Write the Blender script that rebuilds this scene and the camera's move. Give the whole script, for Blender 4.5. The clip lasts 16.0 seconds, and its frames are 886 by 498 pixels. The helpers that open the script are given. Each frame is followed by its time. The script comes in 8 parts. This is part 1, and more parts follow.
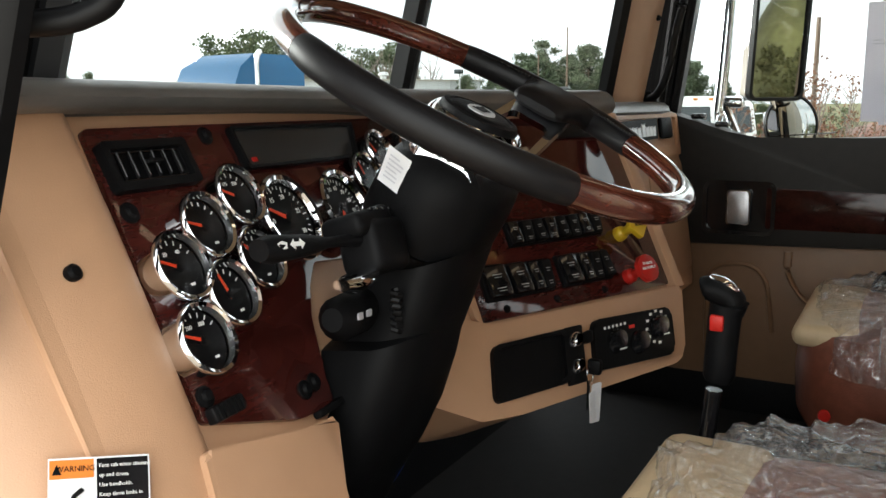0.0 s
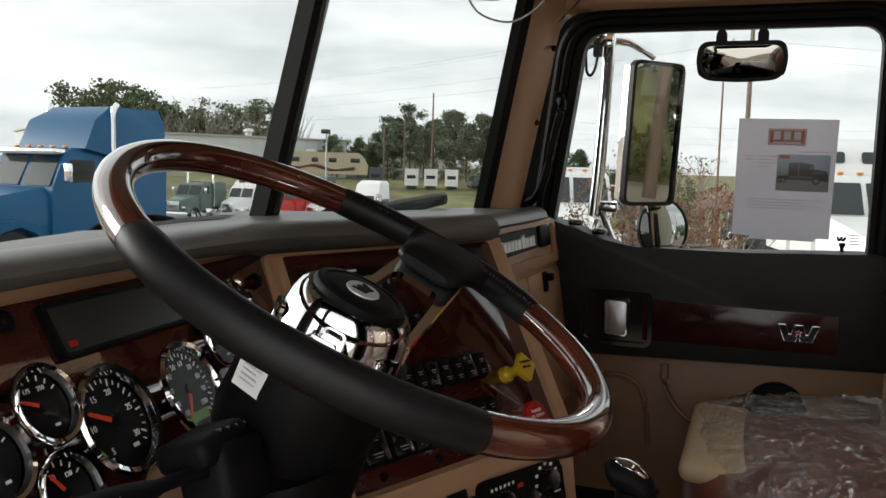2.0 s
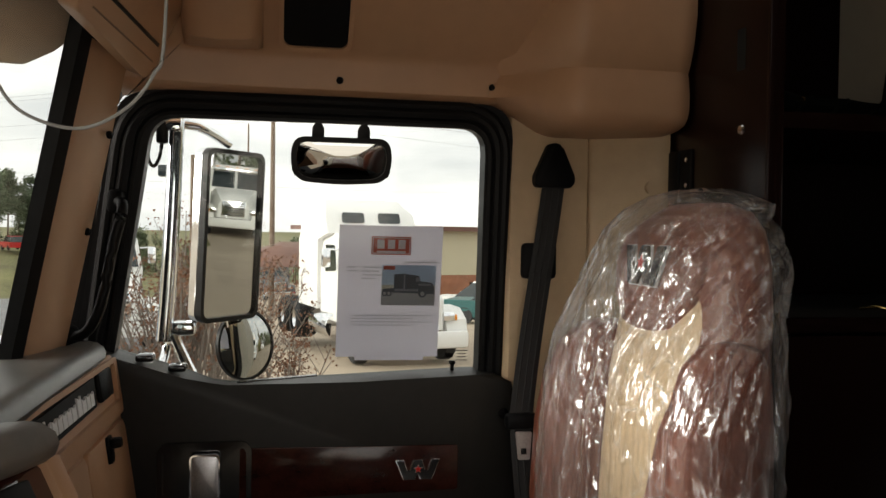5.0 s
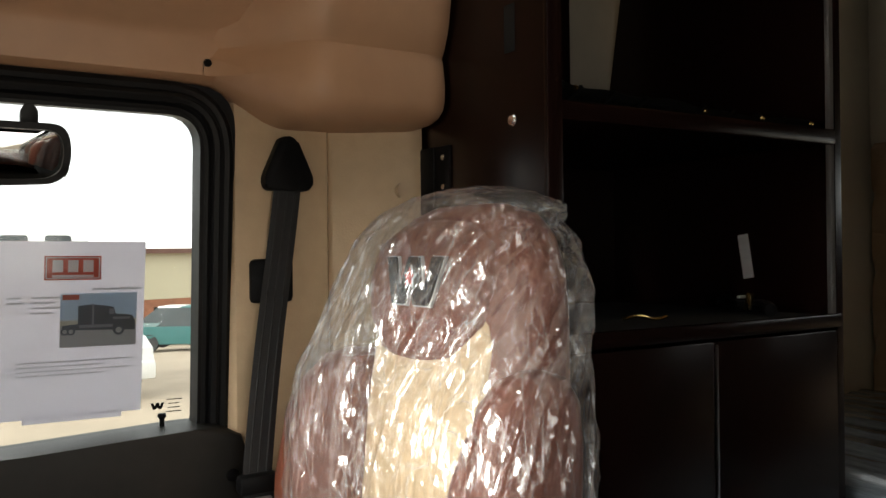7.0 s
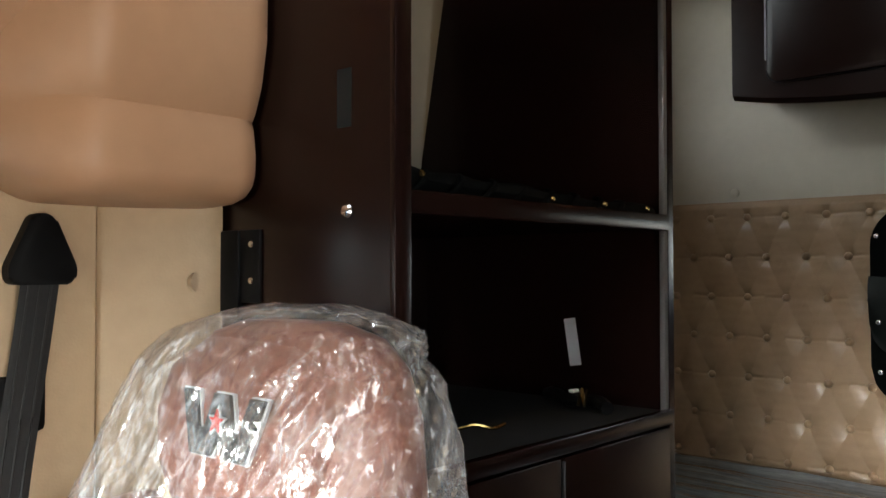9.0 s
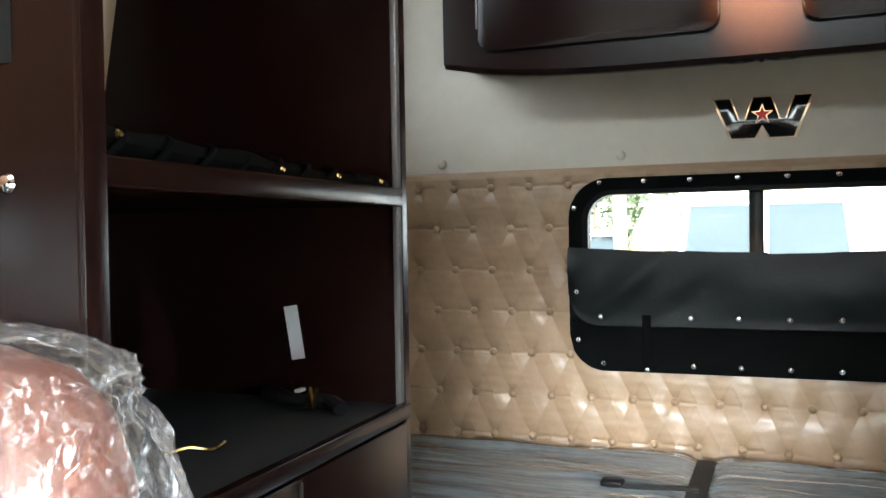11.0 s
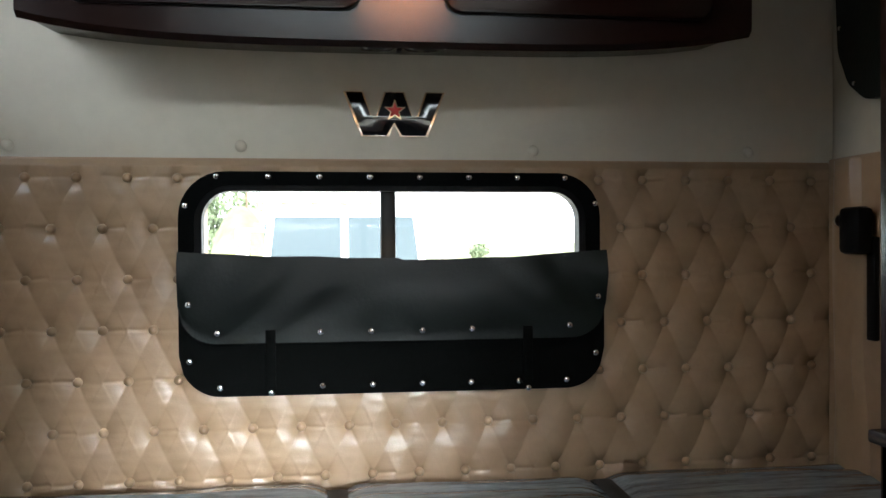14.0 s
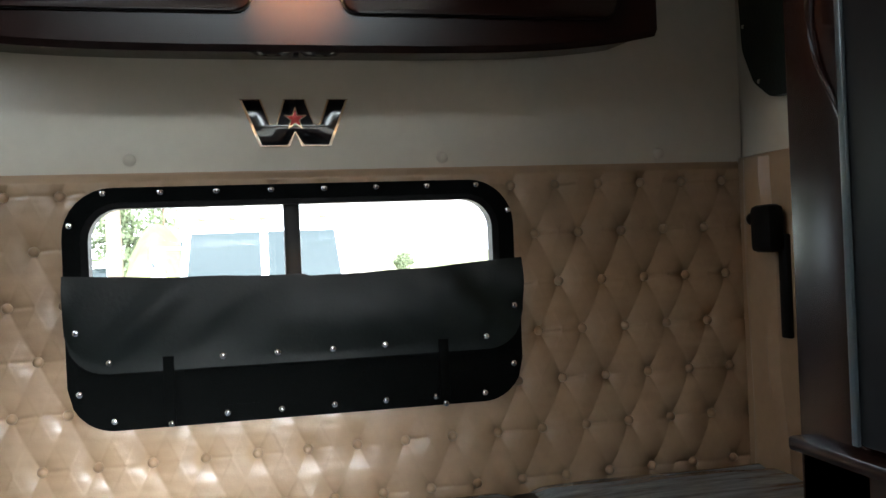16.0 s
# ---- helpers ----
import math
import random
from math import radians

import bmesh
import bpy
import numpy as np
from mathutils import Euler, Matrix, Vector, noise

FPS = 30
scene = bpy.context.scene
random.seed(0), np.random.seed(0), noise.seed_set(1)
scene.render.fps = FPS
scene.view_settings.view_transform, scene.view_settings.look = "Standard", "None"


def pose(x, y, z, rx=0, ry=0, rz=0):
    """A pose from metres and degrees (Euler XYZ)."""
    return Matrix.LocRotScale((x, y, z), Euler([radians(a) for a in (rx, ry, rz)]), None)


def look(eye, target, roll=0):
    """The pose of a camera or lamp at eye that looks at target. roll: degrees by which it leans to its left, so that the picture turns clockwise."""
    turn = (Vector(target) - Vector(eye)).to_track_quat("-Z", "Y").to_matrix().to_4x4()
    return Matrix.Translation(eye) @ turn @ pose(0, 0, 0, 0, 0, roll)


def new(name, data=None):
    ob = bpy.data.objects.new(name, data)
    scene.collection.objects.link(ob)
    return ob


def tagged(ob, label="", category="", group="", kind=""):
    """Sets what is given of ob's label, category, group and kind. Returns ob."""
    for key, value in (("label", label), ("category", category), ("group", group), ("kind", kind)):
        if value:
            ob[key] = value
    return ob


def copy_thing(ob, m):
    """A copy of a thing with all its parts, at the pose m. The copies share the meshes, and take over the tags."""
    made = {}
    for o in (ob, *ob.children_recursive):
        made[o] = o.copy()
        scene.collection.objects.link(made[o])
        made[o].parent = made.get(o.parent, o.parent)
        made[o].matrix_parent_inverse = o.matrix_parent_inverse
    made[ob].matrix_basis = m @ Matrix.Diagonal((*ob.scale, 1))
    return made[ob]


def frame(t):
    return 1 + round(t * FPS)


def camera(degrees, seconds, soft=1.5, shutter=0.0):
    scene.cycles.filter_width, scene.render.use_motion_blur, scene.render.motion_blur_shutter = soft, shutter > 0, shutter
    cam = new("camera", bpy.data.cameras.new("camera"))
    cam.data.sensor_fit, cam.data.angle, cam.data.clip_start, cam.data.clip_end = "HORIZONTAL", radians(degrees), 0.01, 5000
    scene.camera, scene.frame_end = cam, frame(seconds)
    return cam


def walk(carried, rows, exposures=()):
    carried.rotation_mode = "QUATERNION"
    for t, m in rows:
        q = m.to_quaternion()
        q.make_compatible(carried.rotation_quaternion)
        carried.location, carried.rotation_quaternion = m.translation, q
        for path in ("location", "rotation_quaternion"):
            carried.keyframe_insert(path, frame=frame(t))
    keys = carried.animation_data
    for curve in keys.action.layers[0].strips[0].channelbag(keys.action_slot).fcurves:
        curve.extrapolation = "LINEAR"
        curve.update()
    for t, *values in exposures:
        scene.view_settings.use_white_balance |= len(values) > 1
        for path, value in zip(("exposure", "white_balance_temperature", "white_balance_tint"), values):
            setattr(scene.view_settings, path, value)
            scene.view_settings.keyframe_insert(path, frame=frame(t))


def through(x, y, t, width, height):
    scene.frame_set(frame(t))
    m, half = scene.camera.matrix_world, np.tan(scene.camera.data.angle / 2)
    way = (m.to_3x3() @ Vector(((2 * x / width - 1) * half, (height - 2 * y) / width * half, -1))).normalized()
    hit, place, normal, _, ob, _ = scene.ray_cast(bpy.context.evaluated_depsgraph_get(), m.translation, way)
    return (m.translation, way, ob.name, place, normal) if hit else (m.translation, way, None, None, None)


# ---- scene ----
cam = camera(55.4, 16.0, 1.5, 0.0)
# seconds, eye x y z, yaw, pitch, roll
PATH = [
    (0.0, -1.265, -0.090, 0.825, -60.73, -9.68, -0.45),
    (0.5, -1.244, -0.069, 0.849, -60.82, -8.11, -0.05),
    (1.0, -1.201, -0.041, 0.869, -63.14, -6.76, 0.87),
    (1.5, -1.172, -0.026, 0.898, -66.27, -6.25, 1.47),
    (2.0, -1.132, -0.008, 0.921, -69.93, -5.56, 1.57),
    (2.5, -1.108, 0.001, 0.946, -73.21, -5.45, 1.45),
    (3.0, -1.048, 0.018, 0.967, -77.86, -6.03, 1.28),
    (3.5, -0.988, 0.048, 0.995, -82.21, -5.04, 1.19),
    (4.0, -0.905, 0.097, 1.011, -87.65, -3.09, 1.33),
    (4.5, -0.807, 0.135, 1.033, -94.64, -1.82, 1.49),
    (5.0, -0.735, 0.156, 1.040, -101.03, -1.09, 0.86),
    (5.2, -0.705, 0.156, 1.045, -103.34, -0.98, 0.64),
    (7.3, -0.370, 0.129, 1.029, -124.06, -0.34, 0.40),
    (7.5, -0.340, 0.133, 1.032, -125.30, -0.83, 1.34),
    (8.0, -0.261, 0.102, 1.067, -128.37, -0.45, 1.47),
    (8.2, -0.242, 0.093, 1.097, -130.09, 0.26, 1.10),
    (10.3, -0.059, -0.031, 1.174, -151.25, 0.07, -0.68),
    (10.5, -0.041, -0.044, 1.175, -153.42, -0.10, -0.74),
    (11.0, -0.004, -0.084, 1.176, -159.10, -0.93, -0.93),
    (11.5, 0.018, -0.113, 1.175, -164.86, -1.91, -1.12),
    (12.0, 0.036, -0.155, 1.172, -170.19, -1.66, -1.09),
    (12.5, 0.059, -0.178, 1.169, -174.84, -0.35, -0.74),
    (13.0, 0.092, -0.240, 1.170, -178.82, 0.07, -0.11),
    (13.5, 0.126, -0.320, 1.143, -182.75, -0.27, 0.16),
    (14.0, 0.146, -0.384, 1.155, -187.27, -0.42, -0.27),
    (14.5, 0.109, -0.440, 1.157, -191.17, 0.12, -0.99),
    (15.0, 0.092, -0.469, 1.158, -193.74, 0.34, -1.75),
    (15.5, 0.087, -0.476, 1.159, -193.81, 0.04, -2.11),
    (16.0, 0.096, -0.463, 1.158, -192.35, 0.13, -2.37),
]
EXPOSURES = [(0.0, 1.6, 6500, 5), (1.0, 1.4, 6500, 6), (1.5, 1.0, 6600, 8), (2.0, 0.75, 6700, 9), (2.5, 0.6, 6800, 10), (3.0, 0.6, 6850, 10), (3.5, 0.65, 6900, 10), (4.5, 0.75, 7100, 10), (5.2, 1.0, 7200, 10), (7.5, 1.7, 6850, 7), (8.2, 1.85, 6750, 7), (10.3, 4.2, 5850, 2), (11.5, 3.8, 5900, 3), (14.0, 3.75, 5900, 4), (16.0, 3.7, 5900, 5)]
walk(cam, [(t, pose(x, y, z, 90 + pitch, 0, yaw) @ pose(0, 0, 0, 0, 0, roll)) for t, x, y, z, yaw, pitch, roll in PATH], EXPOSURES)

# ---- world and sun: bright overcast day ----
world = bpy.data.worlds.new("overcast_sky")
scene.world = world
world.use_nodes = True
nt = world.node_tree
for nd in list(nt.nodes):
    nt.nodes.remove(nd)
w_out = nt.nodes.new("ShaderNodeOutputWorld")
w_bg = nt.nodes.new("ShaderNodeBackground")
w_sky = nt.nodes.new("ShaderNodeTexSky")
w_sky.sky_type = "NISHITA"
w_sky.sun_disc = False
w_sky.sun_elevation = radians(17)
w_sky.sun_rotation = radians(-8)
w_sky.air_density, w_sky.dust_density, w_sky.ozone_density = 1.0, 4.0, 1.0
w_hsv = nt.nodes.new("ShaderNodeHueSaturation")
w_hsv.inputs["Saturation"].default_value = 0.10
w_co = nt.nodes.new("ShaderNodeTexCoord")
w_map = nt.nodes.new("ShaderNodeMapping")
w_map.inputs["Scale"].default_value = (1.2, 1.2, 6.0)
w_noise = nt.nodes.new("ShaderNodeTexNoise")
w_noise.inputs["Scale"].default_value = 2.4
w_noise.inputs["Detail"].default_value = 6.0
w_ramp = nt.nodes.new("ShaderNodeValToRGB")
w_ramp.color_ramp.elements[0].position, w_ramp.color_ramp.elements[0].color = 0.36, (0.62, 0.64, 0.67, 1)
w_ramp.color_ramp.elements[1].position, w_ramp.color_ramp.elements[1].color = 0.62, (1.0, 1.0, 1.0, 1)
w_mul = nt.nodes.new("ShaderNodeMix")
w_mul.data_type, w_mul.blend_type = "RGBA", "MULTIPLY"
w_mul.inputs["Factor"].default_value = 1.0
w_flat = nt.nodes.new("ShaderNodeMix")
w_flat.data_type = "RGBA"
w_flat.inputs["Factor"].default_value = 0.62
w_flat.inputs[7].default_value = (9.0, 9.2, 9.5, 1)
nt.links.new(w_sky.outputs[0], w_hsv.inputs["Color"])
nt.links.new(w_hsv.outputs[0], w_flat.inputs[6])
nt.links.new(w_flat.outputs[2], w_mul.inputs[6])
nt.links.new(w_co.outputs["Generated"], w_map.inputs[0])
nt.links.new(w_map.outputs[0], w_noise.inputs["Vector"])
nt.links.new(w_noise.outputs[0], w_ramp.inputs[0])
nt.links.new(w_ramp.outputs[0], w_mul.inputs[7])
nt.links.new(w_mul.outputs[2], w_bg.inputs["Color"])
w_bg.inputs["Strength"].default_value = 0.12
nt.links.new(w_bg.outputs[0], w_out.inputs[0])

sun_data = bpy.data.lights.new("sun", "SUN")
sun_data.energy, sun_data.angle, sun_data.color = 1.5, radians(26), (1.0, 0.98, 0.95)
sun = new("sun", sun_data)
sun.matrix_world = look((0, 0, 30), (4.2, -30, 21))


def daylight(name, m, w, h, watts, color):
    """Sky light entering through an opening; m faces into the cab along its -z."""
    d = bpy.data.lights.new(name, "AREA")
    d.shape, d.size, d.size_y, d.energy, d.color = "RECTANGLE", w, h, watts, color
    new(name, d).matrix_world = m


daylight("doorway_daylight", look((-1.36, -0.02, 0.95), (0.5, -0.02, 0.80)), 1.2, 0.95, 2.8, (1.0, 0.98, 0.95))
daylight("side_window_daylight", look((1.16, -1.78, 1.86), (-0.4, -2.0, 1.2)), 0.58, 0.42, 0.07, (0.94, 0.98, 1.0))


# ---- materials ----
def material(name, color, rough=0.5, metal=0.0, scale=0.0, amount=0.15, bump=0.0, bump_scale=200.0, coat=0.0, spec=0.5, stretch=(1, 1, 1), two=0.0, emit=None):
    """A principled surface: colour broken up by noise at two scales, fine relief by a third noise."""
    m = bpy.data.materials.new(name)
    m.use_nodes = True
    t = m.node_tree
    p = t.nodes["Principled BSDF"]
    p.inputs["Base Color"].default_value = (*color, 1)
    p.inputs["Roughness"].default_value = rough
    p.inputs["Metallic"].default_value = metal
    p.inputs["Coat Weight"].default_value = coat
    p.inputs["Coat Roughness"].default_value = 0.06
    p.inputs["Specular IOR Level"].default_value = spec
    co = t.nodes.new("ShaderNodeTexCoord")
    mp = t.nodes.new("ShaderNodeMapping")
    mp.inputs["Scale"].default_value = stretch
    t.links.new(co.outputs["Object"], mp.inputs[0])
    if scale:
        n1 = t.nodes.new("ShaderNodeTexNoise")
        n1.inputs["Scale"].default_value = scale
        n1.inputs["Detail"].default_value = 5
        n2 = t.nodes.new("ShaderNodeTexNoise")
        n2.inputs["Scale"].default_value = scale * 9
        n2.inputs["Detail"].default_value = 3
        for n in (n1, n2):
            t.links.new(mp.outputs[0], n.inputs["Vector"])
        av = t.nodes.new("ShaderNodeMix")
        av.inputs[0].default_value = 0.4
        t.links.new(n1.outputs[0], av.inputs[2])
        t.links.new(n2.outputs[0], av.inputs[3])
        rp = t.nodes.new("ShaderNodeValToRGB")
        rp.color_ramp.elements[0].position, rp.color_ramp.elements[1].position = 0.35, 0.65
        rp.color_ramp.elements[0].color = (*[c * (1 - amount) for c in color], 1)
        rp.color_ramp.elements[1].color = (*[min(1, c * (1 + amount)) for c in color], 1)
        t.links.new(av.outputs[0], rp.inputs[0])
        t.links.new(rp.outputs[0], p.inputs["Base Color"])
        if two:
            mr = t.nodes.new("ShaderNodeMapRange")
            mr.inputs[3].default_value, mr.inputs[4].default_value = max(0.02, rough - two), min(1, rough + two)
            t.links.new(n1.outputs[0], mr.inputs[0])
            t.links.new(mr.outputs[0], p.inputs["Roughness"])
    if bump:
        nb = t.nodes.new("ShaderNodeTexNoise")
        nb.inputs["Scale"].default_value = bump_scale
        nb.inputs["Detail"].default_value = 3
        t.links.new(mp.outputs[0], nb.inputs["Vector"])
        b = t.nodes.new("ShaderNodeBump")
        b.inputs["Strength"].default_value = bump
        b.inputs["Distance"].default_value = 0.001
        t.links.new(nb.outputs[0], b.inputs["Height"])
        t.links.new(b.outputs[0], p.inputs["Normal"])
    if emit:
        p.inputs["Emission Color"].default_value = (*emit[:3], 1)
        p.inputs["Emission Strength"].default_value = emit[3]
    return m


def sheen(t, f0, top):
    """Mirror share of a thin clear sheet: f0 seen straight on, rising to top at a grazing angle."""
    lw = t.nodes.new("ShaderNodeLayerWeight")
    pw = t.nodes.new("ShaderNodeMath")
    pw.operation = "POWER"
    pw.inputs[1].default_value = 5.0
    t.links.new(lw.outputs["Facing"], pw.inputs[0])
    mr = t.nodes.new("ShaderNodeMapRange")
    mr.inputs[3].default_value, mr.inputs[4].default_value = f0, top
    t.links.new(pw.outputs[0], mr.inputs[0])
    return mr.outputs[0]


def pane_material(name, tint, gloss=1.0):
    """Thin glass: clear straight through, with a mirror share after Fresnel."""
    m = bpy.data.materials.new(name)
    m.use_nodes = True
    t = m.node_tree
    t.nodes.remove(t.nodes["Principled BSDF"])
    tr = t.nodes.new("ShaderNodeBsdfTransparent")
    tr.inputs[0].default_value = (*tint, 1)
    gl = t.nodes.new("ShaderNodeBsdfGlossy")
    gl.inputs["Roughness"].default_value = 0.01
    mx = t.nodes.new("ShaderNodeMixShader")
    t.links.new(sheen(t, 0.06 * gloss, gloss), mx.inputs[0])
    t.links.new(tr.outputs[0], mx.inputs[1])
    t.links.new(gl.outputs[0], mx.inputs[2])
    t.links.new(mx.outputs[0], t.nodes["Material Output"].inputs[0])
    return m


def paper_material(name, color, through=0.5):
    """Thin printed paper that lets daylight shine through."""
    m = material(name, color, 0.8, scale=20, amount=0.02)
    t = m.node_tree
    pb = t.nodes["Principled BSDF"]
    tl = t.nodes.new("ShaderNodeBsdfTranslucent")
    tl.inputs[0].default_value = (*color, 1)
    mx = t.nodes.new("ShaderNodeMixShader")
    mx.inputs[0].default_value = through
    t.links.new(pb.outputs[0], mx.inputs[1])
    t.links.new(tl.outputs[0], mx.inputs[2])
    t.links.new(mx.outputs[0], t.nodes["Material Output"].inputs[0])
    return m


def film_material(name):
    """Crinkled clear polythene: mostly clear, milky along its creases, with sharp glints."""
    m = bpy.data.materials.new(name)
    m.use_nodes = True
    t = m.node_tree
    t.nodes.remove(t.nodes["Principled BSDF"])
    co = t.nodes.new("ShaderNodeTexCoord")

    def math_node(op, x, y, z=None):
        k = t.nodes.new("ShaderNodeMath")
        k.operation = op
        for i, v in enumerate((x, y, z)):
            if v is None:
                continue
            if isinstance(v, (int, float)):
                k.inputs[i].default_value = v
            else:
                t.links.new(v, k.inputs[i])
        return k.outputs[0]

    def noise_node(scale, vector):
        n = t.nodes.new("ShaderNodeTexNoise")
        n.inputs["Scale"].default_value = scale
        n.inputs["Detail"].default_value = 2.0
        t.links.new(vector, n.inputs["Vector"])
        return n

    warp = noise_node(5.0, co.outputs["Object"])
    wv_ = t.nodes.new("ShaderNodeVectorMath")
    wv_.operation = "MULTIPLY_ADD"
    wv_.inputs[1].default_value = (0.03, 0.03, 0.03)
    t.links.new(warp.outputs["Color"], wv_.inputs[0])
    t.links.new(co.outputs["Object"], wv_.inputs[2])
    creases, height = None, None
    for scale, stretch, turn, tall in ((17, (1, 1, 0.07), 0.06, 0.9), (42, (1, 1, 0.10), -0.12, 0.5), (26, (1, 1, 0.45), 0.6, 0.45), (60, (1, 1, 0.3), -0.5, 0.2)):
        mp = t.nodes.new("ShaderNodeMapping")
        mp.inputs["Scale"].default_value = stretch
        mp.inputs["Rotation"].default_value = (turn, turn * 0.7, 0)
        t.links.new(wv_.outputs[0], mp.inputs[0])
        facet = t.nodes.new("ShaderNodeTexVoronoi")
        facet.distance = "CHEBYCHEV"
        facet.inputs["Scale"].default_value = scale
        t.links.new(mp.outputs[0], facet.inputs["Vector"])
        edge = t.nodes.new("ShaderNodeTexVoronoi")
        edge.feature = "DISTANCE_TO_EDGE"
        edge.inputs["Scale"].default_value = scale
        t.links.new(mp.outputs[0], edge.inputs["Vector"])
        mr = t.nodes.new("ShaderNodeMapRange")
        mr.inputs[1].default_value, mr.inputs[2].default_value, mr.inputs[3].default_value, mr.inputs[4].default_value = 0.0, 0.05, 1.0, 0.0
        t.links.new(edge.outputs["Distance"], mr.inputs[0])
        mk = t.nodes.new("ShaderNodeMapRange")
        mk.inputs[1].default_value, mk.inputs[2].default_value = 0.50, 0.62
        t.links.new(noise_node(scale * 0.5, mp.outputs[0]).outputs[0], mk.inputs[0])
        line = math_node("MULTIPLY", mr.outputs[0], mk.outputs[0])
        creases = line if creases is None else math_node("MAXIMUM", creases, line)
        height = math_node("MULTIPLY", facet.outputs["Distance"], tall) if height is None else math_node("MULTIPLY_ADD", facet.outputs["Distance"], tall, height)
    bp = t.nodes.new("ShaderNodeBump")
    bp.inputs["Strength"].default_value = 1.0
    bp.inputs["Distance"].default_value = 0.014
    t.links.new(height, bp.inputs["Height"])
    tr = t.nodes.new("ShaderNodeBsdfTransparent")
    tr.inputs[0].default_value = (0.97, 0.97, 0.97, 1)
    gl = t.nodes.new("ShaderNodeBsdfGlossy")
    gl.inputs["Roughness"].default_value = 0.13
    df = t.nodes.new("ShaderNodeBsdfDiffuse")
    df.inputs[0].default_value = (0.9, 0.9, 0.9, 1)
    t.links.new(bp.outputs[0], gl.inputs["Normal"])
    rp = t.nodes.new("ShaderNodeValToRGB")
    rp.color_ramp.elements[0].position, rp.color_ramp.elements[0].color = 0.0, (0.055, 0.055, 0.055, 1)
    rp.color_ramp.elements[1].position, rp.color_ramp.elements[1].color = 1.0, (0.32, 0.32, 0.32, 1)
    t.links.new(creases, rp.inputs[0])
    m1 = t.nodes.new("ShaderNodeMixShader")
    t.links.new(rp.outputs[0], m1.inputs[0])
    t.links.new(tr.outputs[0], m1.inputs[1])
    t.links.new(df.outputs[0], m1.inputs[2])
    m2 = t.nodes.new("ShaderNodeMixShader")
    t.links.new(sheen(t, 0.15, 0.6), m2.inputs[0])
    t.links.new(m1.outputs[0], m2.inputs[1])
    t.links.new(gl.outputs[0], m2.inputs[2])
    t.links.new(m2.outputs[0], t.nodes["Material Output"].inputs[0])
    return m


M_TAN = material("tan_moulded_plastic", (0.48, 0.28, 0.165), 0.42, scale=3, amount=0.05, bump=0.25, bump_scale=900)
M_TANVINYL = material("tan_padded_vinyl", (0.485, 0.35, 0.215), 0.5, scale=4, amount=0.07, bump=0.35, bump_scale=260)
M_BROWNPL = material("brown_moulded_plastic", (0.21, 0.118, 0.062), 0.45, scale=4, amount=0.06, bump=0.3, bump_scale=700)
M_BLACK = material("black_grained_plastic", (0.0055, 0.0055, 0.006), 0.46, scale=6, amount=0.2, bump=0.3, bump_scale=800, spec=0.08)
M_PAD = material("black_dash_padding", (0.105, 0.099, 0.092), 0.42, scale=5, amount=0.2, bump=0.3, bump_scale=700, spec=0.95)
M_RUBBER = material("black_rubber", (0.0055, 0.0055, 0.006), 0.42, scale=8, amount=0.2, spec=0.18)
M_GLOSSBLACK = material("glossy_black_plastic", (0.008, 0.008, 0.009), 0.12)
M_WOODGLOSS = material("burgundy_wood_laminate", (0.045, 0.009, 0.007), 0.05, scale=14, amount=0.45, coat=0.25, spec=0.5, stretch=(0.5, 1.5, 3.0))
M_WHEELWOOD = material("polished_mahogany", (0.060, 0.014, 0.008), 0.12, scale=16, amount=0.5, coat=1.0, stretch=(1, 1, 1))
M_CABWOOD = material("dark_cherry_veneer", (0.0105, 0.0038, 0.0030), 0.27, scale=5, amount=0.10, spec=0.24, stretch=(3.0, 3.0, 0.25))
M_DOORWOOD = material("dark_burgundy_laminate", (0.030, 0.008, 0.006), 0.14, scale=14, amount=0.45, spec=0.3, coat=0.05, stretch=(0.5, 1.5, 3.0))
M_CHROME = material("chrome", (0.82, 0.83, 0.85), 0.05, 1.0)
M_BRUSHED = material("dull_metal", (0.45, 0.45, 0.46), 0.32, 1.0, scale=30, amount=0.2)
M_LEATHER = material("black_leather", (0.0065, 0.006, 0.0065), 0.44, scale=20, amount=0.2, bump=0.12, bump_scale=700, spec=0.22)
M_QUILT = material("tan_tufted_vinyl", (0.335, 0.225, 0.137), 0.33, scale=5, amount=0.08, spec=0.62, bump=0.2, bump_scale=160, two=0.05)
M_CREAM = material("cream_vinyl", (0.53, 0.485, 0.40), 0.55, scale=3, amount=0.05, bump=0.3, bump_scale=350)
M_BROWNLEATHER = material("chestnut_leather", (0.17, 0.052, 0.030), 0.42, scale=8, amount=0.2, bump=0.4, bump_scale=300)
M_TANLEATHER = material("tan_leather", (0.58, 0.44, 0.27), 0.45, scale=7, amount=0.10, bump=0.4, bump_scale=300)
M_CLOTHBLACK = material("black_vinyl_cloth", (0.0065, 0.0088, 0.0083), 0.42, scale=10, amount=0.12, bump=0.5, bump_scale=120, spec=0.2)
M_WOOLBLACK = material("black_wool_cloth", (0.0028, 0.0032, 0.0032), 0.9, bump=0.5, bump_scale=400, spec=0.05)
M_CARPET = material("black_floor_mat", (0.008, 0.008, 0.0085), 0.9, scale=30, amount=0.3, bump=0.6, bump_scale=300)
M_DIAL = material("black_dial", (0.004, 0.004, 0.0045), 0.5, spec=0.15)
M_WHITE = material("white_print", (0.8, 0.8, 0.78), 0.6)
M_MARK = material("pale_print", (0.30, 0.30, 0.29), 0.6)
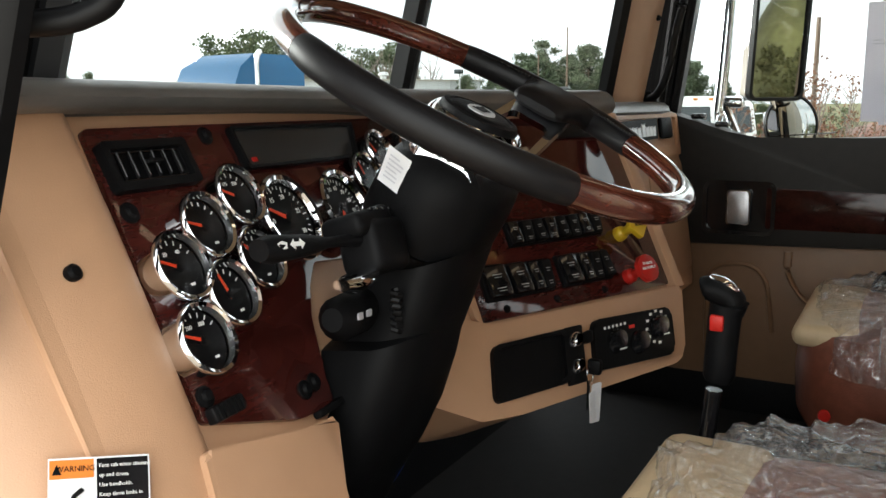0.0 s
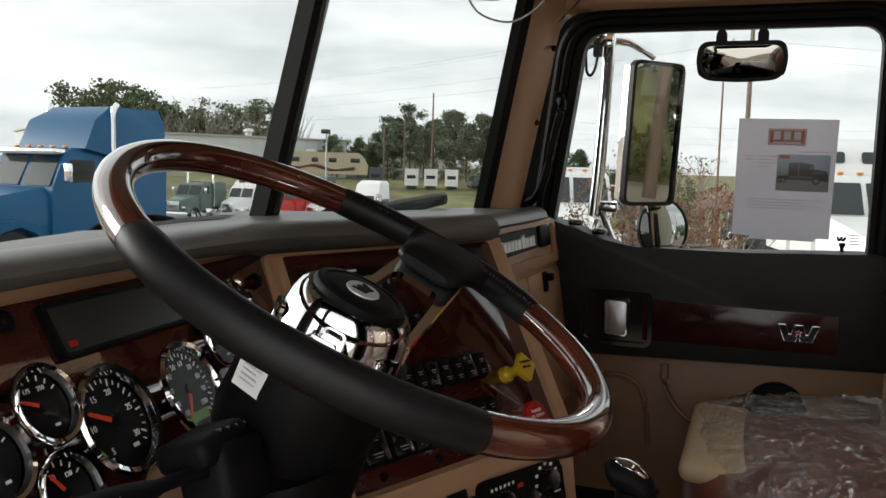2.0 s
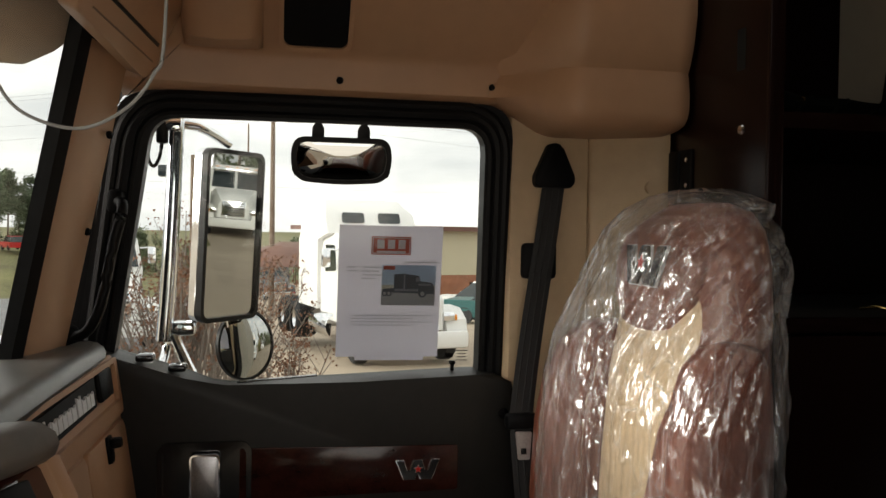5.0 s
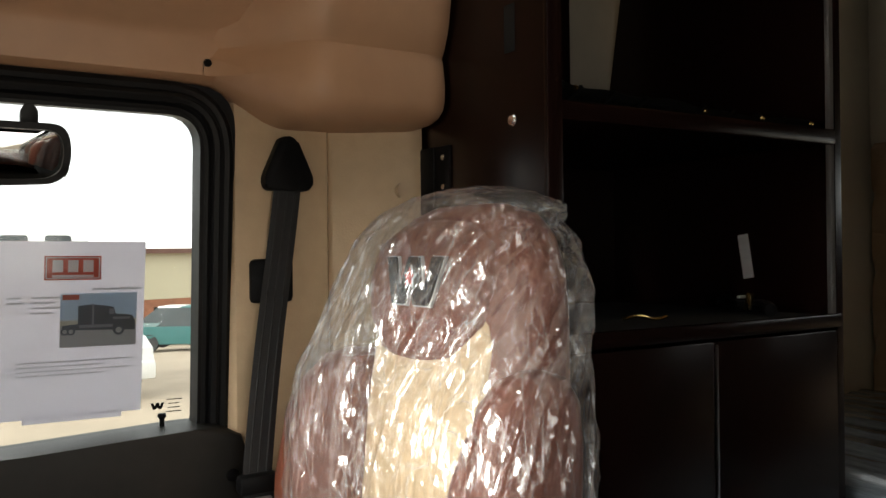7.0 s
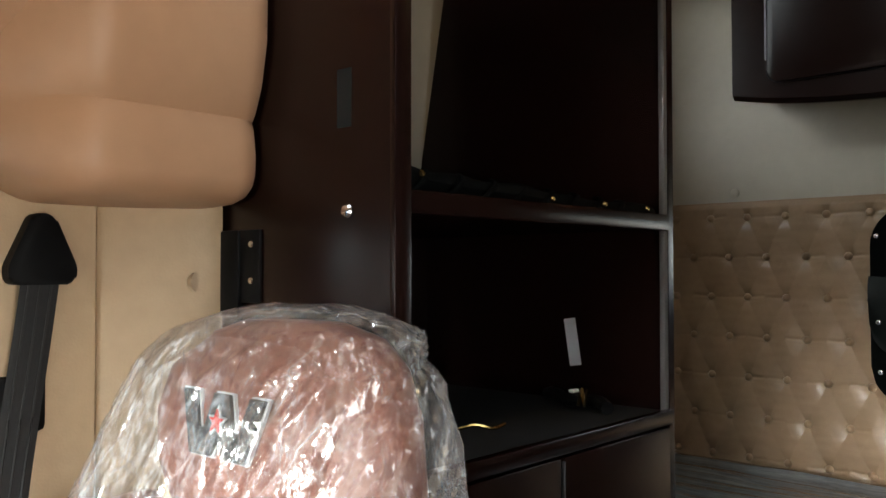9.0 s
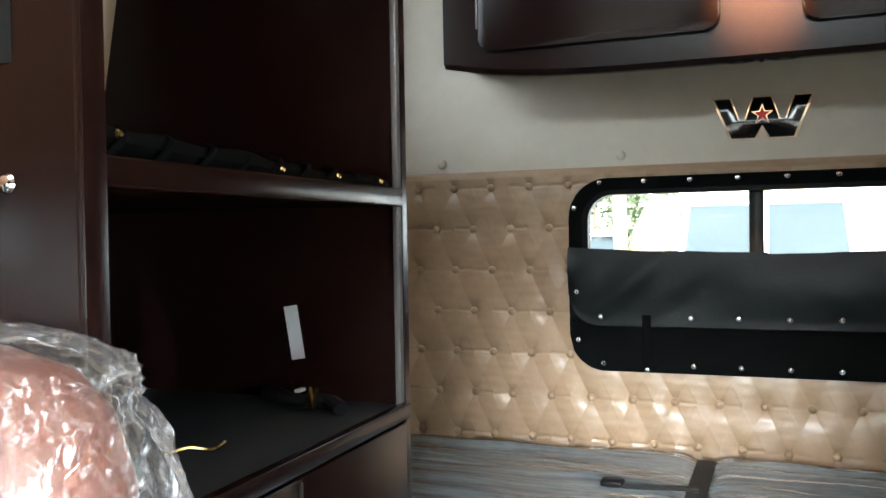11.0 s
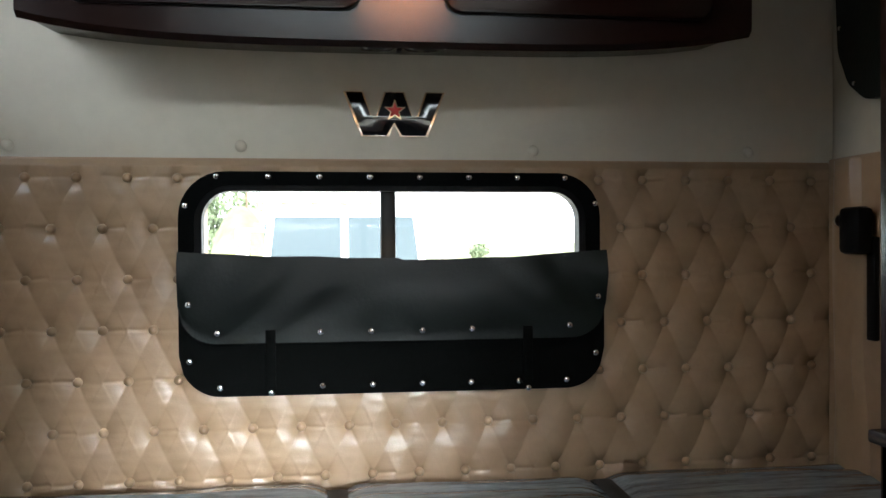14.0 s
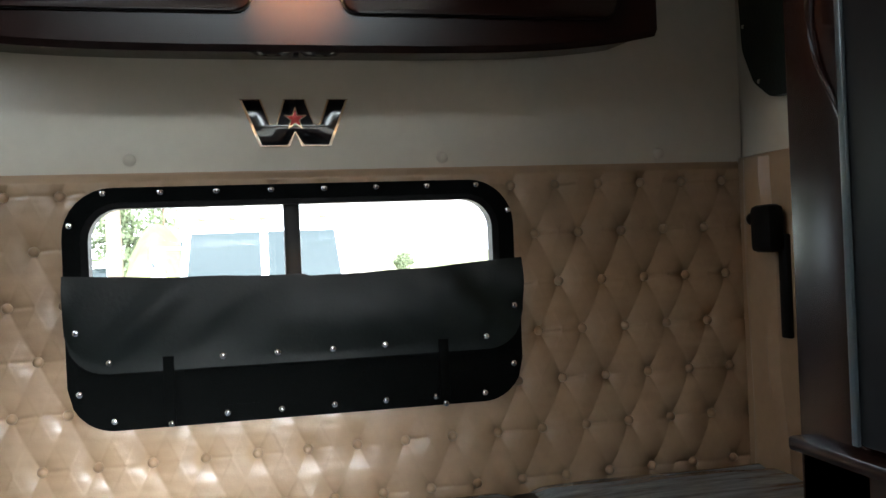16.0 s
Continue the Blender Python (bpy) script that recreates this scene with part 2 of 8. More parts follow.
M_NEEDLE = material("red_needle", (0.75, 0.06, 0.02), 0.4)
M_RED = material("red_plastic", (0.46, 0.02, 0.015), 0.3, spec=0.2)
M_YELLOW = material("yellow_plastic", (0.60, 0.40, 0.02), 0.35)
M_ORANGE = material("orange_label", (0.75, 0.22, 0.03), 0.5)
M_PAPER = material("white_paper", (0.78, 0.78, 0.80), 0.8, scale=20, amount=0.02)
M_MIRROR = material("mirror_glass", (0.40, 0.41, 0.40), 0.015, 1.0)
M_GLASS = pane_material("window_glass", (0.93, 0.95, 0.94), 0.3)
M_TINTED = pane_material("tinted_roof_glass", (0.20, 0.21, 0.21), 0.5)
M_FILM = film_material("clear_polythene")
M_BELT = material("black_webbing", (0.014, 0.014, 0.015), 0.7, bump=0.8, bump_scale=300, stretch=(1, 1, 6))
M_LCD = material("green_lcd", (0.05, 0.11, 0.01), 0.3, emit=(0.10, 0.26, 0.01, 0.10))
M_SLAT = material("grey_vent_slat", (0.035, 0.035, 0.037), 0.45, scale=10, amount=0.15)
M_BLUE = material("blue_hose", (0.02, 0.08, 0.5), 0.4)
M_GREYTAPE = material("grey_tape", (0.012, 0.016, 0.018), 0.6, spec=0.2)
M_BADGE = material("satin_chrome", (0.85, 0.86, 0.88), 0.40, 0.25)
M_DOORBLACK = material("black_door_plastic", (0.015, 0.0135, 0.012), 0.48, scale=5, amount=0.2, bump=0.3, bump_scale=700, spec=0.3)
M_BRASS = material("brass", (0.7, 0.5, 0.2), 0.25, 1.0)


# ---- building helpers ----
def bm_new():
    return bmesh.new()


def part(name, bm, mat, parent=None, label="", smooth=True, place=None):
    """Link a bmesh as one mesh object, under a thing or a part."""
    bmesh.ops.recalc_face_normals(bm, faces=bm.faces)
    me = bpy.data.meshes.new(name)
    bm.to_mesh(me)
    bm.free()
    for m in mat if isinstance(mat, (list, tuple)) else [mat]:
        me.materials.append(m)
    if smooth:
        me.polygons.foreach_set("use_smooth", [True] * len(me.polygons))
        me.set_sharp_from_angle(angle=radians(38))
    ob = new(name, me)
    if place is not None:
        ob.matrix_basis = place
    if parent is not None:
        ob.parent = parent
    if label:
        ob["label"] = label
    return ob


def share(name, ob, parent, m):
    """One more object on the mesh of ob."""
    o = new(name, ob.data)
    o.matrix_basis = m
    o.parent = parent
    return o


def thing(name, label, category, group="", kind="", at=(0, 0, 0)):
    ob = new(name)
    ob.empty_display_size = 0.05
    ob.location = at
    return tagged(ob, label, category, group, kind)


def basis(o, x, y, z=None):
    x, y = Vector(x).normalized(), Vector(y).normalized()
    z = x.cross(y).normalized() if z is None else Vector(z).normalized()
    m = Matrix.Identity(4)
    for i, v in enumerate((x, y, z)):
        m[0][i], m[1][i], m[2][i] = v
    m.translation = Vector(o)
    return m


def box(bm, c, s, bevel=0.0, m=None, seg=2):
    """A box of size s about c, with rounded edges, added to bm."""
    r = bmesh.ops.create_cube(bm, size=1.0)
    vs = r["verts"]
    bmesh.ops.scale(bm, vec=s, verts=vs)
    if bevel:
        es = list({e for v in vs for e in v.link_edges})
        b = bmesh.ops.bevel(bm, geom=es, offset=min(bevel, min(s) * 0.49), segments=seg, profile=0.5, affect="EDGES")
        vs = [v for v in set(b["verts"]) | {v for v in vs if v.is_valid}]
    bmesh.ops.translate(bm, vec=c, verts=vs)
    if m is not None:
        bmesh.ops.transform(bm, matrix=m, verts=vs)
    return bm


def prism(bm, pts, z0, z1, m=None, bevel=0.0):
    """A flat outline in the local xy plane, raised from z0 to z1."""
    lo = [bm.verts.new((x, y, z0)) for x, y in pts]
    hi = [bm.verts.new((x, y, z1)) for x, y in pts]
    n = len(pts)
    bm.faces.new(lo[::-1])
    top = bm.faces.new(hi)
    for i in range(n):
        bm.faces.new((lo[i], lo[(i + 1) % n], hi[(i + 1) % n], hi[i]))
    vs = lo + hi
    if bevel:
        b = bmesh.ops.bevel(bm, geom=list(top.edges), offset=bevel, segments=2, profile=0.5, affect="EDGES")
        vs = list({v for v in b["verts"]} | {v for v in vs if v.is_valid})
    if m is not None:
        bmesh.ops.transform(bm, matrix=m, verts=vs)
    return bm


def rrect(w, h, r, cx=0.0, cy=0.0, n=5):
    out = []
    for sx, sy, a in ((1, 1, 0), (-1, 1, 90), (-1, -1, 180), (1, -1, 270)):
        for i in range(n + 1):
            t = radians(a + 90 * i / n)
            out.append((cx + sx * (w / 2 - r) + r * math.cos(t), cy + sy * (h / 2 - r) + r * math.sin(t)))
    return out


def circle(r, n=24, cx=0.0, cy=0.0):
    return [(cx + r * math.cos(2 * math.pi * i / n), cy + r * math.sin(2 * math.pi * i / n)) for i in range(n)]


def frame_ring(bm, outer, inner, z0, z1, m=None):
    """A flat ring between two outlines with equally many points."""
    n = len(outer)
    rings = [[bm.verts.new((x, y, z)) for x, y in o] for o, z in ((outer, z0), (outer, z1), (inner, z1), (inner, z0))]
    for a in range(4):
        p, q = rings[a], rings[(a + 1) % 4]
        for i in range(n):
            bm.faces.new((p[i], p[(i + 1) % n], q[(i + 1) % n], q[i]))
    if m is not None:
        bmesh.ops.transform(bm, matrix=m, verts=[v for r in rings for v in r])
    return bm


def lathe(bm, prof, n=32, m=None, close=True):
    """Turn a profile of (radius, height) about the local z axis."""
    rings = []
    for r, z in prof:
        if r < 1e-6:
            rings.append([bm.verts.new((0, 0, z))])
        else:
            rings.append([bm.verts.new((r * math.cos(2 * math.pi * i / n), r * math.sin(2 * math.pi * i / n), z)) for i in range(n)])
    for a, b in zip(rings, rings[1:]):
        for i in range(n):
            j = (i + 1) % n
            if len(a) == 1 and len(b) == 1:
                continue
            if len(a) == 1:
                bm.faces.new((a[0], b[i], b[j]))
            elif len(b) == 1:
                bm.faces.new((a[i], a[j], b[0]))
            else:
                bm.faces.new((a[i], a[j], b[j], b[i]))
    if m is not None:
        bmesh.ops.transform(bm, matrix=m, verts=[v for r in rings for v in r])
    return bm


def smooth_path(pts, k=6, closed=False):
    """Catmull-Rom through the points."""
    pts = [Vector(p) for p in pts]
    out, n = [], len(pts)
    for i in range(n if closed else n - 1):
        p0 = pts[i - 1] if closed or i else pts[0]
        p1, p2 = pts[i], pts[(i + 1) % n]
        p3 = pts[(i + 2) % n] if closed or i + 2 < n else pts[-1]
        for s in range(k):
            t = s / k
            out.append(0.5 * ((2 * p1) + (p2 - p0) * t + (2 * p0 - 5 * p1 + 4 * p2 - p3) * t * t + (3 * p1 - p0 - 3 * p2 + p3) * t ** 3))
    if not closed:
        out.append(pts[-1])
    return out


def tube(bm, path, r, n=10, closed=False, flat=1.0, up=(0, 0, 1), caps=True):
    """Sweep a round or flattened section along a path; r is one radius or one a point."""
    path = [Vector(p) for p in path]
    rs = r if isinstance(r, (list, tuple)) else [r] * len(path)
    rings = []
    N = len(path)
    for i, p in enumerate(path):
        d = (path[(i + 1) % N] - path[i - 1]) if closed else (path[min(i + 1, N - 1)] - path[max(i - 1, 0)])
        d.normalize()
        u = Vector(up)
        if abs(d.dot(u)) > 0.98:
            u = Vector((1, 0, 0)) if abs(d.x) < 0.9 else Vector((0, 1, 0))
        s = d.cross(u).normalized()
        v = s.cross(d).normalized()
        rings.append([bm.verts.new(p + s * rs[i] * math.cos(2 * math.pi * k / n) + v * rs[i] * flat * math.sin(2 * math.pi * k / n)) for k in range(n)])
    for i in range(N if closed else N - 1):
        a, b = rings[i], rings[(i + 1) % N]
        for k in range(n):
            bm.faces.new((a[k], a[(k + 1) % n], b[(k + 1) % n], b[k]))
    if caps and not closed:
        bm.faces.new(rings[0][::-1])
        bm.faces.new(rings[-1])
    return bm


def loft(bm, rings, closed_ring=True, caps=True):
    """Skin between outlines of equally many 3D points."""
    vs = [[bm.verts.new(p) for p in r] for r in rings]
    n = len(vs[0])
    for a, b in zip(vs, vs[1:]):
        for k in range(n if closed_ring else n - 1):
            bm.faces.new((a[k], a[(k + 1) % n], b[(k + 1) % n], b[k]))
    if caps and closed_ring:
        bm.faces.new(vs[0][::-1])
        bm.faces.new(vs[-1])
    return bm


def writing(bm, text, size, m, align="CENTER", depth=0.0003):
    """Letters of the built-in font as flat mesh, centred on the place m."""
    c = bpy.data.curves.new("writing", "FONT")
    c.body, c.size, c.align_x, c.align_y, c.extrude, c.resolution_u = text, size, align, "CENTER", depth, 2
    ob = bpy.data.objects.new("writing", c)
    me = bpy.data.meshes.new_from_object(ob)
    me.transform(m)
    bm.from_mesh(me)
    bpy.data.meshes.remove(me)
    bpy.data.objects.remove(ob)
    bpy.data.curves.remove(c)
    return bm


def bars(bm, w, h, rows, m, fill=0.6, z=0.0004, seed=1):
    """Unreadable print as plain bars filling w by h."""
    rnd = random.Random(seed)
    for i in range(rows):
        y = h / 2 - (i + 0.5) * h / rows
        ww = w * (0.55 + 0.45 * rnd.random())
        box(bm, (-(w - ww) / 2, y, z / 2), (ww, h / rows * fill, z), m=m)
    return bm


ALONG_X = Matrix.Rotation(radians(90), 4, "Y")


def rounded(poly, r, n=5):
    """Round the corners of an outline; r is one radius or one a corner."""
    out = []
    k = len(poly)
    for i in range(k):
        p, a, b = Vector(poly[i]), Vector(poly[i - 1]), Vector(poly[(i + 1) % k])
        rr = r[i] if isinstance(r, (list, tuple)) else r
        da, db = (a - p).normalized(), (b - p).normalized()
        s, e = p + da * rr, p + db * rr
        for j in range(n + 1):
            t = j / n
            q = s * (1 - t) ** 2 + p * 2 * t * (1 - t) + e * t * t
            out.append((q.x, q.y))
    return out


# ---- the shell of the cab and the sleeper ----
def structure(name, bm, mat, label, category, smooth=True):
    return tagged(part(name, bm, mat, None, "", smooth), label, category, "", "structure")


structure("floor", box(bm_new(), (0, -0.75, -0.03), (2.36, 3.6, 0.06)), M_CARPET, "black rubber floor mat of the truck cab", "floor", False)
bm = bm_new()
box(bm, (0, 0.95, 0.345), (2.1, 0.06, 0.73))
structure("wall_firewall", bm, M_BLACK, "dark firewall below the windshield", "wall", False)
bm = bm_new()
box(bm, (0, 0.12, 1.76), (2.2, 1.10, 0.05))
box(bm, (0, -1.57, 2.26), (2.46, 1.95, 0.05))
frame_ring(bm, rrect(2.46, 0.53, 0.01, 0, 2.02, 4), rrect(1.36, 0.12, 0.03, 0.20, 2.10, 4), -0.025, 0.025, basis((0, -0.60, 0), (1, 0, 0), (0, 0, 1)))
structure("ceiling", bm, M_TANVINYL, "tan padded vinyl ceiling", "ceiling", False)

# side walls of the sleeper
for s, nm in ((1, "wall_sleeper_right"), (-1, "wall_sleeper_left")):
    bm = bm_new()
    if s > 0:
        frame_ring(bm, rrect(1.95, 2.26, 0.01, -1.57, 1.11), rrect(0.62, 0.46, 0.06, -1.78, 1.86), 0.0, 0.05, basis((1.165, 0, 0), (0, 1, 0), (0, 0, 1)))
    else:
        box(bm, (s * 1.19, -1.57, 1.11), (0.05, 1.95, 2.26))
    box(bm, (s * 1.14, -0.615, 1.11), (0.14, 0.05, 2.26))
    structure(nm, bm, M_CREAM, "cream vinyl side wall of the sleeper", "wall", False)

side_win = thing("window_sleeper_side", "sleeper side window with a black frame", "window", "", "structure")
bm = bm_new()
frame_ring(bm, rrect(0.68, 0.52, 0.08, -1.78, 1.86), rrect(0.60, 0.44, 0.06, -1.78, 1.86), -0.01, 0.02, basis((1.165, 0, 0), (0, 1, 0), (0, 0, 1)))
part("frame", bm, M_RUBBER, side_win)
bm = bm_new()
bm.faces.new([bm.verts.new((1.195, y, z)) for y, z in rrect(0.63, 0.47, 0.06, -1.78, 1.86)])
part("pane", bm, M_GLASS, side_win, "", False).visible_shadow = False

roof_win = thing("window_roof", "wide roof window in the front of the sleeper", "window", "", "structure")
bm = bm_new()
bm.faces.new([bm.verts.new((x, -0.605, z)) for x, z in rrect(1.37, 0.13, 0.03, 0.20, 2.10, 4)])
part("pane", bm, M_TINTED, roof_win, "dark tinted pane", False)

# rear wall, with the window opening through it
REAR = basis((0, -2.46, 0), (-1, 0, 0), (0, 0, 1), (0, 1, 0))
WIN = rrect(0.985, 0.50, 0.095, 0.0, 1.060, 6)
bm = bm_new()
frame_ring(bm, rrect(2.46, 2.40, 0.01, 0.0, 1.10, 6), WIN, -0.09, -0.035, REAR)
structure("wall_rear", bm, M_CREAM, "cream vinyl rear wall of the sleeper", "wall", False)

# cab side walls: right one with the door opening, left one open where the driver's door stands open
DOORM = basis((1.105, 0, 0), (0, 1, 0), (-0.1, 0, 1))
OPEN_OUT = [(0.56, 0.02), (0.565, 0.30), (0.56, 0.62), (0.47, 1.325), (-0.365, 1.325), (-0.365, 0.02)]
for s, nm in ((1, "wall_cab_right"), (-1, "wall_cab_left")):
    bm = bm_new()
    f = 0.06 if s < 0 else 0.0
    inner = rounded([(y + (f if y > 0.4 else 0.0), z) for y, z in OPEN_OUT], [0.05, 0.02, 0.1, 0.07, 0.07, 0.05])
    outer = rounded([(0.66 + f, -0.05), (0.64 + f, 0.82), (0.52 + f, 1.40), (0.50 + f, 1.78), (-0.64, 1.78), (-0.64, -0.05)], 0.01)
    frame_ring(bm, outer, inner, -0.005, 0.055, DOORM)
    if s < 0:
        bmesh.ops.scale(bm, vec=(-1, 1, 1), verts=bm.verts)
    structure(nm, bm, M_BLACK, "black inner side of the cab round the door opening", "wall")

# black door jamb seal of the driver's opening
seal = thing("door_seal", "black rubber seal round the open driver's doorway", "seal", "", "structure")
bm = bm_new()
tube(bm, smooth_path([(-0.985, 0.50, 0.30), (-0.975, 0.455, 0.62), (-0.962, 0.405, 0.80), (-0.950, 0.362, 0.95), (-0.935, 0.31, 1.15), (-0.92, 0.23, 1.28), (-0.92, 0.05, 1.315), (-0.92, -0.28, 1.315)], 6), 0.020, 10, flat=1.3)
part("gasket", bm, M_RUBBER, seal)
bm = bm_new()
tube(bm, smooth_path([(-1.015, 0.50, 0.30), (-1.005, 0.45, 0.62), (-0.992, 0.395, 0.80), (-0.980, 0.352, 0.95), (-0.965, 0.30, 1.15), (-0.95, 0.21, 1.29), (-0.95, 0.05, 1.33), (-0.95, -0.28, 1.33)], 6), 0.016, 8)
part("outer_lip", bm, M_RUBBER, seal)


# windshield of two flat panes in a shallow V
def ws_y(x, z):
    return 0.634 - 0.257 * (z - 1.1) - 0.17 * abs(x)


def ws(x, z, off=0.0):
    return (x, ws_y(x, z) + off, z)


shield = thing("window_windshield", "two-pane truck windshield with a black centre bar", "windshield", "", "structure")
for s in (1, -1):
    bm = bm_new()
    q = [(-0.005, 0.76), (0.73, 0.76), (0.635, 1.42), (-0.005, 1.42)] if s > 0 else [(0.045, 0.76), (0.80, 0.76), (0.69, 1.42), (0.045, 1.42)]
    for off in (0.0, 0.005):
        f = [bm.verts.new(ws(s * x, z, off)) for x, z in q]
        bm.faces.new(f)
    g = part("pane", bm, M_GLASS, shield, "", False)
    g.visible_shadow = False
bm = bm_new()
loft(bm, [[ws(-0.049, z, -0.022), ws(-0.037, z, -0.034), ws(-0.024, z, -0.030), ws(-0.010, z, -0.020), ws(-0.008, z, 0.006), ws(-0.047, z, 0.006)] for z in (0.74, 0.9, 1.1, 1.3, 1.45)])
part("centre_bar", bm, M_RUBBER, shield)
bm = bm_new()
loft(bm, [[ws(-0.038, z, -0.037), ws(-0.029, z, -0.037), ws(-0.027, z, -0.03), ws(-0.040, z, -0.03)] for z in (0.74, 1.1, 1.45)])
part("bar_insert", bm, M_GLOSSBLACK, shield)
for s, d in ((1, 0.0), (-1, 0.082)):
    bm = bm_new()
    loft(bm, [[ws(s * (e - 0.005), z, -0.015), ws(s * (e + 0.012), z, -0.025), ws(s * (e + 0.028), z, -0.012), ws(s * (e + 0.03), z, 0.012), ws(s * (e - 0.005), z, 0.006)] for e, z in ((0.722 + d, 0.76), (0.706 + d, 0.83), (0.672 + d, 1.06), (0.640 + d, 1.28), (0.620 + d, 1.42))])
    part("side_gasket", bm, M_RUBBER, shield)
bm = bm_new()
box(bm, (0, 0.585, 1.455), (1.5, 0.10, 0.09), 0.02)
part("top_gasket", bm, M_RUBBER, shield)
bm = bm_new()
box(bm, (0, 0.62, 1.60), (1.9, 0.10, 0.30), 0.02)
box(bm, (0, 0.80, 1.50), (2.0, 0.36, 0.04), 0.015)
structure("wall_windshield_header", bm, M_TANVINYL, "tan vinyl header above the windshield", "wall")

# A-pillar trims with screws
for s in (1, -1):
    pil = thing("pillar_trim", "tan moulded A-pillar trim with black screws beside the windshield" if s > 0 else "black A-pillar trim beside the open doorway", "trim", "pillar trims", "structure")
    d = 0.0 if s > 0 else 0.07
    bm = bm_new()
    rows = []
    for k in range(9):
        t = k / 8
        z = 0.78 + 0.56 * t
        xi, yi = 0.738 + d - 0.098 * t, 0.582 - 0.115 * t
        xo, yo = 0.925 + d * 0.7 - 0.045 * t, 0.560 - 0.120 * t
        rows.append([Vector(p) for p in ((s * (xi + 0.03), yi + 0.012, z), (s * xi, yi, z), (s * (xi + 0.012), yi - 0.012, z), (s * (xo - 0.02), yo - 0.016, z), (s * xo, yo, z), (s * xo, yo + 0.06, z))])
    loft(bm, rows)
    part("trim_panel", bm, M_TAN if s > 0 else M_RUBBER, pil)
    scr = None
    for x, y, z in ((0.890 + d, 0.540, 0.859), (0.865 + d, 0.496, 1.033), (0.838 + d, 0.455, 1.204)):
        m = basis((s * x, y - 0.006, z), (0.93 * s, -0.35, 0), (0, 0.22, 1)) @ Matrix.Rotation(0, 4, "X")
        if scr is None:
            scr = part("screw", lathe(bm_new(), [(0, 0.004), (0.004, 0.004), (0.007, 0.001), (0.0072, -0.004)], 16), M_BLACK, pil, "black screw cap", True, m)
        else:
            share("screw", scr, pil, m)
    # grab handle along the pillar
    h = thing("grab_handle", "black plastic grab handle on the A-pillar", "handle", "grab handles")
    if s > 0:
        pts = [(0.935, 0.535, 0.835), (0.912, 0.500, 0.850), (0.905, 0.475, 0.90), (0.898, 0.455, 1.00), (0.895, 0.440, 1.06), (0.905, 0.440, 1.085), (0.93, 0.455, 1.09)]
    else:
        pts = [(-0.955, 0.425, 0.876), (-0.925, 0.392, 0.876), (-0.902, 0.366, 0.882), (-0.890, 0.348, 0.905), (-0.884, 0.325, 1.00), (-0.882, 0.300, 1.10), (-0.89, 0.30, 1.14), (-0.92, 0.32, 1.15)]
    part("grip", tube(bm_new(), smooth_path(pts, 6), 0.0085 if s < 0 else 0.010, 12), M_RUBBER, h)
    for p in (pts[0], pts[-1]):
        part("mount", box(bm_new(), p, (0.03, 0.03, 0.045), 0.01), M_BLACK, h)


# ---- passenger door ----
door = thing("door_1", "closed black passenger door with a burgundy wood insert", "door", "", "structure")
glass_in = rounded([(0.470, 0.775), (0.392, 1.262), (-0.255, 1.262), (-0.258, 0.735), (0.26, 0.70), (0.44, 0.755)], [0.02, 0.05, 0.05, 0.03, 0.02, 0.02])
ring_out = rounded([(0.555, 0.70), (0.455, 1.312), (-0.312, 1.312), (-0.314, 0.45), (0.26, 0.45), (0.55, 0.60)], [0.02, 0.07, 0.07, 0.03, 0.02, 0.02])
bm = bm_new()
frame_ring(bm, ring_out, glass_in, -0.045, 0.0, DOORM)
part("window_frame", bm, M_RUBBER, door, "black rubber window frame")
lip_out = rounded([(0.52, 0.72), (0.425, 1.29), (-0.300, 1.29), (-0.304, 0.60), (0.26, 0.60), (0.50, 0.68)], [0.02, 0.06, 0.06, 0.03, 0.02, 0.02])
lip_in = rounded([(0.50, 0.73), (0.413, 1.28), (-0.286, 1.28), (-0.290, 0.62), (0.26, 0.62), (0.48, 0.70)], [0.02, 0.06, 0.06, 0.03, 0.02, 0.02])
bm = bm_new()
frame_ring(bm, lip_out, lip_in, -0.055, -0.045, DOORM)
part("seal_lip", bm, M_BLACK, door)
for o, depth, r in ((0.012, -0.040, 0.008), (0.028, -0.046, 0.010), (0.043, -0.048, 0.010)):
    loop = rounded([(0.505 + o, 0.56), (0.400 + o, 1.262 + o), (-0.256 - o, 1.262 + o), (-0.258 - o, 0.50)], [0.001, 0.06 + o, 0.06 + o, 0.001], 8)
    part("seal_bead", tube(bm_new(), [DOORM @ Vector((x, y, depth)) for x, y in loop], r, 8, up=(1, 0, 0)), M_RUBBER, door, "black rubber bead")
bm = bm_new()
for d in (0.0, 0.005):
    bm.faces.new([bm.verts.new(DOORM @ Vector((x, y, d - 0.012))) for x, y in rounded([(0.49, 0.70), (0.40, 1.275), (-0.27, 1.275), (-0.27, 0.68)], 0.02)])
g = part("pane", bm, M_GLASS, door, "", False)
g.visible_shadow = False
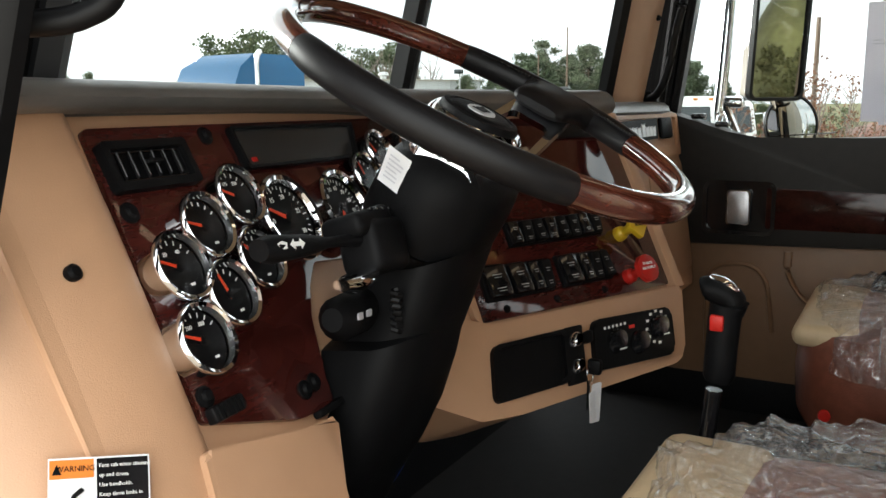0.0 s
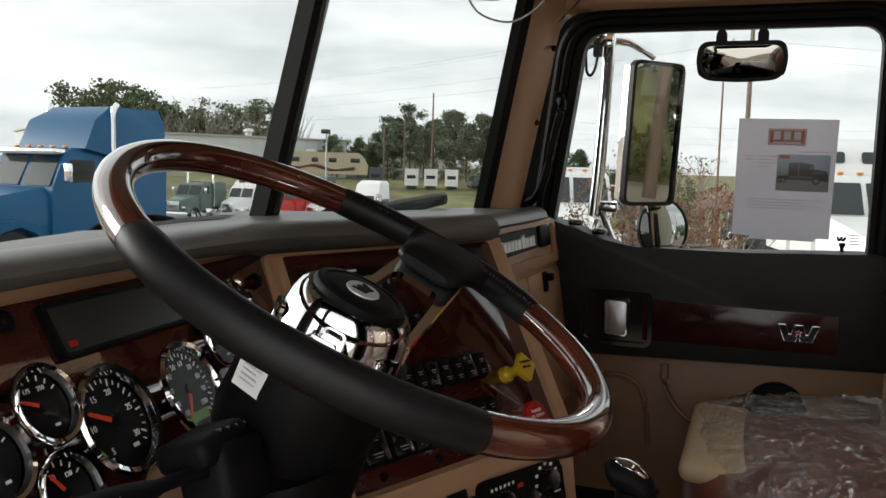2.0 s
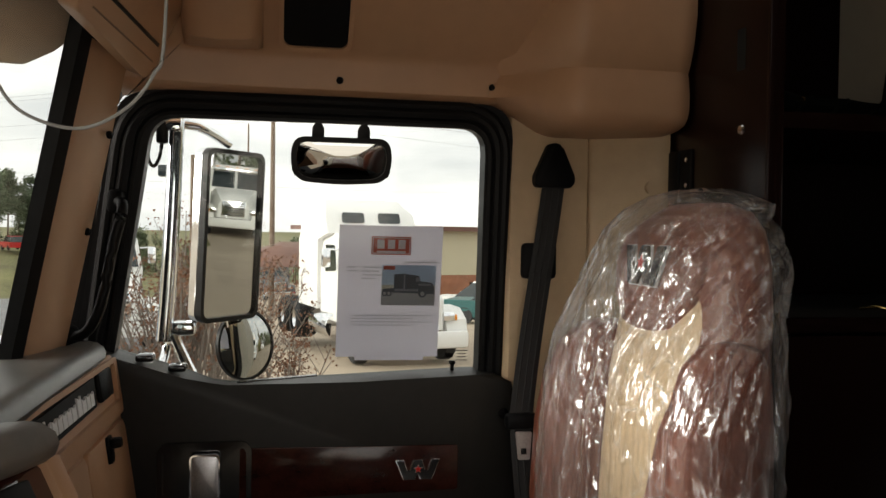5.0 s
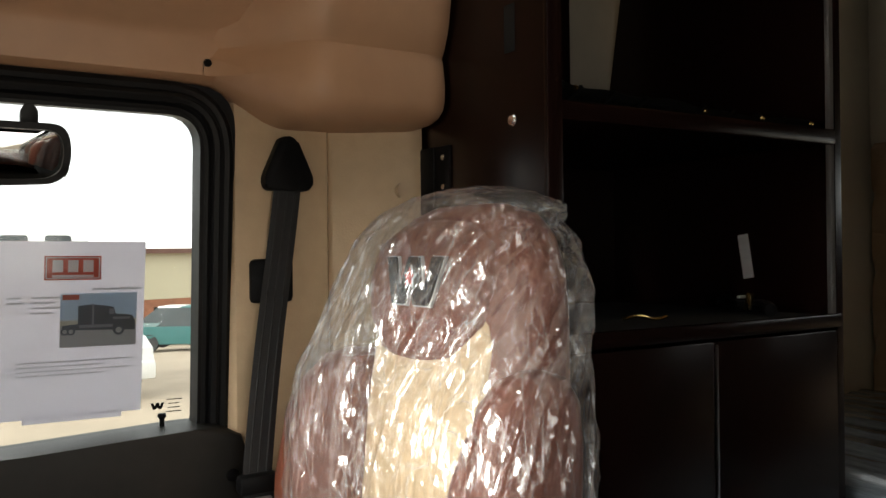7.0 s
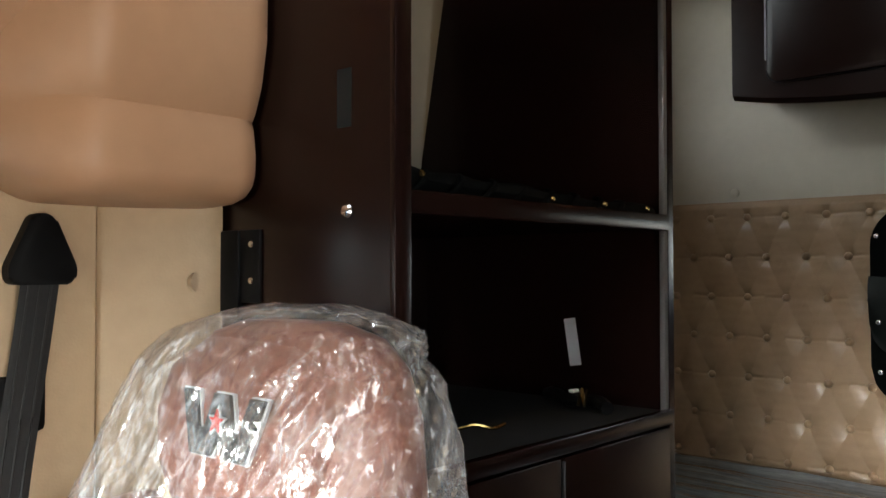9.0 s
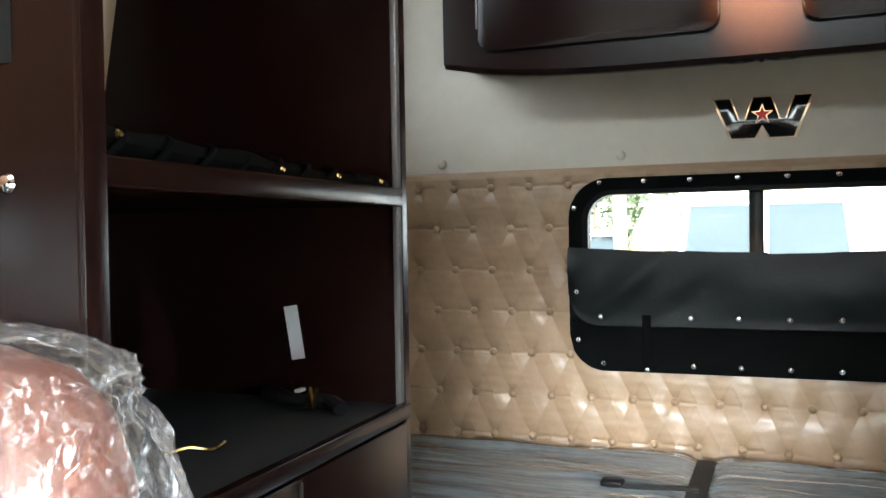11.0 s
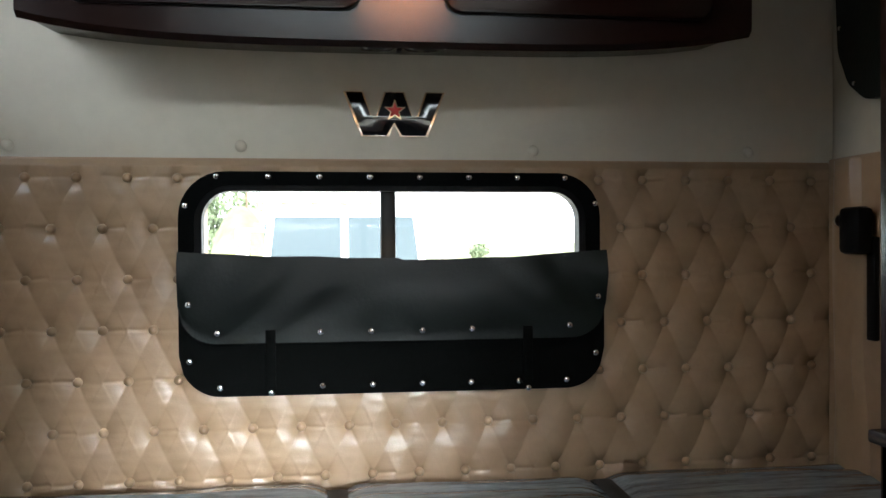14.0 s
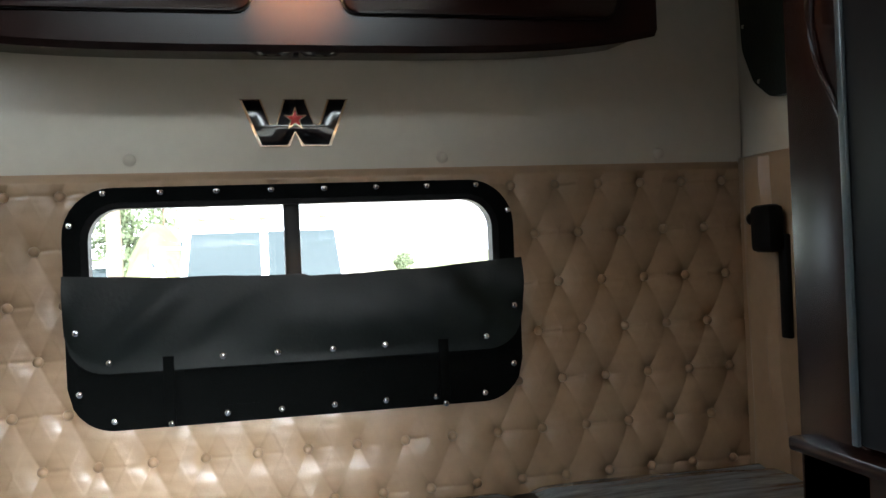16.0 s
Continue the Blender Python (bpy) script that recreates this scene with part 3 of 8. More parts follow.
# inner panel with the dipping sill
PANELM = basis((1.03, 0, 0), (0, 1, 0), (0, 0, 1))
sill = [(0.555, 0.815), (0.50, 0.812), (0.455, 0.795), (0.40, 0.778), (0.33, 0.755), (0.285, 0.736), (0.25, 0.731), (0.0, 0.742), (-0.24, 0.752), (-0.285, 0.750), (-0.318, 0.735), (-0.33, 0.70), (-0.332, 0.49), (0.555, 0.462)]
bm = bm_new()
prism(bm, sill[::-1], -0.010, 0.098, PANELM @ Matrix.Diagonal((1, 1, -1, 1)), 0.010)
part("inner_panel", bm, M_DOORBLACK, door)
# lower panel and its ridges in a brown darker than the tan fascia
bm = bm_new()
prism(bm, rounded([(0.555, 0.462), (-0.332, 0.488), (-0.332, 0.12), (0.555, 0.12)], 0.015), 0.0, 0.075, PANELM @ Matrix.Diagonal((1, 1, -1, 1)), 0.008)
part("lower_panel", bm, M_BROWNPL, door, "lower door panel, darker brown than the tan trim")
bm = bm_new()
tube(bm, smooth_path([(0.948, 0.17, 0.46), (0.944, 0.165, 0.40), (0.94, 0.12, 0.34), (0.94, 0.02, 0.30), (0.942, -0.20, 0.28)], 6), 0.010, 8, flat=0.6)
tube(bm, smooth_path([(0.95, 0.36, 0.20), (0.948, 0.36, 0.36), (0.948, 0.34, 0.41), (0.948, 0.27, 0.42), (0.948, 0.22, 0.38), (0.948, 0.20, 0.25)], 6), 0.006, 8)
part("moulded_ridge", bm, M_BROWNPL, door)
bm = bm_new()
lathe(bm, [(0.0, 0.012), (0.058, 0.010), (0.066, 0.004), (0.068, -0.004)], 28, basis((0.950, -0.085, 0.375), (0, 1, 0), (0, 0, 1), (-1, 0, 0)))
for k in range(7):
    box(bm, (0, -0.045 + 0.015 * k, 0.013), (0.10 if abs(k - 3) < 3 else 0.06, 0.004, 0.004), m=basis((0.950, -0.085, 0.375), (0, 1, 0), (0, 0, 1), (-1, 0, 0)))
part("speaker_grille", bm, M_BLACK, door, "round black speaker grille")
DP = basis((0.932, 0, 0), (0, -1, 0), (0, 0, 1), (-1, 0, 0))  # local x to the rear, y up, z into the cab
bm = bm_new()
prism(bm, rounded([(-0.225, 0.517), (0.205, 0.522), (0.205, 0.612), (-0.225, 0.619)], 0.006), 0.0, 0.005, DP, 0.0015)
part("wood_insert", bm, M_DOORWOOD, door, "burgundy wood insert")
bm = bm_new()
frame_ring(bm, rrect(0.175, 0.135, 0.022, -0.290, 0.566), rrect(0.155, 0.115, 0.016, -0.290, 0.566), 0.0, 0.010, DP)
prism(bm, rrect(0.155, 0.115, 0.016, -0.290, 0.566), 0.0, 0.0015, DP)
part("handle_recess", bm, M_GLOSSBLACK, door)
bm = bm_new()
prism(bm, rrect(0.052, 0.084, 0.008, -0.289, 0.568), 0.002, 0.018, DP, 0.005)
part("door_handle", bm, M_BRUSHED, door, "dull chrome door handle")
bm = bm_new()
frame_ring(bm, rrect(0.056, 0.088, 0.009, -0.289, 0.568), rrect(0.050, 0.082, 0.007, -0.289, 0.568), 0.012, 0.0185, DP)
part("handle_rim", bm, M_CHROME, door)
bm = bm_new()
prism(bm, rrect(0.155, 0.014, 0.005, 0, 0), 0.0, 0.003, basis((0.955, 0.155, 0.7465), (0, -1, 0.07), (-1, 0, 0), (0, 0.07, 1)))
part("defroster_slot", bm, M_GLOSSBLACK, door, "narrow air slot in the door sill")
bm = bm_new()
for y, z in ((0.405, 0.792), (0.345, 0.772)):
    box(bm, (0.965, y, z), (0.040, 0.034, 0.014), 0.005, Matrix.Identity(4))
part("window_switch", bm, M_GLOSSBLACK, door, "window switches")
bm = bm_new()
lathe(bm, [(0, 0.020), (0.006, 0.019), (0.0075, 0.014), (0.004, 0.010), (0.004, -0.004)], 14, Matrix.Translation((1.004, -0.206, 0.752)))
part("lock_knob", bm, M_BLACK, door, "black lock knob")
bm = bm_new()
lathe(bm, [(0, 0.003), (0.010, 0.002), (0.0115, -0.002)], 18, basis((0.932, -0.30, 0.672), (0, 1, 0), (0, 0, 1), (-1, 0, 0)))
part("screw_cap", bm, M_GLOSSBLACK, door)


def emblem(name, parent, m, w, chrome=M_CHROME, dark=M_GLOSSBLACK, domed=False):
    """The winged letter-like emblem with a red star: dark core, chrome rim; w wide, centred on m."""
    h = w * 0.44

    def wing(g):
        a = [(-0.5 - g, 0.5 + g), (-0.32 + g * 0.5, 0.5 + g), (-0.235 + g * 0.5, -0.05 + g), (-0.175 - g * 0.5, -0.05 + g), (-0.095 - g * 0.5, 0.5 + g), (0.095 + g * 0.5, 0.5 + g), (0.175 + g * 0.5, -0.05 + g), (0.235 - g * 0.5, -0.05 + g), (0.32 - g * 0.5, 0.5 + g), (0.5 + g, 0.5 + g), (0.325 + g, -0.5 - g), (0.065 - g, -0.5 - g), (0.0, -0.19 - g), (-0.065 + g, -0.5 - g), (-0.325 - g, -0.5 - g)]
        return [(x * w, y * h) for x, y in a][::-1]
    b = bm_new()
    prism(b, wing(0.012), 0.0, 0.004, m)
    part("emblem_rim", b, chrome, parent, "chrome emblem rim")
    b = bm_new()
    prism(b, wing(-0.012), 0.004, 0.0085, None)
    if domed:
        bmesh.ops.bisect_plane(b, geom=list(b.verts) + list(b.edges) + list(b.faces), plane_co=(0, -0.10 * h, 0), plane_no=(0, 1, 0))
        for v in b.verts:
            if v.co.z > 0.006:
                v.co.z = 0.019 - 0.0175 * (v.co.y + 0.10 * h) / h if v.co.y > -0.10 * h else 0.019 - 0.036 * (-0.10 * h - v.co.y) / h
    bmesh.ops.transform(b, matrix=m, verts=b.verts)
    part("emblem_core", b, dark, parent, "emblem face")
    b = bm_new()
    star = [(0.085 * w * (1 if i % 2 == 0 else 0.42) * math.cos(radians(90 + 36 * i)), 0.06 * h + 0.085 * w * (1 if i % 2 == 0 else 0.42) * math.sin(radians(90 + 36 * i))) for i in range(10)]
    lift = 0.0085 if domed else 0.0
    star2 = [(x * 1.35, (y - 0.06 * h) * 1.35 + 0.06 * h) for x, y in star]
    prism(b, star2, 0.0085, 0.0105 + lift, m)
    part("star_rim", b, chrome, parent)
    b = bm_new()
    prism(b, star, 0.0105 + lift, 0.0125 + lift, m)
    part("star", b, M_RED, parent, "red star")


emb_door = thing("door_emblem", "small chrome emblem with a red star on the door", "emblem")
emblem("emblem", emb_door, DP @ Matrix.Translation((0.122, 0.566, 0.005)), 0.088)

# rear-view style blind mirror hung on two hooks in the door window
mir = thing("window_mirror", "black framed convex mirror clipped inside the passenger window", "mirror")
MM = basis((0.948, 0.036, 1.182), (0, -1, 0), (-0.1, 0, 1), (-1, 0, 0)) @ Matrix.Rotation(radians(6), 4, "X") @ Matrix.Scale(0.945, 4)
bm = bm_new()
mo = rounded([(-0.098, 0.046), (0.098, 0.046), (0.108, -0.008), (0.092, -0.046), (0.0, -0.052), (-0.092, -0.046), (-0.108, -0.008)], [0.024, 0.024, 0.03, 0.026, 0.03, 0.026, 0.03])
mi = [(x * 0.90, y * 0.80 - 0.001) for x, y in mo]
frame_ring(bm, mo, mi, -0.004, 0.018, MM)
prism(bm, mo, -0.012, -0.003, MM)
part("mirror_frame", bm, M_RUBBER, mir)
bm = bm_new()
rings = [[MM @ Vector((x * s, y * s, 0.006 + 0.005 * (1 - s * s) + 0.05 * y * s)) for x, y in mi] for s in (1.0, 0.85, 0.68, 0.5, 0.32, 0.15, 0.03)]
loft(bm, rings)
part("mirror_face", bm, M_MIRROR, mir)
hk = None
for y in (0.082, -0.008):
    bm = bm_new()
    prism(bm, rounded([(-0.012, -0.012), (0.012, -0.012), (0.012, 0.016), (0.0, 0.032), (-0.012, 0.016)], 0.005), 0.0, 0.012, basis((0.955, y, 1.228), (0, -1, 0), (-0.1, 0, 1), (-1, 0, 0)), 0.003)
    part("hook", bm, M_RUBBER, mir)

# sale sheet taped inside the window
sheet = thing("sale_sheet", "white printed sale sheet taped inside the passenger window", "paper sheet")
SH = basis((1.016, -0.0725, 0.915), (0, -1, 0), (-0.14, 0, 1))
SH = SH @ Matrix.Rotation(radians(-0.6), 4, "Z")
bm = bm_new()
box(bm, (0, 0, 0), (0.216, 0.279, 0.0008), m=SH)
M_SHEET = paper_material("sheet_paper", (0.84, 0.82, 0.88))
part("paper", bm, M_SHEET, sheet)
bm = bm_new()
box(bm, (0.005, -0.142, -0.002), (0.146, 0.012, 0.0006), m=SH)
part("paper_behind", bm, M_SHEET, sheet)
M_PRINTRED = paper_material("red_print", (0.62, 0.16, 0.12))
M_PRINTGREY = paper_material("grey_print", (0.60, 0.60, 0.64))
M_PRINTSKY = paper_material("printed_sky", (0.50, 0.60, 0.72))
M_PRINTDARK = paper_material("printed_truck", (0.16, 0.17, 0.20))
M_PRINTGROUND = paper_material("printed_ground", (0.46, 0.46, 0.48))
SF = SH @ Matrix.Diagonal((-1, 1, 1, 1))  # the print shows reversed through the sheet
bm = bm_new()
box(bm, (0.0, 0.098, 0.0008), (0.082, 0.038, 0.0005), m=SF)
part("printed_logo_block", bm, M_PRINTRED, sheet)
bm = bm_new()
for x in (-0.022, 0.0, 0.022):
    box(bm, (x, 0.101, 0.0013), (0.015, 0.019, 0.0004), m=SF)
frame_ring(bm, rrect(0.078, 0.034, 0.001, 0, 0.098), rrect(0.075, 0.031, 0.001, 0, 0.098), 0.0011, 0.0015, SF)
box(bm, (0, 0.085, 0.0013), (0.06, 0.004, 0.0004), m=SF)
part("printed_logo_marks", bm, M_SHEET, sheet)
PH = SF @ Matrix.Translation((-0.0396, 0.0147, 0))  # the printed photograph
M_PRINTPALE = paper_material("printed_hills", (0.56, 0.53, 0.46))
M_PRINTMID = paper_material("printed_truck_side", (0.30, 0.31, 0.36))
part("printed_sky", box(bm_new(), (0, 0.0215, 0.0008), (0.114, 0.043, 0.0005), m=PH), M_PRINTSKY, sheet)
part("printed_hills", box(bm_new(), (0, -0.004, 0.0008), (0.114, 0.010, 0.0005), m=PH), M_PRINTPALE, sheet)
part("printed_ground", box(bm_new(), (0, -0.026, 0.0008), (0.114, 0.034, 0.0005), m=PH), M_PRINTGROUND, sheet)
bm = bm_new()
prism(bm, [(-0.055, -0.018), (0.054, -0.015), (0.054, -0.008), (0.031, -0.006), (0.031, 0.023), (0.012, 0.025), (-0.012, 0.022), (-0.022, 0.020), (-0.025, 0.009), (-0.050, 0.006), (-0.055, -0.004)], 0.0008, 0.0014, PH)
part("printed_truck", bm, M_PRINTDARK, sheet)
bm = bm_new()
box(bm, (-0.019, 0.013, 0.0015), (0.008, 0.009, 0.0004), m=PH)
box(bm, (0.009, 0.009, 0.0015), (0.003, 0.036, 0.0004), m=PH)
box(bm, (0.004, -0.010, 0.0015), (0.050, 0.005, 0.0004), m=PH)
box(bm, (-0.034, 0.002, 0.0015), (0.026, 0.004, 0.0004), m=PH)
part("printed_truck_side", bm, M_PRINTMID, sheet)
for x, r in ((-0.030, 0.0085), (0.041, 0.006), (0.050, 0.006)):
    part("printed_wheel", lathe(bm_new(), [(0, 0.0004), (r, 0.0004), (r, 0)], 20, PH @ Matrix.Translation((x, -0.0175, 0.0015))), M_PRINTDARK, sheet)
    part("printed_wheel_hub", lathe(bm_new(), [(0, 0.0004), (r * 0.55, 0.0004), (r * 0.55, 0)], 16, PH @ Matrix.Translation((x, -0.0175, 0.0020))), M_PRINTGROUND, sheet)
part("printed_corner_mark", box(bm_new(), (0.042, 0.037, 0.0015), (0.024, 0.008, 0.0004), m=PH), M_PRINTRED, sheet)
part("printed_line", box(bm_new(), (-0.066, 0.064, 0.0008), (0.075, 0.0028, 0.0005), m=SF), M_PRINTGREY, sheet)
for i, (x, w) in enumerate(((0.038, 0.04), (0.042, 0.035), (0.036, 0.044), (0.045, 0.03), (0.082, 0.02), (0.080, 0.024))):
    part("printed_line", box(bm_new(), (x, 0.052 - 0.008 * (i % 4), 0.0008), (w, 0.0026, 0.0005), m=SF), M_PRINTGREY, sheet)
for i in range(4):
    part("printed_line", box(bm_new(), (-0.006 + (0.02 if i % 2 else 0), -0.05 - 0.007 * i, 0.0008), (0.17 - (0.04 if i % 2 else 0), 0.0018, 0.0005), m=SF), M_PRINTGREY, sheet)
decal = thing("window_decal", "small black emblem and print on the window glass", "decal")
DC = SH @ Matrix.Translation((0.1350, -0.1365, 0.0))
bm = bm_new()
prism(bm, [(x * 0.022, y * 0.011) for x, y in [(-0.5, 0.5), (-0.30, 0.5), (-0.19, -0.06), (-0.11, 0.5), (0.11, 0.5), (0.19, -0.06), (0.30, 0.5), (0.5, 0.5), (0.33, -0.5), (0.09, -0.5), (0.0, -0.2), (-0.09, -0.5), (-0.33, -0.5)]][::-1], 0, 0.0006, DC)
part("decal_emblem", bm, M_BLACK, decal)
for i, w in enumerate((0.026, 0.018, 0.020, 0.026)):
    part("decal_bar", box(bm_new(), (0.027, 0.010 - 0.007 * i, 0.0004), (w, 0.0014, 0.0006), m=DC), M_BLACK, decal)

# padded wall behind the door, with a seam and a button
pad = thing("wall_padded", "tan padded vinyl wall panel behind the door", "wall", "", "structure")
bm = bm_new()
zs = [0.10, 0.4, 0.7, 1.0, 1.20, 1.32]
rows = []
for z in zs:
    rows.append([(1.05, -0.306, z), (0.952, -0.306, z), (0.943, -0.312, z), (0.940, -0.330, z), (0.942, -0.42, z), (0.938, -0.474, z), (0.946, -0.480, z), (0.938, -0.486, z), (0.918, -0.52, z), (0.876, -0.580, z), (0.864, -0.600, z), (0.862, -0.622, z), (1.05, -0.63, z)])
loft(bm, rows)
part("padding", bm, M_TANVINYL, pad)
bm = bm_new()
lathe(bm, [(0, 0.007), (0.008, 0.006), (0.012, 0.002), (0.013, -0.002)], 18, basis((0.872, -0.583, 1.138), (0.55, -0.84, 0), (0, 0, 1)) @ Matrix.Rotation(radians(180), 4, "Y"))
part("button", bm, M_TANVINYL, pad)
bm = bm_new()
box(bm, (0.845, -0.625, 1.15), (0.05, 0.012, 0.12), 0.003)
part("latch_plate", bm, M_BLACK, pad, "black latch plate")

# overhead console above the door
over = thing("overhead_trim", "tan moulded overhead trim above the passenger door", "trim", "", "structure")
bm = bm_new()
prof = [(1.06, 1.30), (0.925, 1.302), (0.905, 1.312), (0.900, 1.330), (0.896, 1.365), (0.885, 1.382), (0.86, 1.392), (0.76, 1.50), (0.70, 1.60), (0.68, 1.74), (1.06, 1.74)]
ys = [0.46, 0.40, 0.20, 0.0, -0.2, -0.34]
loft(bm, [[(x - 0.05 * max(0, (y - 0.3)) / 0.16, y, z) for x, z in prof] for y in ys])
part("fascia", bm, M_TAN, over)
bm = bm_new()
prof2 = [(1.06, 1.245), (0.92, 1.240), (0.86, 1.240), (0.81, 1.242), (0.785, 1.248), (0.770, 1.260), (0.764, 1.275), (0.763, 1.31), (0.768, 1.345), (0.772, 1.355), (0.764, 1.366), (0.750, 1.40), (0.738, 1.46), (0.735, 1.74), (1.06, 1.74)]
rings = []
for i in range(25):
    y = -0.25 - 0.372 * i / 24
    s = max(0.0, min(1.0, (-0.25 - y) / 0.15))
    s = s * s * (3 - 2 * s)
    e = max(0.0, (-0.59 - y) / 0.032) ** 2
    rings.append([(x if k in (0, len(prof2) - 1) else x + 0.135 * (1 - s) + 0.02 * e, y, z + (0.062 * (1 - s) + 0.008 * e if k < 7 else 0)) for k, (x, z) in enumerate(prof2)])
loft(bm, rings)
part("rear_fascia", bm, M_TAN, over)
bm = bm_new()
CUB = basis((0.824, 0.092, 1.431), (0, -1, 0), (-0.68, 0, 0.73))
frame_ring(bm, rrect(0.135, 0.14, 0.022), rrect(0.118, 0.122, 0.016), -0.002, 0.010, CUB)
part("pocket_rim", bm, M_TAN, over)
bm = bm_new()
prism(bm, rrect(0.120, 0.124, 0.016), -0.001, 0.004, CUB)
part("pocket", bm, M_RUBBER, over, "dark recessed pocket")
bm = bm_new()
loft(bm, [[(0.89, y, 1.385), (0.845 - 0.5 * d, y, 1.372 - 0.2 * d), (0.80 - d, y, 1.390 - 0.6 * d), (0.74 - d, y, 1.46 - 0.6 * d), (0.68, y, 1.58), (0.66, y, 1.74), (0.9, y, 1.74)] for y, d in ((0.325, 0.0), (0.315, 0.022), (0.295, 0.036), (0.255, 0.042), (0.215, 0.036), (0.197, 0.022), (0.188, 0.0))])
part("rib", bm, M_TAN, over)
scr = None
for y in (0.044, -0.257):
    m = basis((0.898, y, 1.330), (0, 1, 0), (0.1, 0, 1), (-1, 0, 0))
    if scr is None:
        scr = part("screw", lathe(bm_new(), [(0, 0.003), (0.005, 0.003), (0.007, 0), (0.007, -0.004)], 14), M_BLACK, over, "black screw cap", True, m)
    else:
        share("screw", scr, over, m)

# sun visor at the windshield's upper corner
visor = thing("sun_visor", "folded tan sun visor above the windshield", "sun visor")
bm = bm_new()
VM = basis((0.60, 0.36, 1.41), (1, -0.10, -0.03), (0.05, -0.40, 0.92))
prism(bm, rounded([(-0.20, -0.105), (0.165, -0.12), (0.185, -0.10), (0.17, 0.13), (-0.20, 0.13)], 0.02), -0.014, 0.014, VM, 0.006)
part("visor_pad", bm, M_TAN, visor)
bm = bm_new()
box(bm, (-0.005, -0.060, 0.015), (0.30, 0.006, 0.003), 0.001, VM)
part("pocket_slot", bm, M_RUBBER, visor)
bm = bm_new()
box(bm, (0.0, -0.088, 0.0145), (0.31, 0.0025, 0.002), 0, VM)
part("stitching", bm, M_BROWNPL, visor)

bm = bm_new()
box(bm, (1.075, 0.02, 0.05), (0.09, 1.5, 0.26), 0.02)
structure("door_sill", bm, M_RUBBER, "black rubber sill under the passenger door", "sill")


# ---- dashboard ----
DM = basis((-0.6, 0.4669, 0.7), (0.9924, 0.1231, 0), (-0.0567, 0.4576, 0.8874))   # driver's panel: x along, y up, z towards the seat
KM = basis((-0.1, 0.3813, 0.6), (0.9256, -0.3786, 0), (0.1779, 0.4348, 0.8828))   # centre console panel

dash = thing("dashboard", "tan moulded truck dashboard with burgundy wood panels and a black padded top", "dashboard", "", "structure")
bm = bm_new()
prism(bm, rounded([(-0.315, 0.135), (0.40, 0.135), (0.40, -0.09), (0.10, -0.11), (-0.08, -0.19), (-0.15, -0.45), (-0.335, -0.45)], 0.01), -0.16, -0.004, DM, 0.004)
part("driver_body", bm, M_TAN, dash)
# soft rounded left end towards the doorway
bm = bm_new()
rows = []
for w in (0.135, 0.05, -0.05, -0.15, -0.25, -0.36, -0.46):
    e = -0.218 - 0.13 * max(0.0, 0.02 - w) * 0.6
    rows.append([DM @ Vector(p) for p in ((e, w, -0.02), (e, w, 0.003), (e - 0.006, w, 0.008), (e - 0.014, w, 0.010), (e - 0.030, w, 0.009), (e - 0.050, w, 0.006), (e - 0.072, w, 0.0), (e - 0.094, w, -0.008), (e - 0.116, w, -0.018), (e - 0.136, w, -0.030), (e - 0.153, w, -0.046), (e - 0.163, w, -0.066), (e - 0.166, w, -0.09), (e - 0.166, w, -0.16), (e, w, -0.16))])
loft(bm, rows)
part("end_fascia", bm, M_TAN, dash)
bm = bm_new()
prism(bm, rounded([(-0.207, 0.121), (0.382, 0.121), (0.372, -0.08), (0.345, -0.155), (0.25, -0.165), (0.20, -0.06), (0.02, -0.04), (-0.006, -0.062), (-0.027, -0.091), (-0.05, -0.151), (-0.055, -0.176), (-0.112, -0.171), (-0.223, -0.133)], 0.006), -0.004, 0.002, DM, 0.001)
part("driver_wood_panel", bm, M_WOODGLOSS, dash, "glossy burgundy instrument panel")
bm = bm_new()
prism(bm, rounded([(-0.25, -0.150), (-0.13, -0.178), (-0.078, -0.184), (-0.115, -0.245), (-0.14, -0.42), (-0.32, -0.42)], 0.008), -0.05, 0.016, DM, 0.006)
part("knee_ledge", bm, M_TAN, dash)
bm = bm_new()
prism(bm, rounded([(-0.19, 0.236), (0.258, 0.236), (0.268, -0.08), (0.268, -0.11), (-0.19, -0.11), (-0.20, -0.02)], 0.008), -0.14, -0.004, KM, 0.003)
part("console_body", bm, M_TAN, dash)
bm = bm_new()
prism(bm, rounded([(-0.165, 0.229), (0.240, 0.229), (0.244, -0.080), (-0.163, -0.078)], 0.004), -0.004, 0.002, KM, 0.001)
part("console_wood_panel", bm, M_WOODGLOSS, dash, "glossy burgundy console panel")
KL = KM @ Matrix(((1, 0.33, 0, 0.038), (0, 1, 0, 0), (0, 0, 1, 0), (0, 0, 0, 1)))
bm = bm_new()
prism(bm, rounded([(-0.255, -0.060), (-0.175, -0.084), (0.245, -0.088), (0.228, -0.194), (0.205, -0.206), (-0.13, -0.210), (-0.20, -0.204), (-0.285, -0.165)], 0.010), -0.13, 0.018, KL, 0.005)
part("lower_console", bm, M_TAN, dash, "tan lower console fascia")
bm = bm_new()
prism(bm, [(0.240, 0.232), (0.262, 0.232), (0.270, -0.09), (0.246, -0.09)], -0.004, 0.012, KM, 0.003)
part("right_trim_strip", bm, M_TAN, dash)
bm = bm_new()
prism(bm, [(-0.180, 0.230), (-0.168, 0.230), (-0.166, -0.085), (-0.178, -0.07)], -0.02, 0.006, KM, 0.002)
part("left_trim_strip", bm, M_TAN, dash)

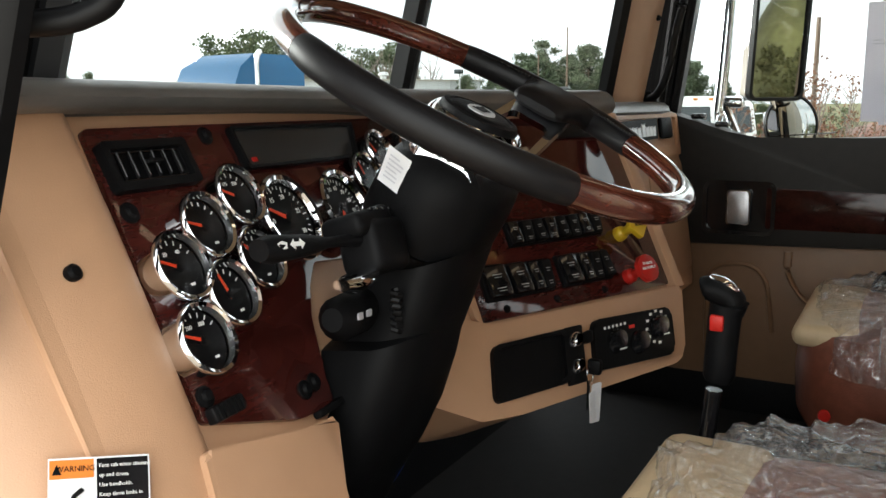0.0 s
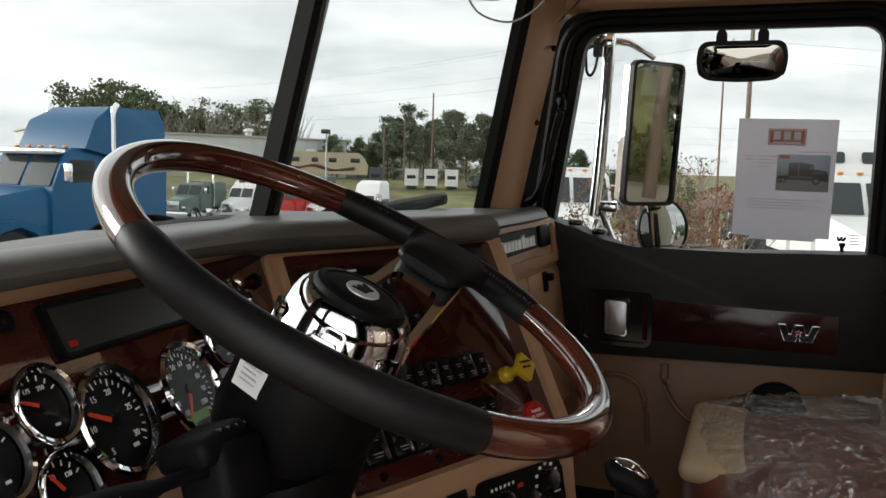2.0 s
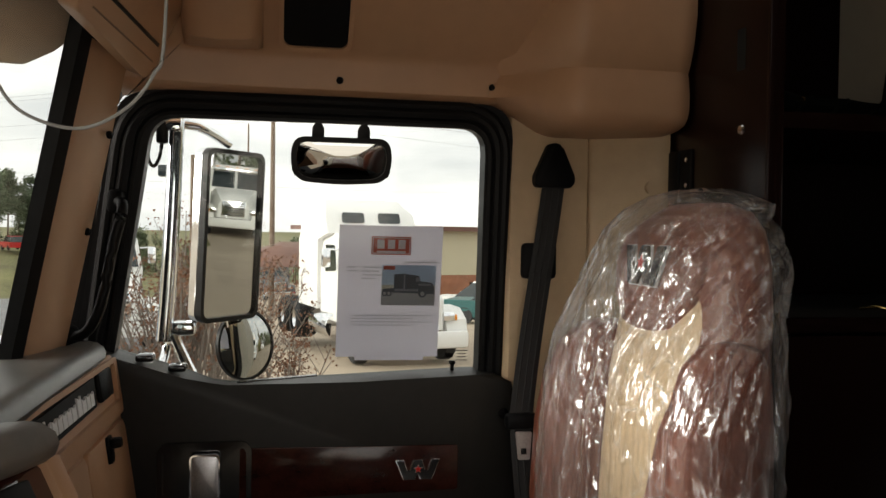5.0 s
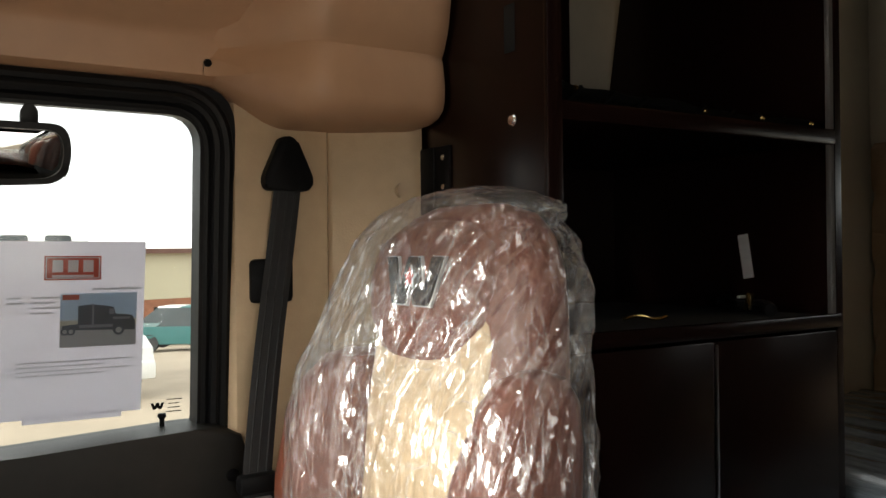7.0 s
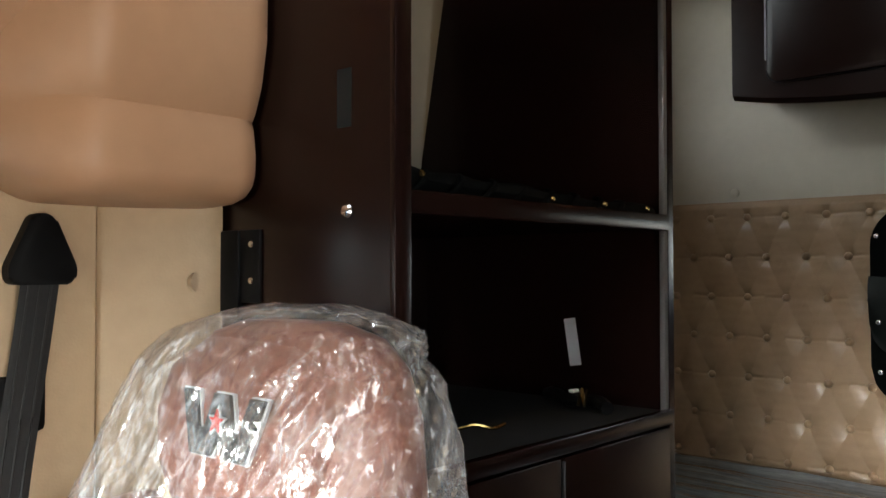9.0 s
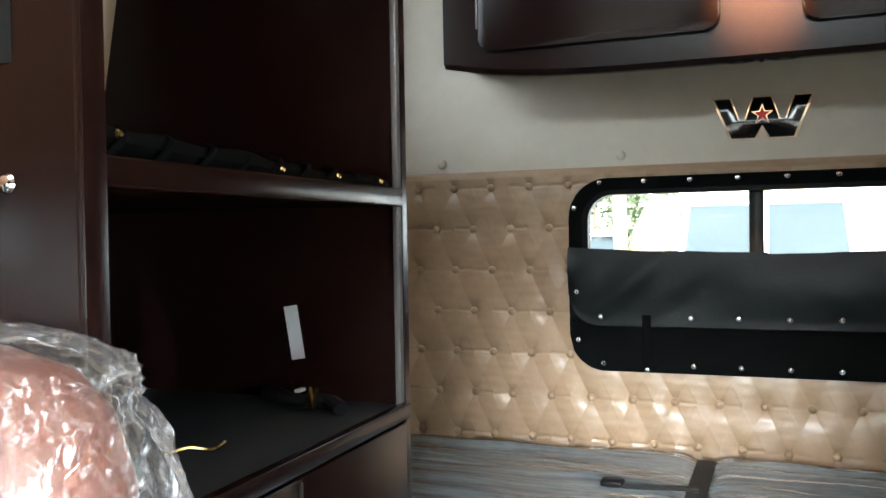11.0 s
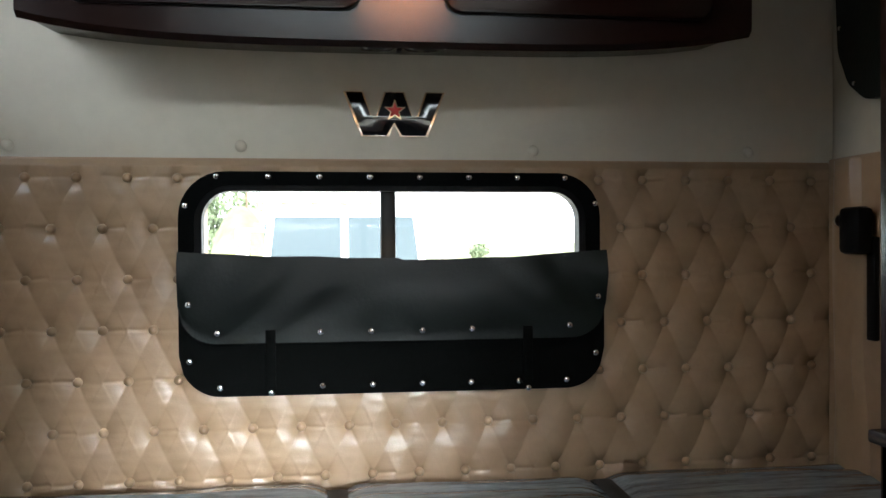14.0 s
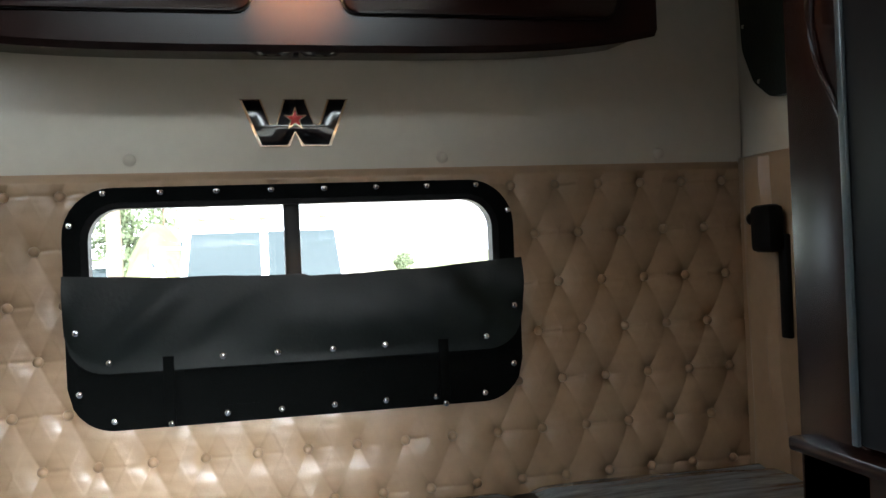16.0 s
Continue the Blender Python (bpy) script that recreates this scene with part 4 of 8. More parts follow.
# padded top
def brow_ring(x, yl, yb, zt, zl, crest):
    h = crest - zl
    return [(x, yl + 0.03, zl - 0.03), (x, yl + 0.008, zl - 0.002), (x, yl - 0.016, zl), (x, yl - 0.026, zl + 0.18 * h), (x, yl - 0.030, zl + 0.45 * h), (x, yl - 0.026, zl + 0.72 * h), (x, yl - 0.014, zl + 0.93 * h), (x, yl, crest), (x, yl + 0.02, crest - 0.001), (x, yl + 0.07, zt), (x, (yl + yb) / 2 + 0.04, zt), (x, yb, zt - 0.004), (x, yb, 0.74), (x, yl + 0.05, 0.74)]


bm = bm_new()
st = [(-0.955, 0.50, 0.60, 0.818), (-0.93, 0.482, 0.62, 0.826), (-0.80, 0.500, 0.64, 0.832), (-0.60, 0.524, 0.68, 0.836), (-0.40, 0.546, 0.72, 0.838), (-0.27, 0.558, 0.745, 0.839), (-0.20, 0.545, 0.755, 0.839), (-0.10, 0.505, 0.77, 0.838), (0.02, 0.455, 0.76, 0.846), (0.12, 0.412, 0.74, 0.843), (0.160, 0.398, 0.735, 0.839), (0.175, 0.402, 0.73, 0.832), (0.182, 0.415, 0.73, 0.822)]
loft(bm, [brow_ring(*s, 0.822 - 0.016 * max(0.0, min(1.0, (s[0] + 0.45) / 0.5)), 0.848 if s[0] < 0.17 else 0.836) for s in st])
part("padded_brow", bm, M_PAD, dash, "black padded dash top")
bm = bm_new()
st = [(0.14, 0.50, 0.73, 0.834), (0.20, 0.494, 0.73, 0.836), (0.35, 0.494, 0.70, 0.835), (0.55, 0.494, 0.66, 0.832), (0.75, 0.492, 0.62, 0.829), (0.88, 0.492, 0.60, 0.824), (0.93, 0.50, 0.60, 0.812)]
loft(bm, [brow_ring(x, a, b, c, 0.787, 0.829) for x, a, b, c in st])
part("passenger_pad", bm, M_PAD, dash, "black padded passenger dash top")
# passenger side: badge frame and glove compartment
PM = basis((0.56, 0.457, 0.70), (1, -0.03, 0), (0.005, 0.15, 0.99))
bm = bm_new()
prism(bm, rounded([(-0.27, 0.105), (0.375, 0.105), (0.375, -0.34), (-0.27, -0.34)], 0.012), -0.22, 0.0, PM, 0.004)
part("passenger_body", bm, M_TAN, dash)
bm = bm_new()
frame_ring(bm, rrect(0.60, 0.104, 0.012, 0.07, 0.048), rrect(0.56, 0.070, 0.008, 0.07, 0.056), 0.0, 0.008, PM)
part("badge_frame", bm, M_TAN, dash)
bm = bm_new()
prism(bm, rounded([(-0.128, 0.086), (-0.122, 0.038), (0.186, 0.042), (0.192, 0.090)][::-1], 0.003), 0.0, 0.009, PM)
part("badge_back", bm, M_BLACK, dash)
for nm, a, b in (("glove_door", -0.20, 0.084), ("glove_door", 0.093, 0.36)):
    bm = bm_new()
    prism(bm, rrect(b - a, 0.28, 0.012, (a + b) / 2, -0.155), 0.0, 0.008, PM, 0.004)
    part(nm, bm, M_TAN, dash, "tan glove compartment door")
bm = bm_new()
prism(bm, rrect(0.032, 0.046, 0.006, 0.220, -0.040), 0.007, 0.013, PM, 0.002)
box(bm, (0.220, -0.030, 0.022), (0.018, 0.018, 0.020), 0.005, PM)
part("glove_latch", bm, M_BLACK, dash, "black glove compartment latch")
bm = bm_new()
box(bm, (0.262, 0.066, 0.006), (0.085, 0.052, 0.012), 0.006, PM)
part("corner_speaker_cover", bm, M_BLACK, dash)
# chrome badge: plain raised shapes on a dark plate
badge = thing("dash_badge", "chrome name badge on a dark plate across the passenger dash", "badge")
rb = random.Random(4)
x = -0.112
for i in range(11):
    wd = 0.0225 + 0.004 * rb.random()
    hh = 0.030 if i in (0, 7) else 0.023
    y = 0.049
    bm = bm_new()
    prism(bm, [(x, y), (x + wd * 0.82, y), (x + wd * 0.82, y + hh), (x + wd * 0.45, y + hh - 0.005), (x, y + hh)], 0.009, 0.012, PM)
    part("raised_shape", bm, M_BADGE, badge, "chrome raised shape")
    x += wd + (0.006 if i == 6 else 0.001)


# ---- instruments ----
M_LENS = pane_material("gauge_lens", (0.96, 0.96, 0.96), 0.35)
def gauge(u, w, r, needle_deg, kind="gauge", numbers=(), start=225, sweep=270, ticks=13):
    g = thing("gauge", "chrome-rimmed round black gauge with a red needle", "gauge", "dashboard gauges")
    g["label"] = "large chrome-rimmed round dial with a red needle" if r > 0.04 else "small chrome-rimmed round gauge with a red needle"
    m = DM @ Matrix.Translation((u, w, 0.002))
    h = 0.022
    part("bezel", lathe(bm_new(), [(r * 0.93, 0.0), (r * 0.93, h * 0.75), (r * 0.97, h * 0.82), (r * 1.03, h * 0.9), (r * 1.03, h), (r * 0.97, h * 1.12), (r * 0.88, h * 1.06), (r * 0.84, h * 0.8)], 40, m), M_CHROME, g, "chrome bezel")
    part("dial", lathe(bm_new(), [(r * 0.9, h * 0.55), (r * 0.88, h * 0.62), (0, h * 0.62)], 32, m), M_DIAL, g)
    bm = bm_new()
    for i in range(ticks):
        a = radians(start - sweep * i / (ticks - 1))
        big = i % 3 == 0 or r < 0.04
        ln = r * (0.13 if big else 0.08)
        mm = m @ Matrix.Translation((math.cos(a) * (r * 0.80 - ln / 2), math.sin(a) * (r * 0.80 - ln / 2), h * 0.64)) @ Matrix.Rotation(a, 4, "Z")
        box(bm, (0, 0, 0), (ln, r * (0.032 if big else 0.02), 0.0006), m=mm)
    part("tick_marks", bm, M_WHITE, g, "white tick marks")
    bm = bm_new()
    for txt, deg, rad in numbers:
        a = radians(deg)
        writing(bm, txt, r * 0.17, m @ Matrix.Translation((math.cos(a) * r * rad, math.sin(a) * r * rad, h * 0.64)))
    if numbers:
        part("numerals", bm, M_WHITE, g, "white numerals")
    part("symbol", box(bm_new(), (r * 0.30, -r * 0.52, h * 0.64), (r * 0.16, r * 0.07, 0.0006), m=m), M_WHITE, g)
    a = radians(needle_deg)
    bm = bm_new()
    mm = m @ Matrix.Translation((0, 0, h * 0.72)) @ Matrix.Rotation(a, 4, "Z")
    prism(bm, [(-r * 0.12, -r * 0.05), (r * 0.62, -r * 0.035), (r * 0.66, 0), (r * 0.62, r * 0.035), (-r * 0.12, r * 0.05)], 0, 0.001, mm)
    part("needle", bm, M_NEEDLE, g, "red needle")
    part("needle_hub", lathe(bm_new(), [(r * 0.13, h * 0.68), (r * 0.12, h * 0.80), (0, h * 0.82)], 16, m), M_BLACK, g)
    bm = bm_new()
    bm.faces.new([bm.verts.new(m @ Vector((x, y, h * 0.9))) for x, y in circle(r * 0.9, 28)])
    p = part("lens", bm, M_LENS, g, "", False)
    p.visible_shadow = False
    return g


SMALL = [("gauge", -0.077, 0.039, 155, ("175", 115, 0.5), ("250", 60, 0.5)), ("gauge", -0.139, 0.017, 160), ("gauge", -0.089, -0.024, 120, ("60", 110, 0.5), ("120", 50, 0.5)), ("gauge", -0.190, -0.012, 155, ("20", 120, 0.5), ("40", 60, 0.5)), ("gauge", -0.147, -0.046, 100), ("gauge", -0.201, -0.074, 155, ("200", 120, 0.5), ("300", 60, 0.5)), ("gauge", 0.181, 0.036, 95), ("gauge", 0.240, 0.064, 120)]
for k, u, w, nd, *txt in SMALL:
    gauge(u, w, 0.0305, nd, k, [t for t in txt], 150, 120, 7)
gauge(-0.012, 0.007, 0.0455, 152, "tachometer", [("5", 235, 0.55), ("10", 178, 0.55), ("15", 118, 0.55), ("20", 72, 0.55), ("25", 15, 0.55), ("30", -38, 0.55)], 235, 275, 26)
gauge(0.098, 0.005, 0.0445, 238, "speedometer", [("10", 232, 0.55), ("20", 200, 0.56), ("30", 170, 0.56), ("40", 138, 0.56), ("50", 108, 0.56), ("60", 78, 0.56), ("70", 48, 0.56), ("80", 18, 0.56), ("90", -12, 0.56), ("100", -45, 0.52)], 240, 290, 31)
bm = bm_new()
box(bm, (0.098, -0.021, 0.0165), (0.030, 0.009, 0.001), m=DM)
tagged(part("odometer_display", bm, M_LCD), "small green lit odometer strip in the dial", "display")


def vent(m, w, h):
    v = thing("air_vent", "black square air vent with slats in the dashboard", "air vent", "air vents")
    bm = bm_new()
    frame_ring(bm, rrect(w, h, 0.004), rrect(w * 0.86, h * 0.66, 0.002), 0.0, 0.010, m)
    part("vent_frame", bm, M_BLACK, v)
    bm = bm_new()
    frame_ring(bm, rrect(w * 0.86, h * 0.66, 0.002), rrect(w * 0.80, h * 0.54, 0.002), -0.004, 0.006, m)
    part("inner_frame", bm, M_GLOSSBLACK, v)
    part("backing", box(bm_new(), (0, 0, 0.0024), (w * 0.8, h * 0.56, 0.001), 0, m), M_DIAL, v)
    sl = None
    for i in range(6):
        mm = m @ Matrix.Translation((-w * 0.33 + w * 0.132 * i, 0, 0.004)) @ Matrix.Rotation(radians(50), 4, "Y")
        if sl is None:
            sl = part("slat", box(bm_new(), (0, 0, 0), (0.019, h * 0.50, 0.0014), 0.0005), M_SLAT, v, "", True, mm)
        else:
            share("slat", sl, v, mm)
    part("tab", box(bm_new(), (0, 0.001, 0.010), (0.020, 0.004, 0.006), 0.001, m), M_BLACK, v)
    return v


vent(DM @ Matrix.Translation((-0.154, 0.083, 0.002)), 0.103, 0.044)
disp = thing("warning_display", "long black warning display with a red mark in the dash", "display")
bm = bm_new()
OUTD = rounded([(-0.026, 0.115), (0.228, 0.113), (0.208, 0.066), (-0.024, 0.068)], 0.005)
c0 = Vector((sum(p[0] for p in OUTD) / len(OUTD), sum(p[1] for p in OUTD) / len(OUTD)))
frame_ring(bm, OUTD, [((x - c0.x) * 0.965 + c0.x, (y - c0.y) * 0.86 + c0.y) for x, y in OUTD], 0.0, 0.010, DM)
part("display_rim", bm, M_BLACK, disp)
bm = bm_new()
prism(bm, [((x - c0.x) * 0.965 + c0.x, (y - c0.y) * 0.86 + c0.y) for x, y in OUTD], 0.001, 0.006, DM)
part("display_face", bm, material("smoked_display", (0.020, 0.022, 0.022), 0.25), disp)
bm = bm_new()
box(bm, (-0.004, 0.078, 0.0063), (0.009, 0.005, 0.0006), m=DM)
part("red_mark", bm, M_RED, disp)
for u, w in ((-0.059, 0.109), (-0.198, 0.045), (-0.210, -0.115), (-0.089, -0.150), (-0.072, -0.148), (0.345, 0.088)):
    s = thing("panel_fastener", "black round fastener in the wood panel", "fastener", "panel fasteners")
    part("head", lathe(bm_new(), [(0, 0.006), (0.004, 0.006), (0.0055, 0.003), (0.009, 0.002), (0.0095, 0)], 16, DM @ Matrix.Translation((u, w, 0.002))), M_BLACK, s)
outlet = thing("footwell_outlet", "small ribbed black outlet in the panel", "outlet")
part("outlet_body", box(bm_new(), (-0.198, -0.131, 0.006), (0.040, 0.014, 0.012), 0.003, DM), M_RUBBER, outlet)
for i in range(6):
    part("outlet_rib", box(bm_new(), (-0.212 + i * 0.0056, -0.131, 0.0125), (0.003, 0.012, 0.002), 0, DM), M_RUBBER, outlet)
bm = bm_new()
box(bm, (-0.068, -0.176, 0.006), (0.05, 0.007, 0.010), 0.002, DM)
part("hinge", bm, M_BLACK, dash, "small black hinge")
m = DM @ Matrix.Translation((-0.279, 0.007, 0.006))
fs = thing("panel_fastener", "dark screw in the tan end fascia", "fastener")
part("head", lathe(bm_new(), [(0, 0.003), (0.004, 0.003), (0.0065, 0.001), (0.007, -0.012)], 18, m), M_BLACK, fs)

# warning label on the end fascia
lab = thing("warning_label", "orange, black and white warning label on the tan dash end", "label")
WM = DM @ Matrix.Translation((-0.332, -0.140, 0.000)) @ Matrix.Rotation(radians(-20), 4, "Y") @ Matrix.Rotation(radians(-24), 4, "Z") @ Matrix.Scale(0.66, 4)
part("label_sheet", box(bm_new(), (0, 0, 0), (0.100, 0.070, 0.0008), 0, WM), M_PAPER, lab)
part("orange_band", box(bm_new(), (-0.028, 0.024, 0.0008), (0.042, 0.018, 0.0006), 0, WM), M_ORANGE, lab)
part("black_field", box(bm_new(), (0.022, 0.0, 0.0008), (0.052, 0.066, 0.0006), 0, WM), M_GLOSSBLACK, lab)
bm = bm_new()
writing(bm, "WARNING", 0.0078, WM @ Matrix.Translation((-0.025, 0.024, 0.0013)))
prism(bm, [(-0.047, 0.019), (-0.0425, 0.029), (-0.038, 0.019)], 0.0012, 0.0016, WM)
part("band_text", bm, M_DIAL, lab)
bm = bm_new()
for i, t in enumerate(("Face cab when climbing", "up and down.", "Use handholds.", "Keep three limbs in", "contact with cab")):
    writing(bm, t, 0.0055, WM @ Matrix.Translation((-0.002, 0.026 - 0.0095 * i, 0.0013)), "LEFT")
part("field_text", bm, M_WHITE, lab)
bm = bm_new()
tube(bm, [WM @ Vector(p) for p in ((-0.036, -0.022, 0.001), (-0.030, -0.012, 0.001), (-0.026, -0.002, 0.001), (-0.018, 0.004, 0.001))], 0.0016, 6)
tube(bm, [WM @ Vector(p) for p in ((-0.030, -0.012, 0.001), (-0.020, -0.014, 0.001), (-0.016, -0.022, 0.001))], 0.0014, 6)
part("pictogram", bm, M_DIAL, lab)

# switch banks on the console
def switch_bank(u0, w0, u1, w1, n, lit=()):
    b = thing("switch_bank", "row of black rocker switches in the console", "switch bank", "switch banks")
    W, H = u1 - u0, w1 - w0
    part("bezel", box(bm_new(), ((u0 + u1) / 2, (w0 + w1) / 2, 0.004), (W, H, 0.008), 0.003, KM), M_BLACK, b)
    for i in range(n):
        u = u0 + W * (i + 0.5) / n
        m = KM @ Matrix.Translation((u, (w0 + w1) / 2, 0.010)) @ Matrix.Rotation(radians(6 if i % 2 else -5), 4, "X")
        r = part("rocker", box(bm_new(), (0, 0, 0), (W / n * 0.84, H * 0.86, 0.012), 0.003, m), M_GLOSSBLACK if i % 3 == 0 else M_BLACK, b)
        bm = bm_new()
        for j in range(2):
            box(bm, (0, H * (0.16 - 0.38 * j), 0.0062), (W / n * 0.36, H * 0.028, 0.0004), m=m)
            box(bm, (0, H * (0.08 - 0.38 * j), 0.0062), (W / n * 0.28, H * 0.022, 0.0004), m=m)
        part("switch_marks", bm, M_MARK, r, "pale print")
    return b


switch_bank(-0.148, -0.053, -0.100, 0.0, 1)
switch_bank(-0.100, -0.053, -0.060, -0.002, 1)
switch_bank(-0.060, -0.053, -0.015, -0.003, 2)
switch_bank(0.003, -0.053, 0.045, -0.002, 1)
switch_bank(0.047, -0.053, 0.116, -0.003, 3)
switch_bank(-0.074, 0.020, 0.125, 0.060, 8)
switch_bank(-0.042, 0.105, 0.050, 0.134, 4)
for u, w in ((-0.115, -0.066), (-0.015, -0.066), (0.09, -0.067), (-0.145, 0.205)):
    s = thing("panel_fastener", "black round fastener in the console panel", "fastener", "panel fasteners")
    part("head", lathe(bm_new(), [(0, 0.004), (0.004, 0.004), (0.006, 0.001), (0.006, 0)], 14, KM @ Matrix.Translation((u, w, 0.002))), M_BLACK, s)

# driver information display
dv = thing("information_display", "black driver information display with a green screen", "display")
part("housing", box(bm_new(), (-0.070, 0.180, 0.010), (0.124, 0.044, 0.020), 0.004, KM), M_BLACK, dv)
part("screen", box(bm_new(), (-0.070, 0.178, 0.0205), (0.070, 0.018, 0.001), 0, KM), M_LCD, dv, "green screen")
part("print_bar", box(bm_new(), (-0.085, 0.196, 0.0204), (0.030, 0.003, 0.0006), m=KM), M_WHITE, dv)
part("print_bar", box(bm_new(), (-0.06, 0.164, 0.0204), (0.014, 0.003, 0.0006), m=KM), M_WHITE, dv)
for w in (0.172, 0.182):
    part("key", box(bm_new(), (-0.117, w, 0.0206), (0.010, 0.004, 0.0012), m=KM), M_PRINTGREY, dv)
    part("key", box(bm_new(), (-0.020, w + 0.004, 0.0206), (0.004, 0.006, 0.0012), m=KM), M_PRINTGREY, dv)
part("dash_slot", box(bm_new(), (0.160, 0.205, 0.004), (0.110, 0.030, 0.006), 0.003, KM), M_RUBBER, thing("console_pocket", "dark shallow pocket in the wood panel", "pocket"))

# brake valve knobs
def valve(u, w, mat, sides, label, texts, turn):
    v = thing("brake_valve_knob", label, "knob", "brake valve knobs")
    m = KM @ Matrix.Translation((u, w, 0.002))
    part("stem", lathe(bm_new(), [(0.0125, 0), (0.0115, 0.010), (0.0075, 0.014), (0.0075, 0.030), (0.0105, 0.036)], 18, m), mat, v)
    o = [(0.023 * math.cos(radians(turn + 360 / sides * i)), 0.023 * math.sin(radians(turn + 360 / sides * i))) for i in range(sides)]
    bm = bm_new()
    prism(bm, rounded(o, 0.004, 3), 0.037, 0.046, m, 0.002)
    part("head", bm, mat, v)
    bm = bm_new()
    for i, t in enumerate(texts):
        writing(bm, t, 0.0062, m @ Matrix.Translation((0, 0.007 - 0.0075 * i, 0.0463)))
    part("head_text", bm, M_WHITE if sides == 8 else M_DIAL, v)
    return v


valve(0.152, -0.055, M_RED, 8, "red octagonal trailer air supply knob on the console", ("TRAILER", "AIR SUPPLY"), 22.5)
valve(0.166, 0.016, M_YELLOW, 4, "yellow diamond parking brake knob on the console", ("PARKING", "BRAKE"), 0)

# lower console: storage box, ignition, climate control
LZ = 0.018
cub = thing("console_pocket", "black open storage pocket in the lower console", "pocket")
bm = bm_new()
frame_ring(bm, rrect(0.142, 0.074, 0.012, -0.110, -0.151), rrect(0.126, 0.062, 0.009, -0.110, -0.151), LZ, LZ + 0.008, KL)
part("pocket_rim", bm, M_BLACK, cub)
part("pocket_face", prism(bm_new(), rrect(0.128, 0.064, 0.009, -0.110, -0.151), LZ - 0.004, LZ + 0.002, KL), M_BLACK, cub)
ign = thing("ignition_plate", "black ignition plate with two keyed locks", "ignition lock")
part("plate", box(bm_new(), (-0.0245, -0.153, LZ + 0.003), (0.036, 0.080, 0.008), 0.003, KL), M_BLACK, ign)
for w in (-0.133, -0.169):
    part("lock_barrel", lathe(bm_new(), [(0, 0.012), (0.007, 0.012), (0.010, 0.008), (0.0115, 0.0)], 20, KL @ Matrix.Translation((-0.026, w, LZ + 0.006))), M_CHROME, ign, "metal lock barrel")
part("control_knob", box(bm_new(), (-0.006, -0.134, LZ + 0.014), (0.012, 0.018, 0.016), 0.004, KL), M_BLACK, ign)
keys = thing("key_ring", "keys with two white paper tags hanging from the ignition", "keys")
kp = KL @ Vector((-0.022, -0.172, LZ + 0.03))
bm = bm_new()
tube(bm, [kp + Vector((0.0, 0.0, -0.016)) + Vector((0.014 * math.cos(a), 0.0, 0.014 * math.sin(a))) for a in [2 * math.pi * i / 20 for i in range(20)]], 0.0011, 6, True)
part("ring", bm, M_CHROME, keys)
bm = bm_new()
box(bm, kp + Vector((0.0, -0.006, -0.004)), (0.012, 0.02, 0.022), 0.004)
box(bm, kp + Vector((0.004, 0.004, -0.048)), (0.009, 0.002, 0.042), 0.001)
part("key", bm, M_BLACK, keys)
bm = bm_new()
prism(bm, rrect(0.019, 0.056, 0.003), 0, 0.0008, basis(kp + Vector((0.012, -0.004, -0.060)), (0.9, -0.43, 0), (0.12, 0, 1)))
part("tag", bm, M_PAPER, keys, "white paper tag")
bm = bm_new()
prism(bm, rrect(0.015, 0.046, 0.003), 0, 0.0008, basis(kp + Vector((-0.010, -0.007, -0.058)), (0.95, -0.2, 0.15), (-0.15, 0, 1)))
part("tag", bm, M_PAPER, keys, "white paper tag")
hv = thing("climate_control", "black climate control panel with dials in the lower console", "control panel")
HV = rounded([(0.014, -0.112), (0.196, -0.119), (0.192, -0.192), (0.011, -0.184)], 0.014)
bm = bm_new()
prism(bm, HV, LZ - 0.002, LZ + 0.010, KL, 0.004)
part("control_face", bm, M_BLACK, hv)
for u, w in ((0.056, -0.150), (0.156, -0.145), (0.106, -0.160)):
    part("dial", lathe(bm_new(), [(0, 0.016), (0.013, 0.015), (0.016, 0.008), (0.018, 0)], 22, KL @ Matrix.Translation((u, w, LZ + 0.009))), M_GLOSSBLACK, hv)
for i in range(9):
    a = radians(30 + 30 * i)
    bm = bm_new()
    box(bm, (0.156 + 0.026 * math.cos(a), -0.145 + 0.024 * math.sin(a), LZ + 0.0104), (0.006, 0.004, 0.0006), m=KL)
    part("control_mark", bm, M_WHITE, hv)
    if i < 6:
        part("control_mark", box(bm_new(), (0.036 + 0.009 * i, -0.128, LZ + 0.0104), (0.004, 0.004, 0.0006), m=KL), M_WHITE, hv)
part("control_mark", box(bm_new(), (0.056, -0.164, LZ + 0.0245), (0.014, 0.002, 0.0006), m=KL), M_WHITE, hv)
part("control_mark", box(bm_new(), (0.158, -0.160, LZ + 0.0245), (0.014, 0.002, 0.0006), m=KL), M_WHITE, hv)
part("red_mark", box(bm_new(), (0.096, -0.135, LZ + 0.0104), (0.012, 0.005, 0.0006), 0, KL), M_RED, hv)

# ---- steering wheel and column ----
WC = Vector((-0.512, 0.281, 0.829))
TIL, ROT = radians(27.3), radians(2.5)
wn = Vector((math.sin(TIL) * math.sin(ROT), -math.sin(TIL) * math.cos(ROT), math.cos(TIL)))
wu = Vector((math.cos(ROT), math.sin(ROT), 0))
SWM = basis(WC, wu, wn.cross(wu), wn)
wheel = thing("steering_wheel", "two-spoke steering wheel in mahogany and black leather with chrome hub", "steering wheel")
R = 0.208


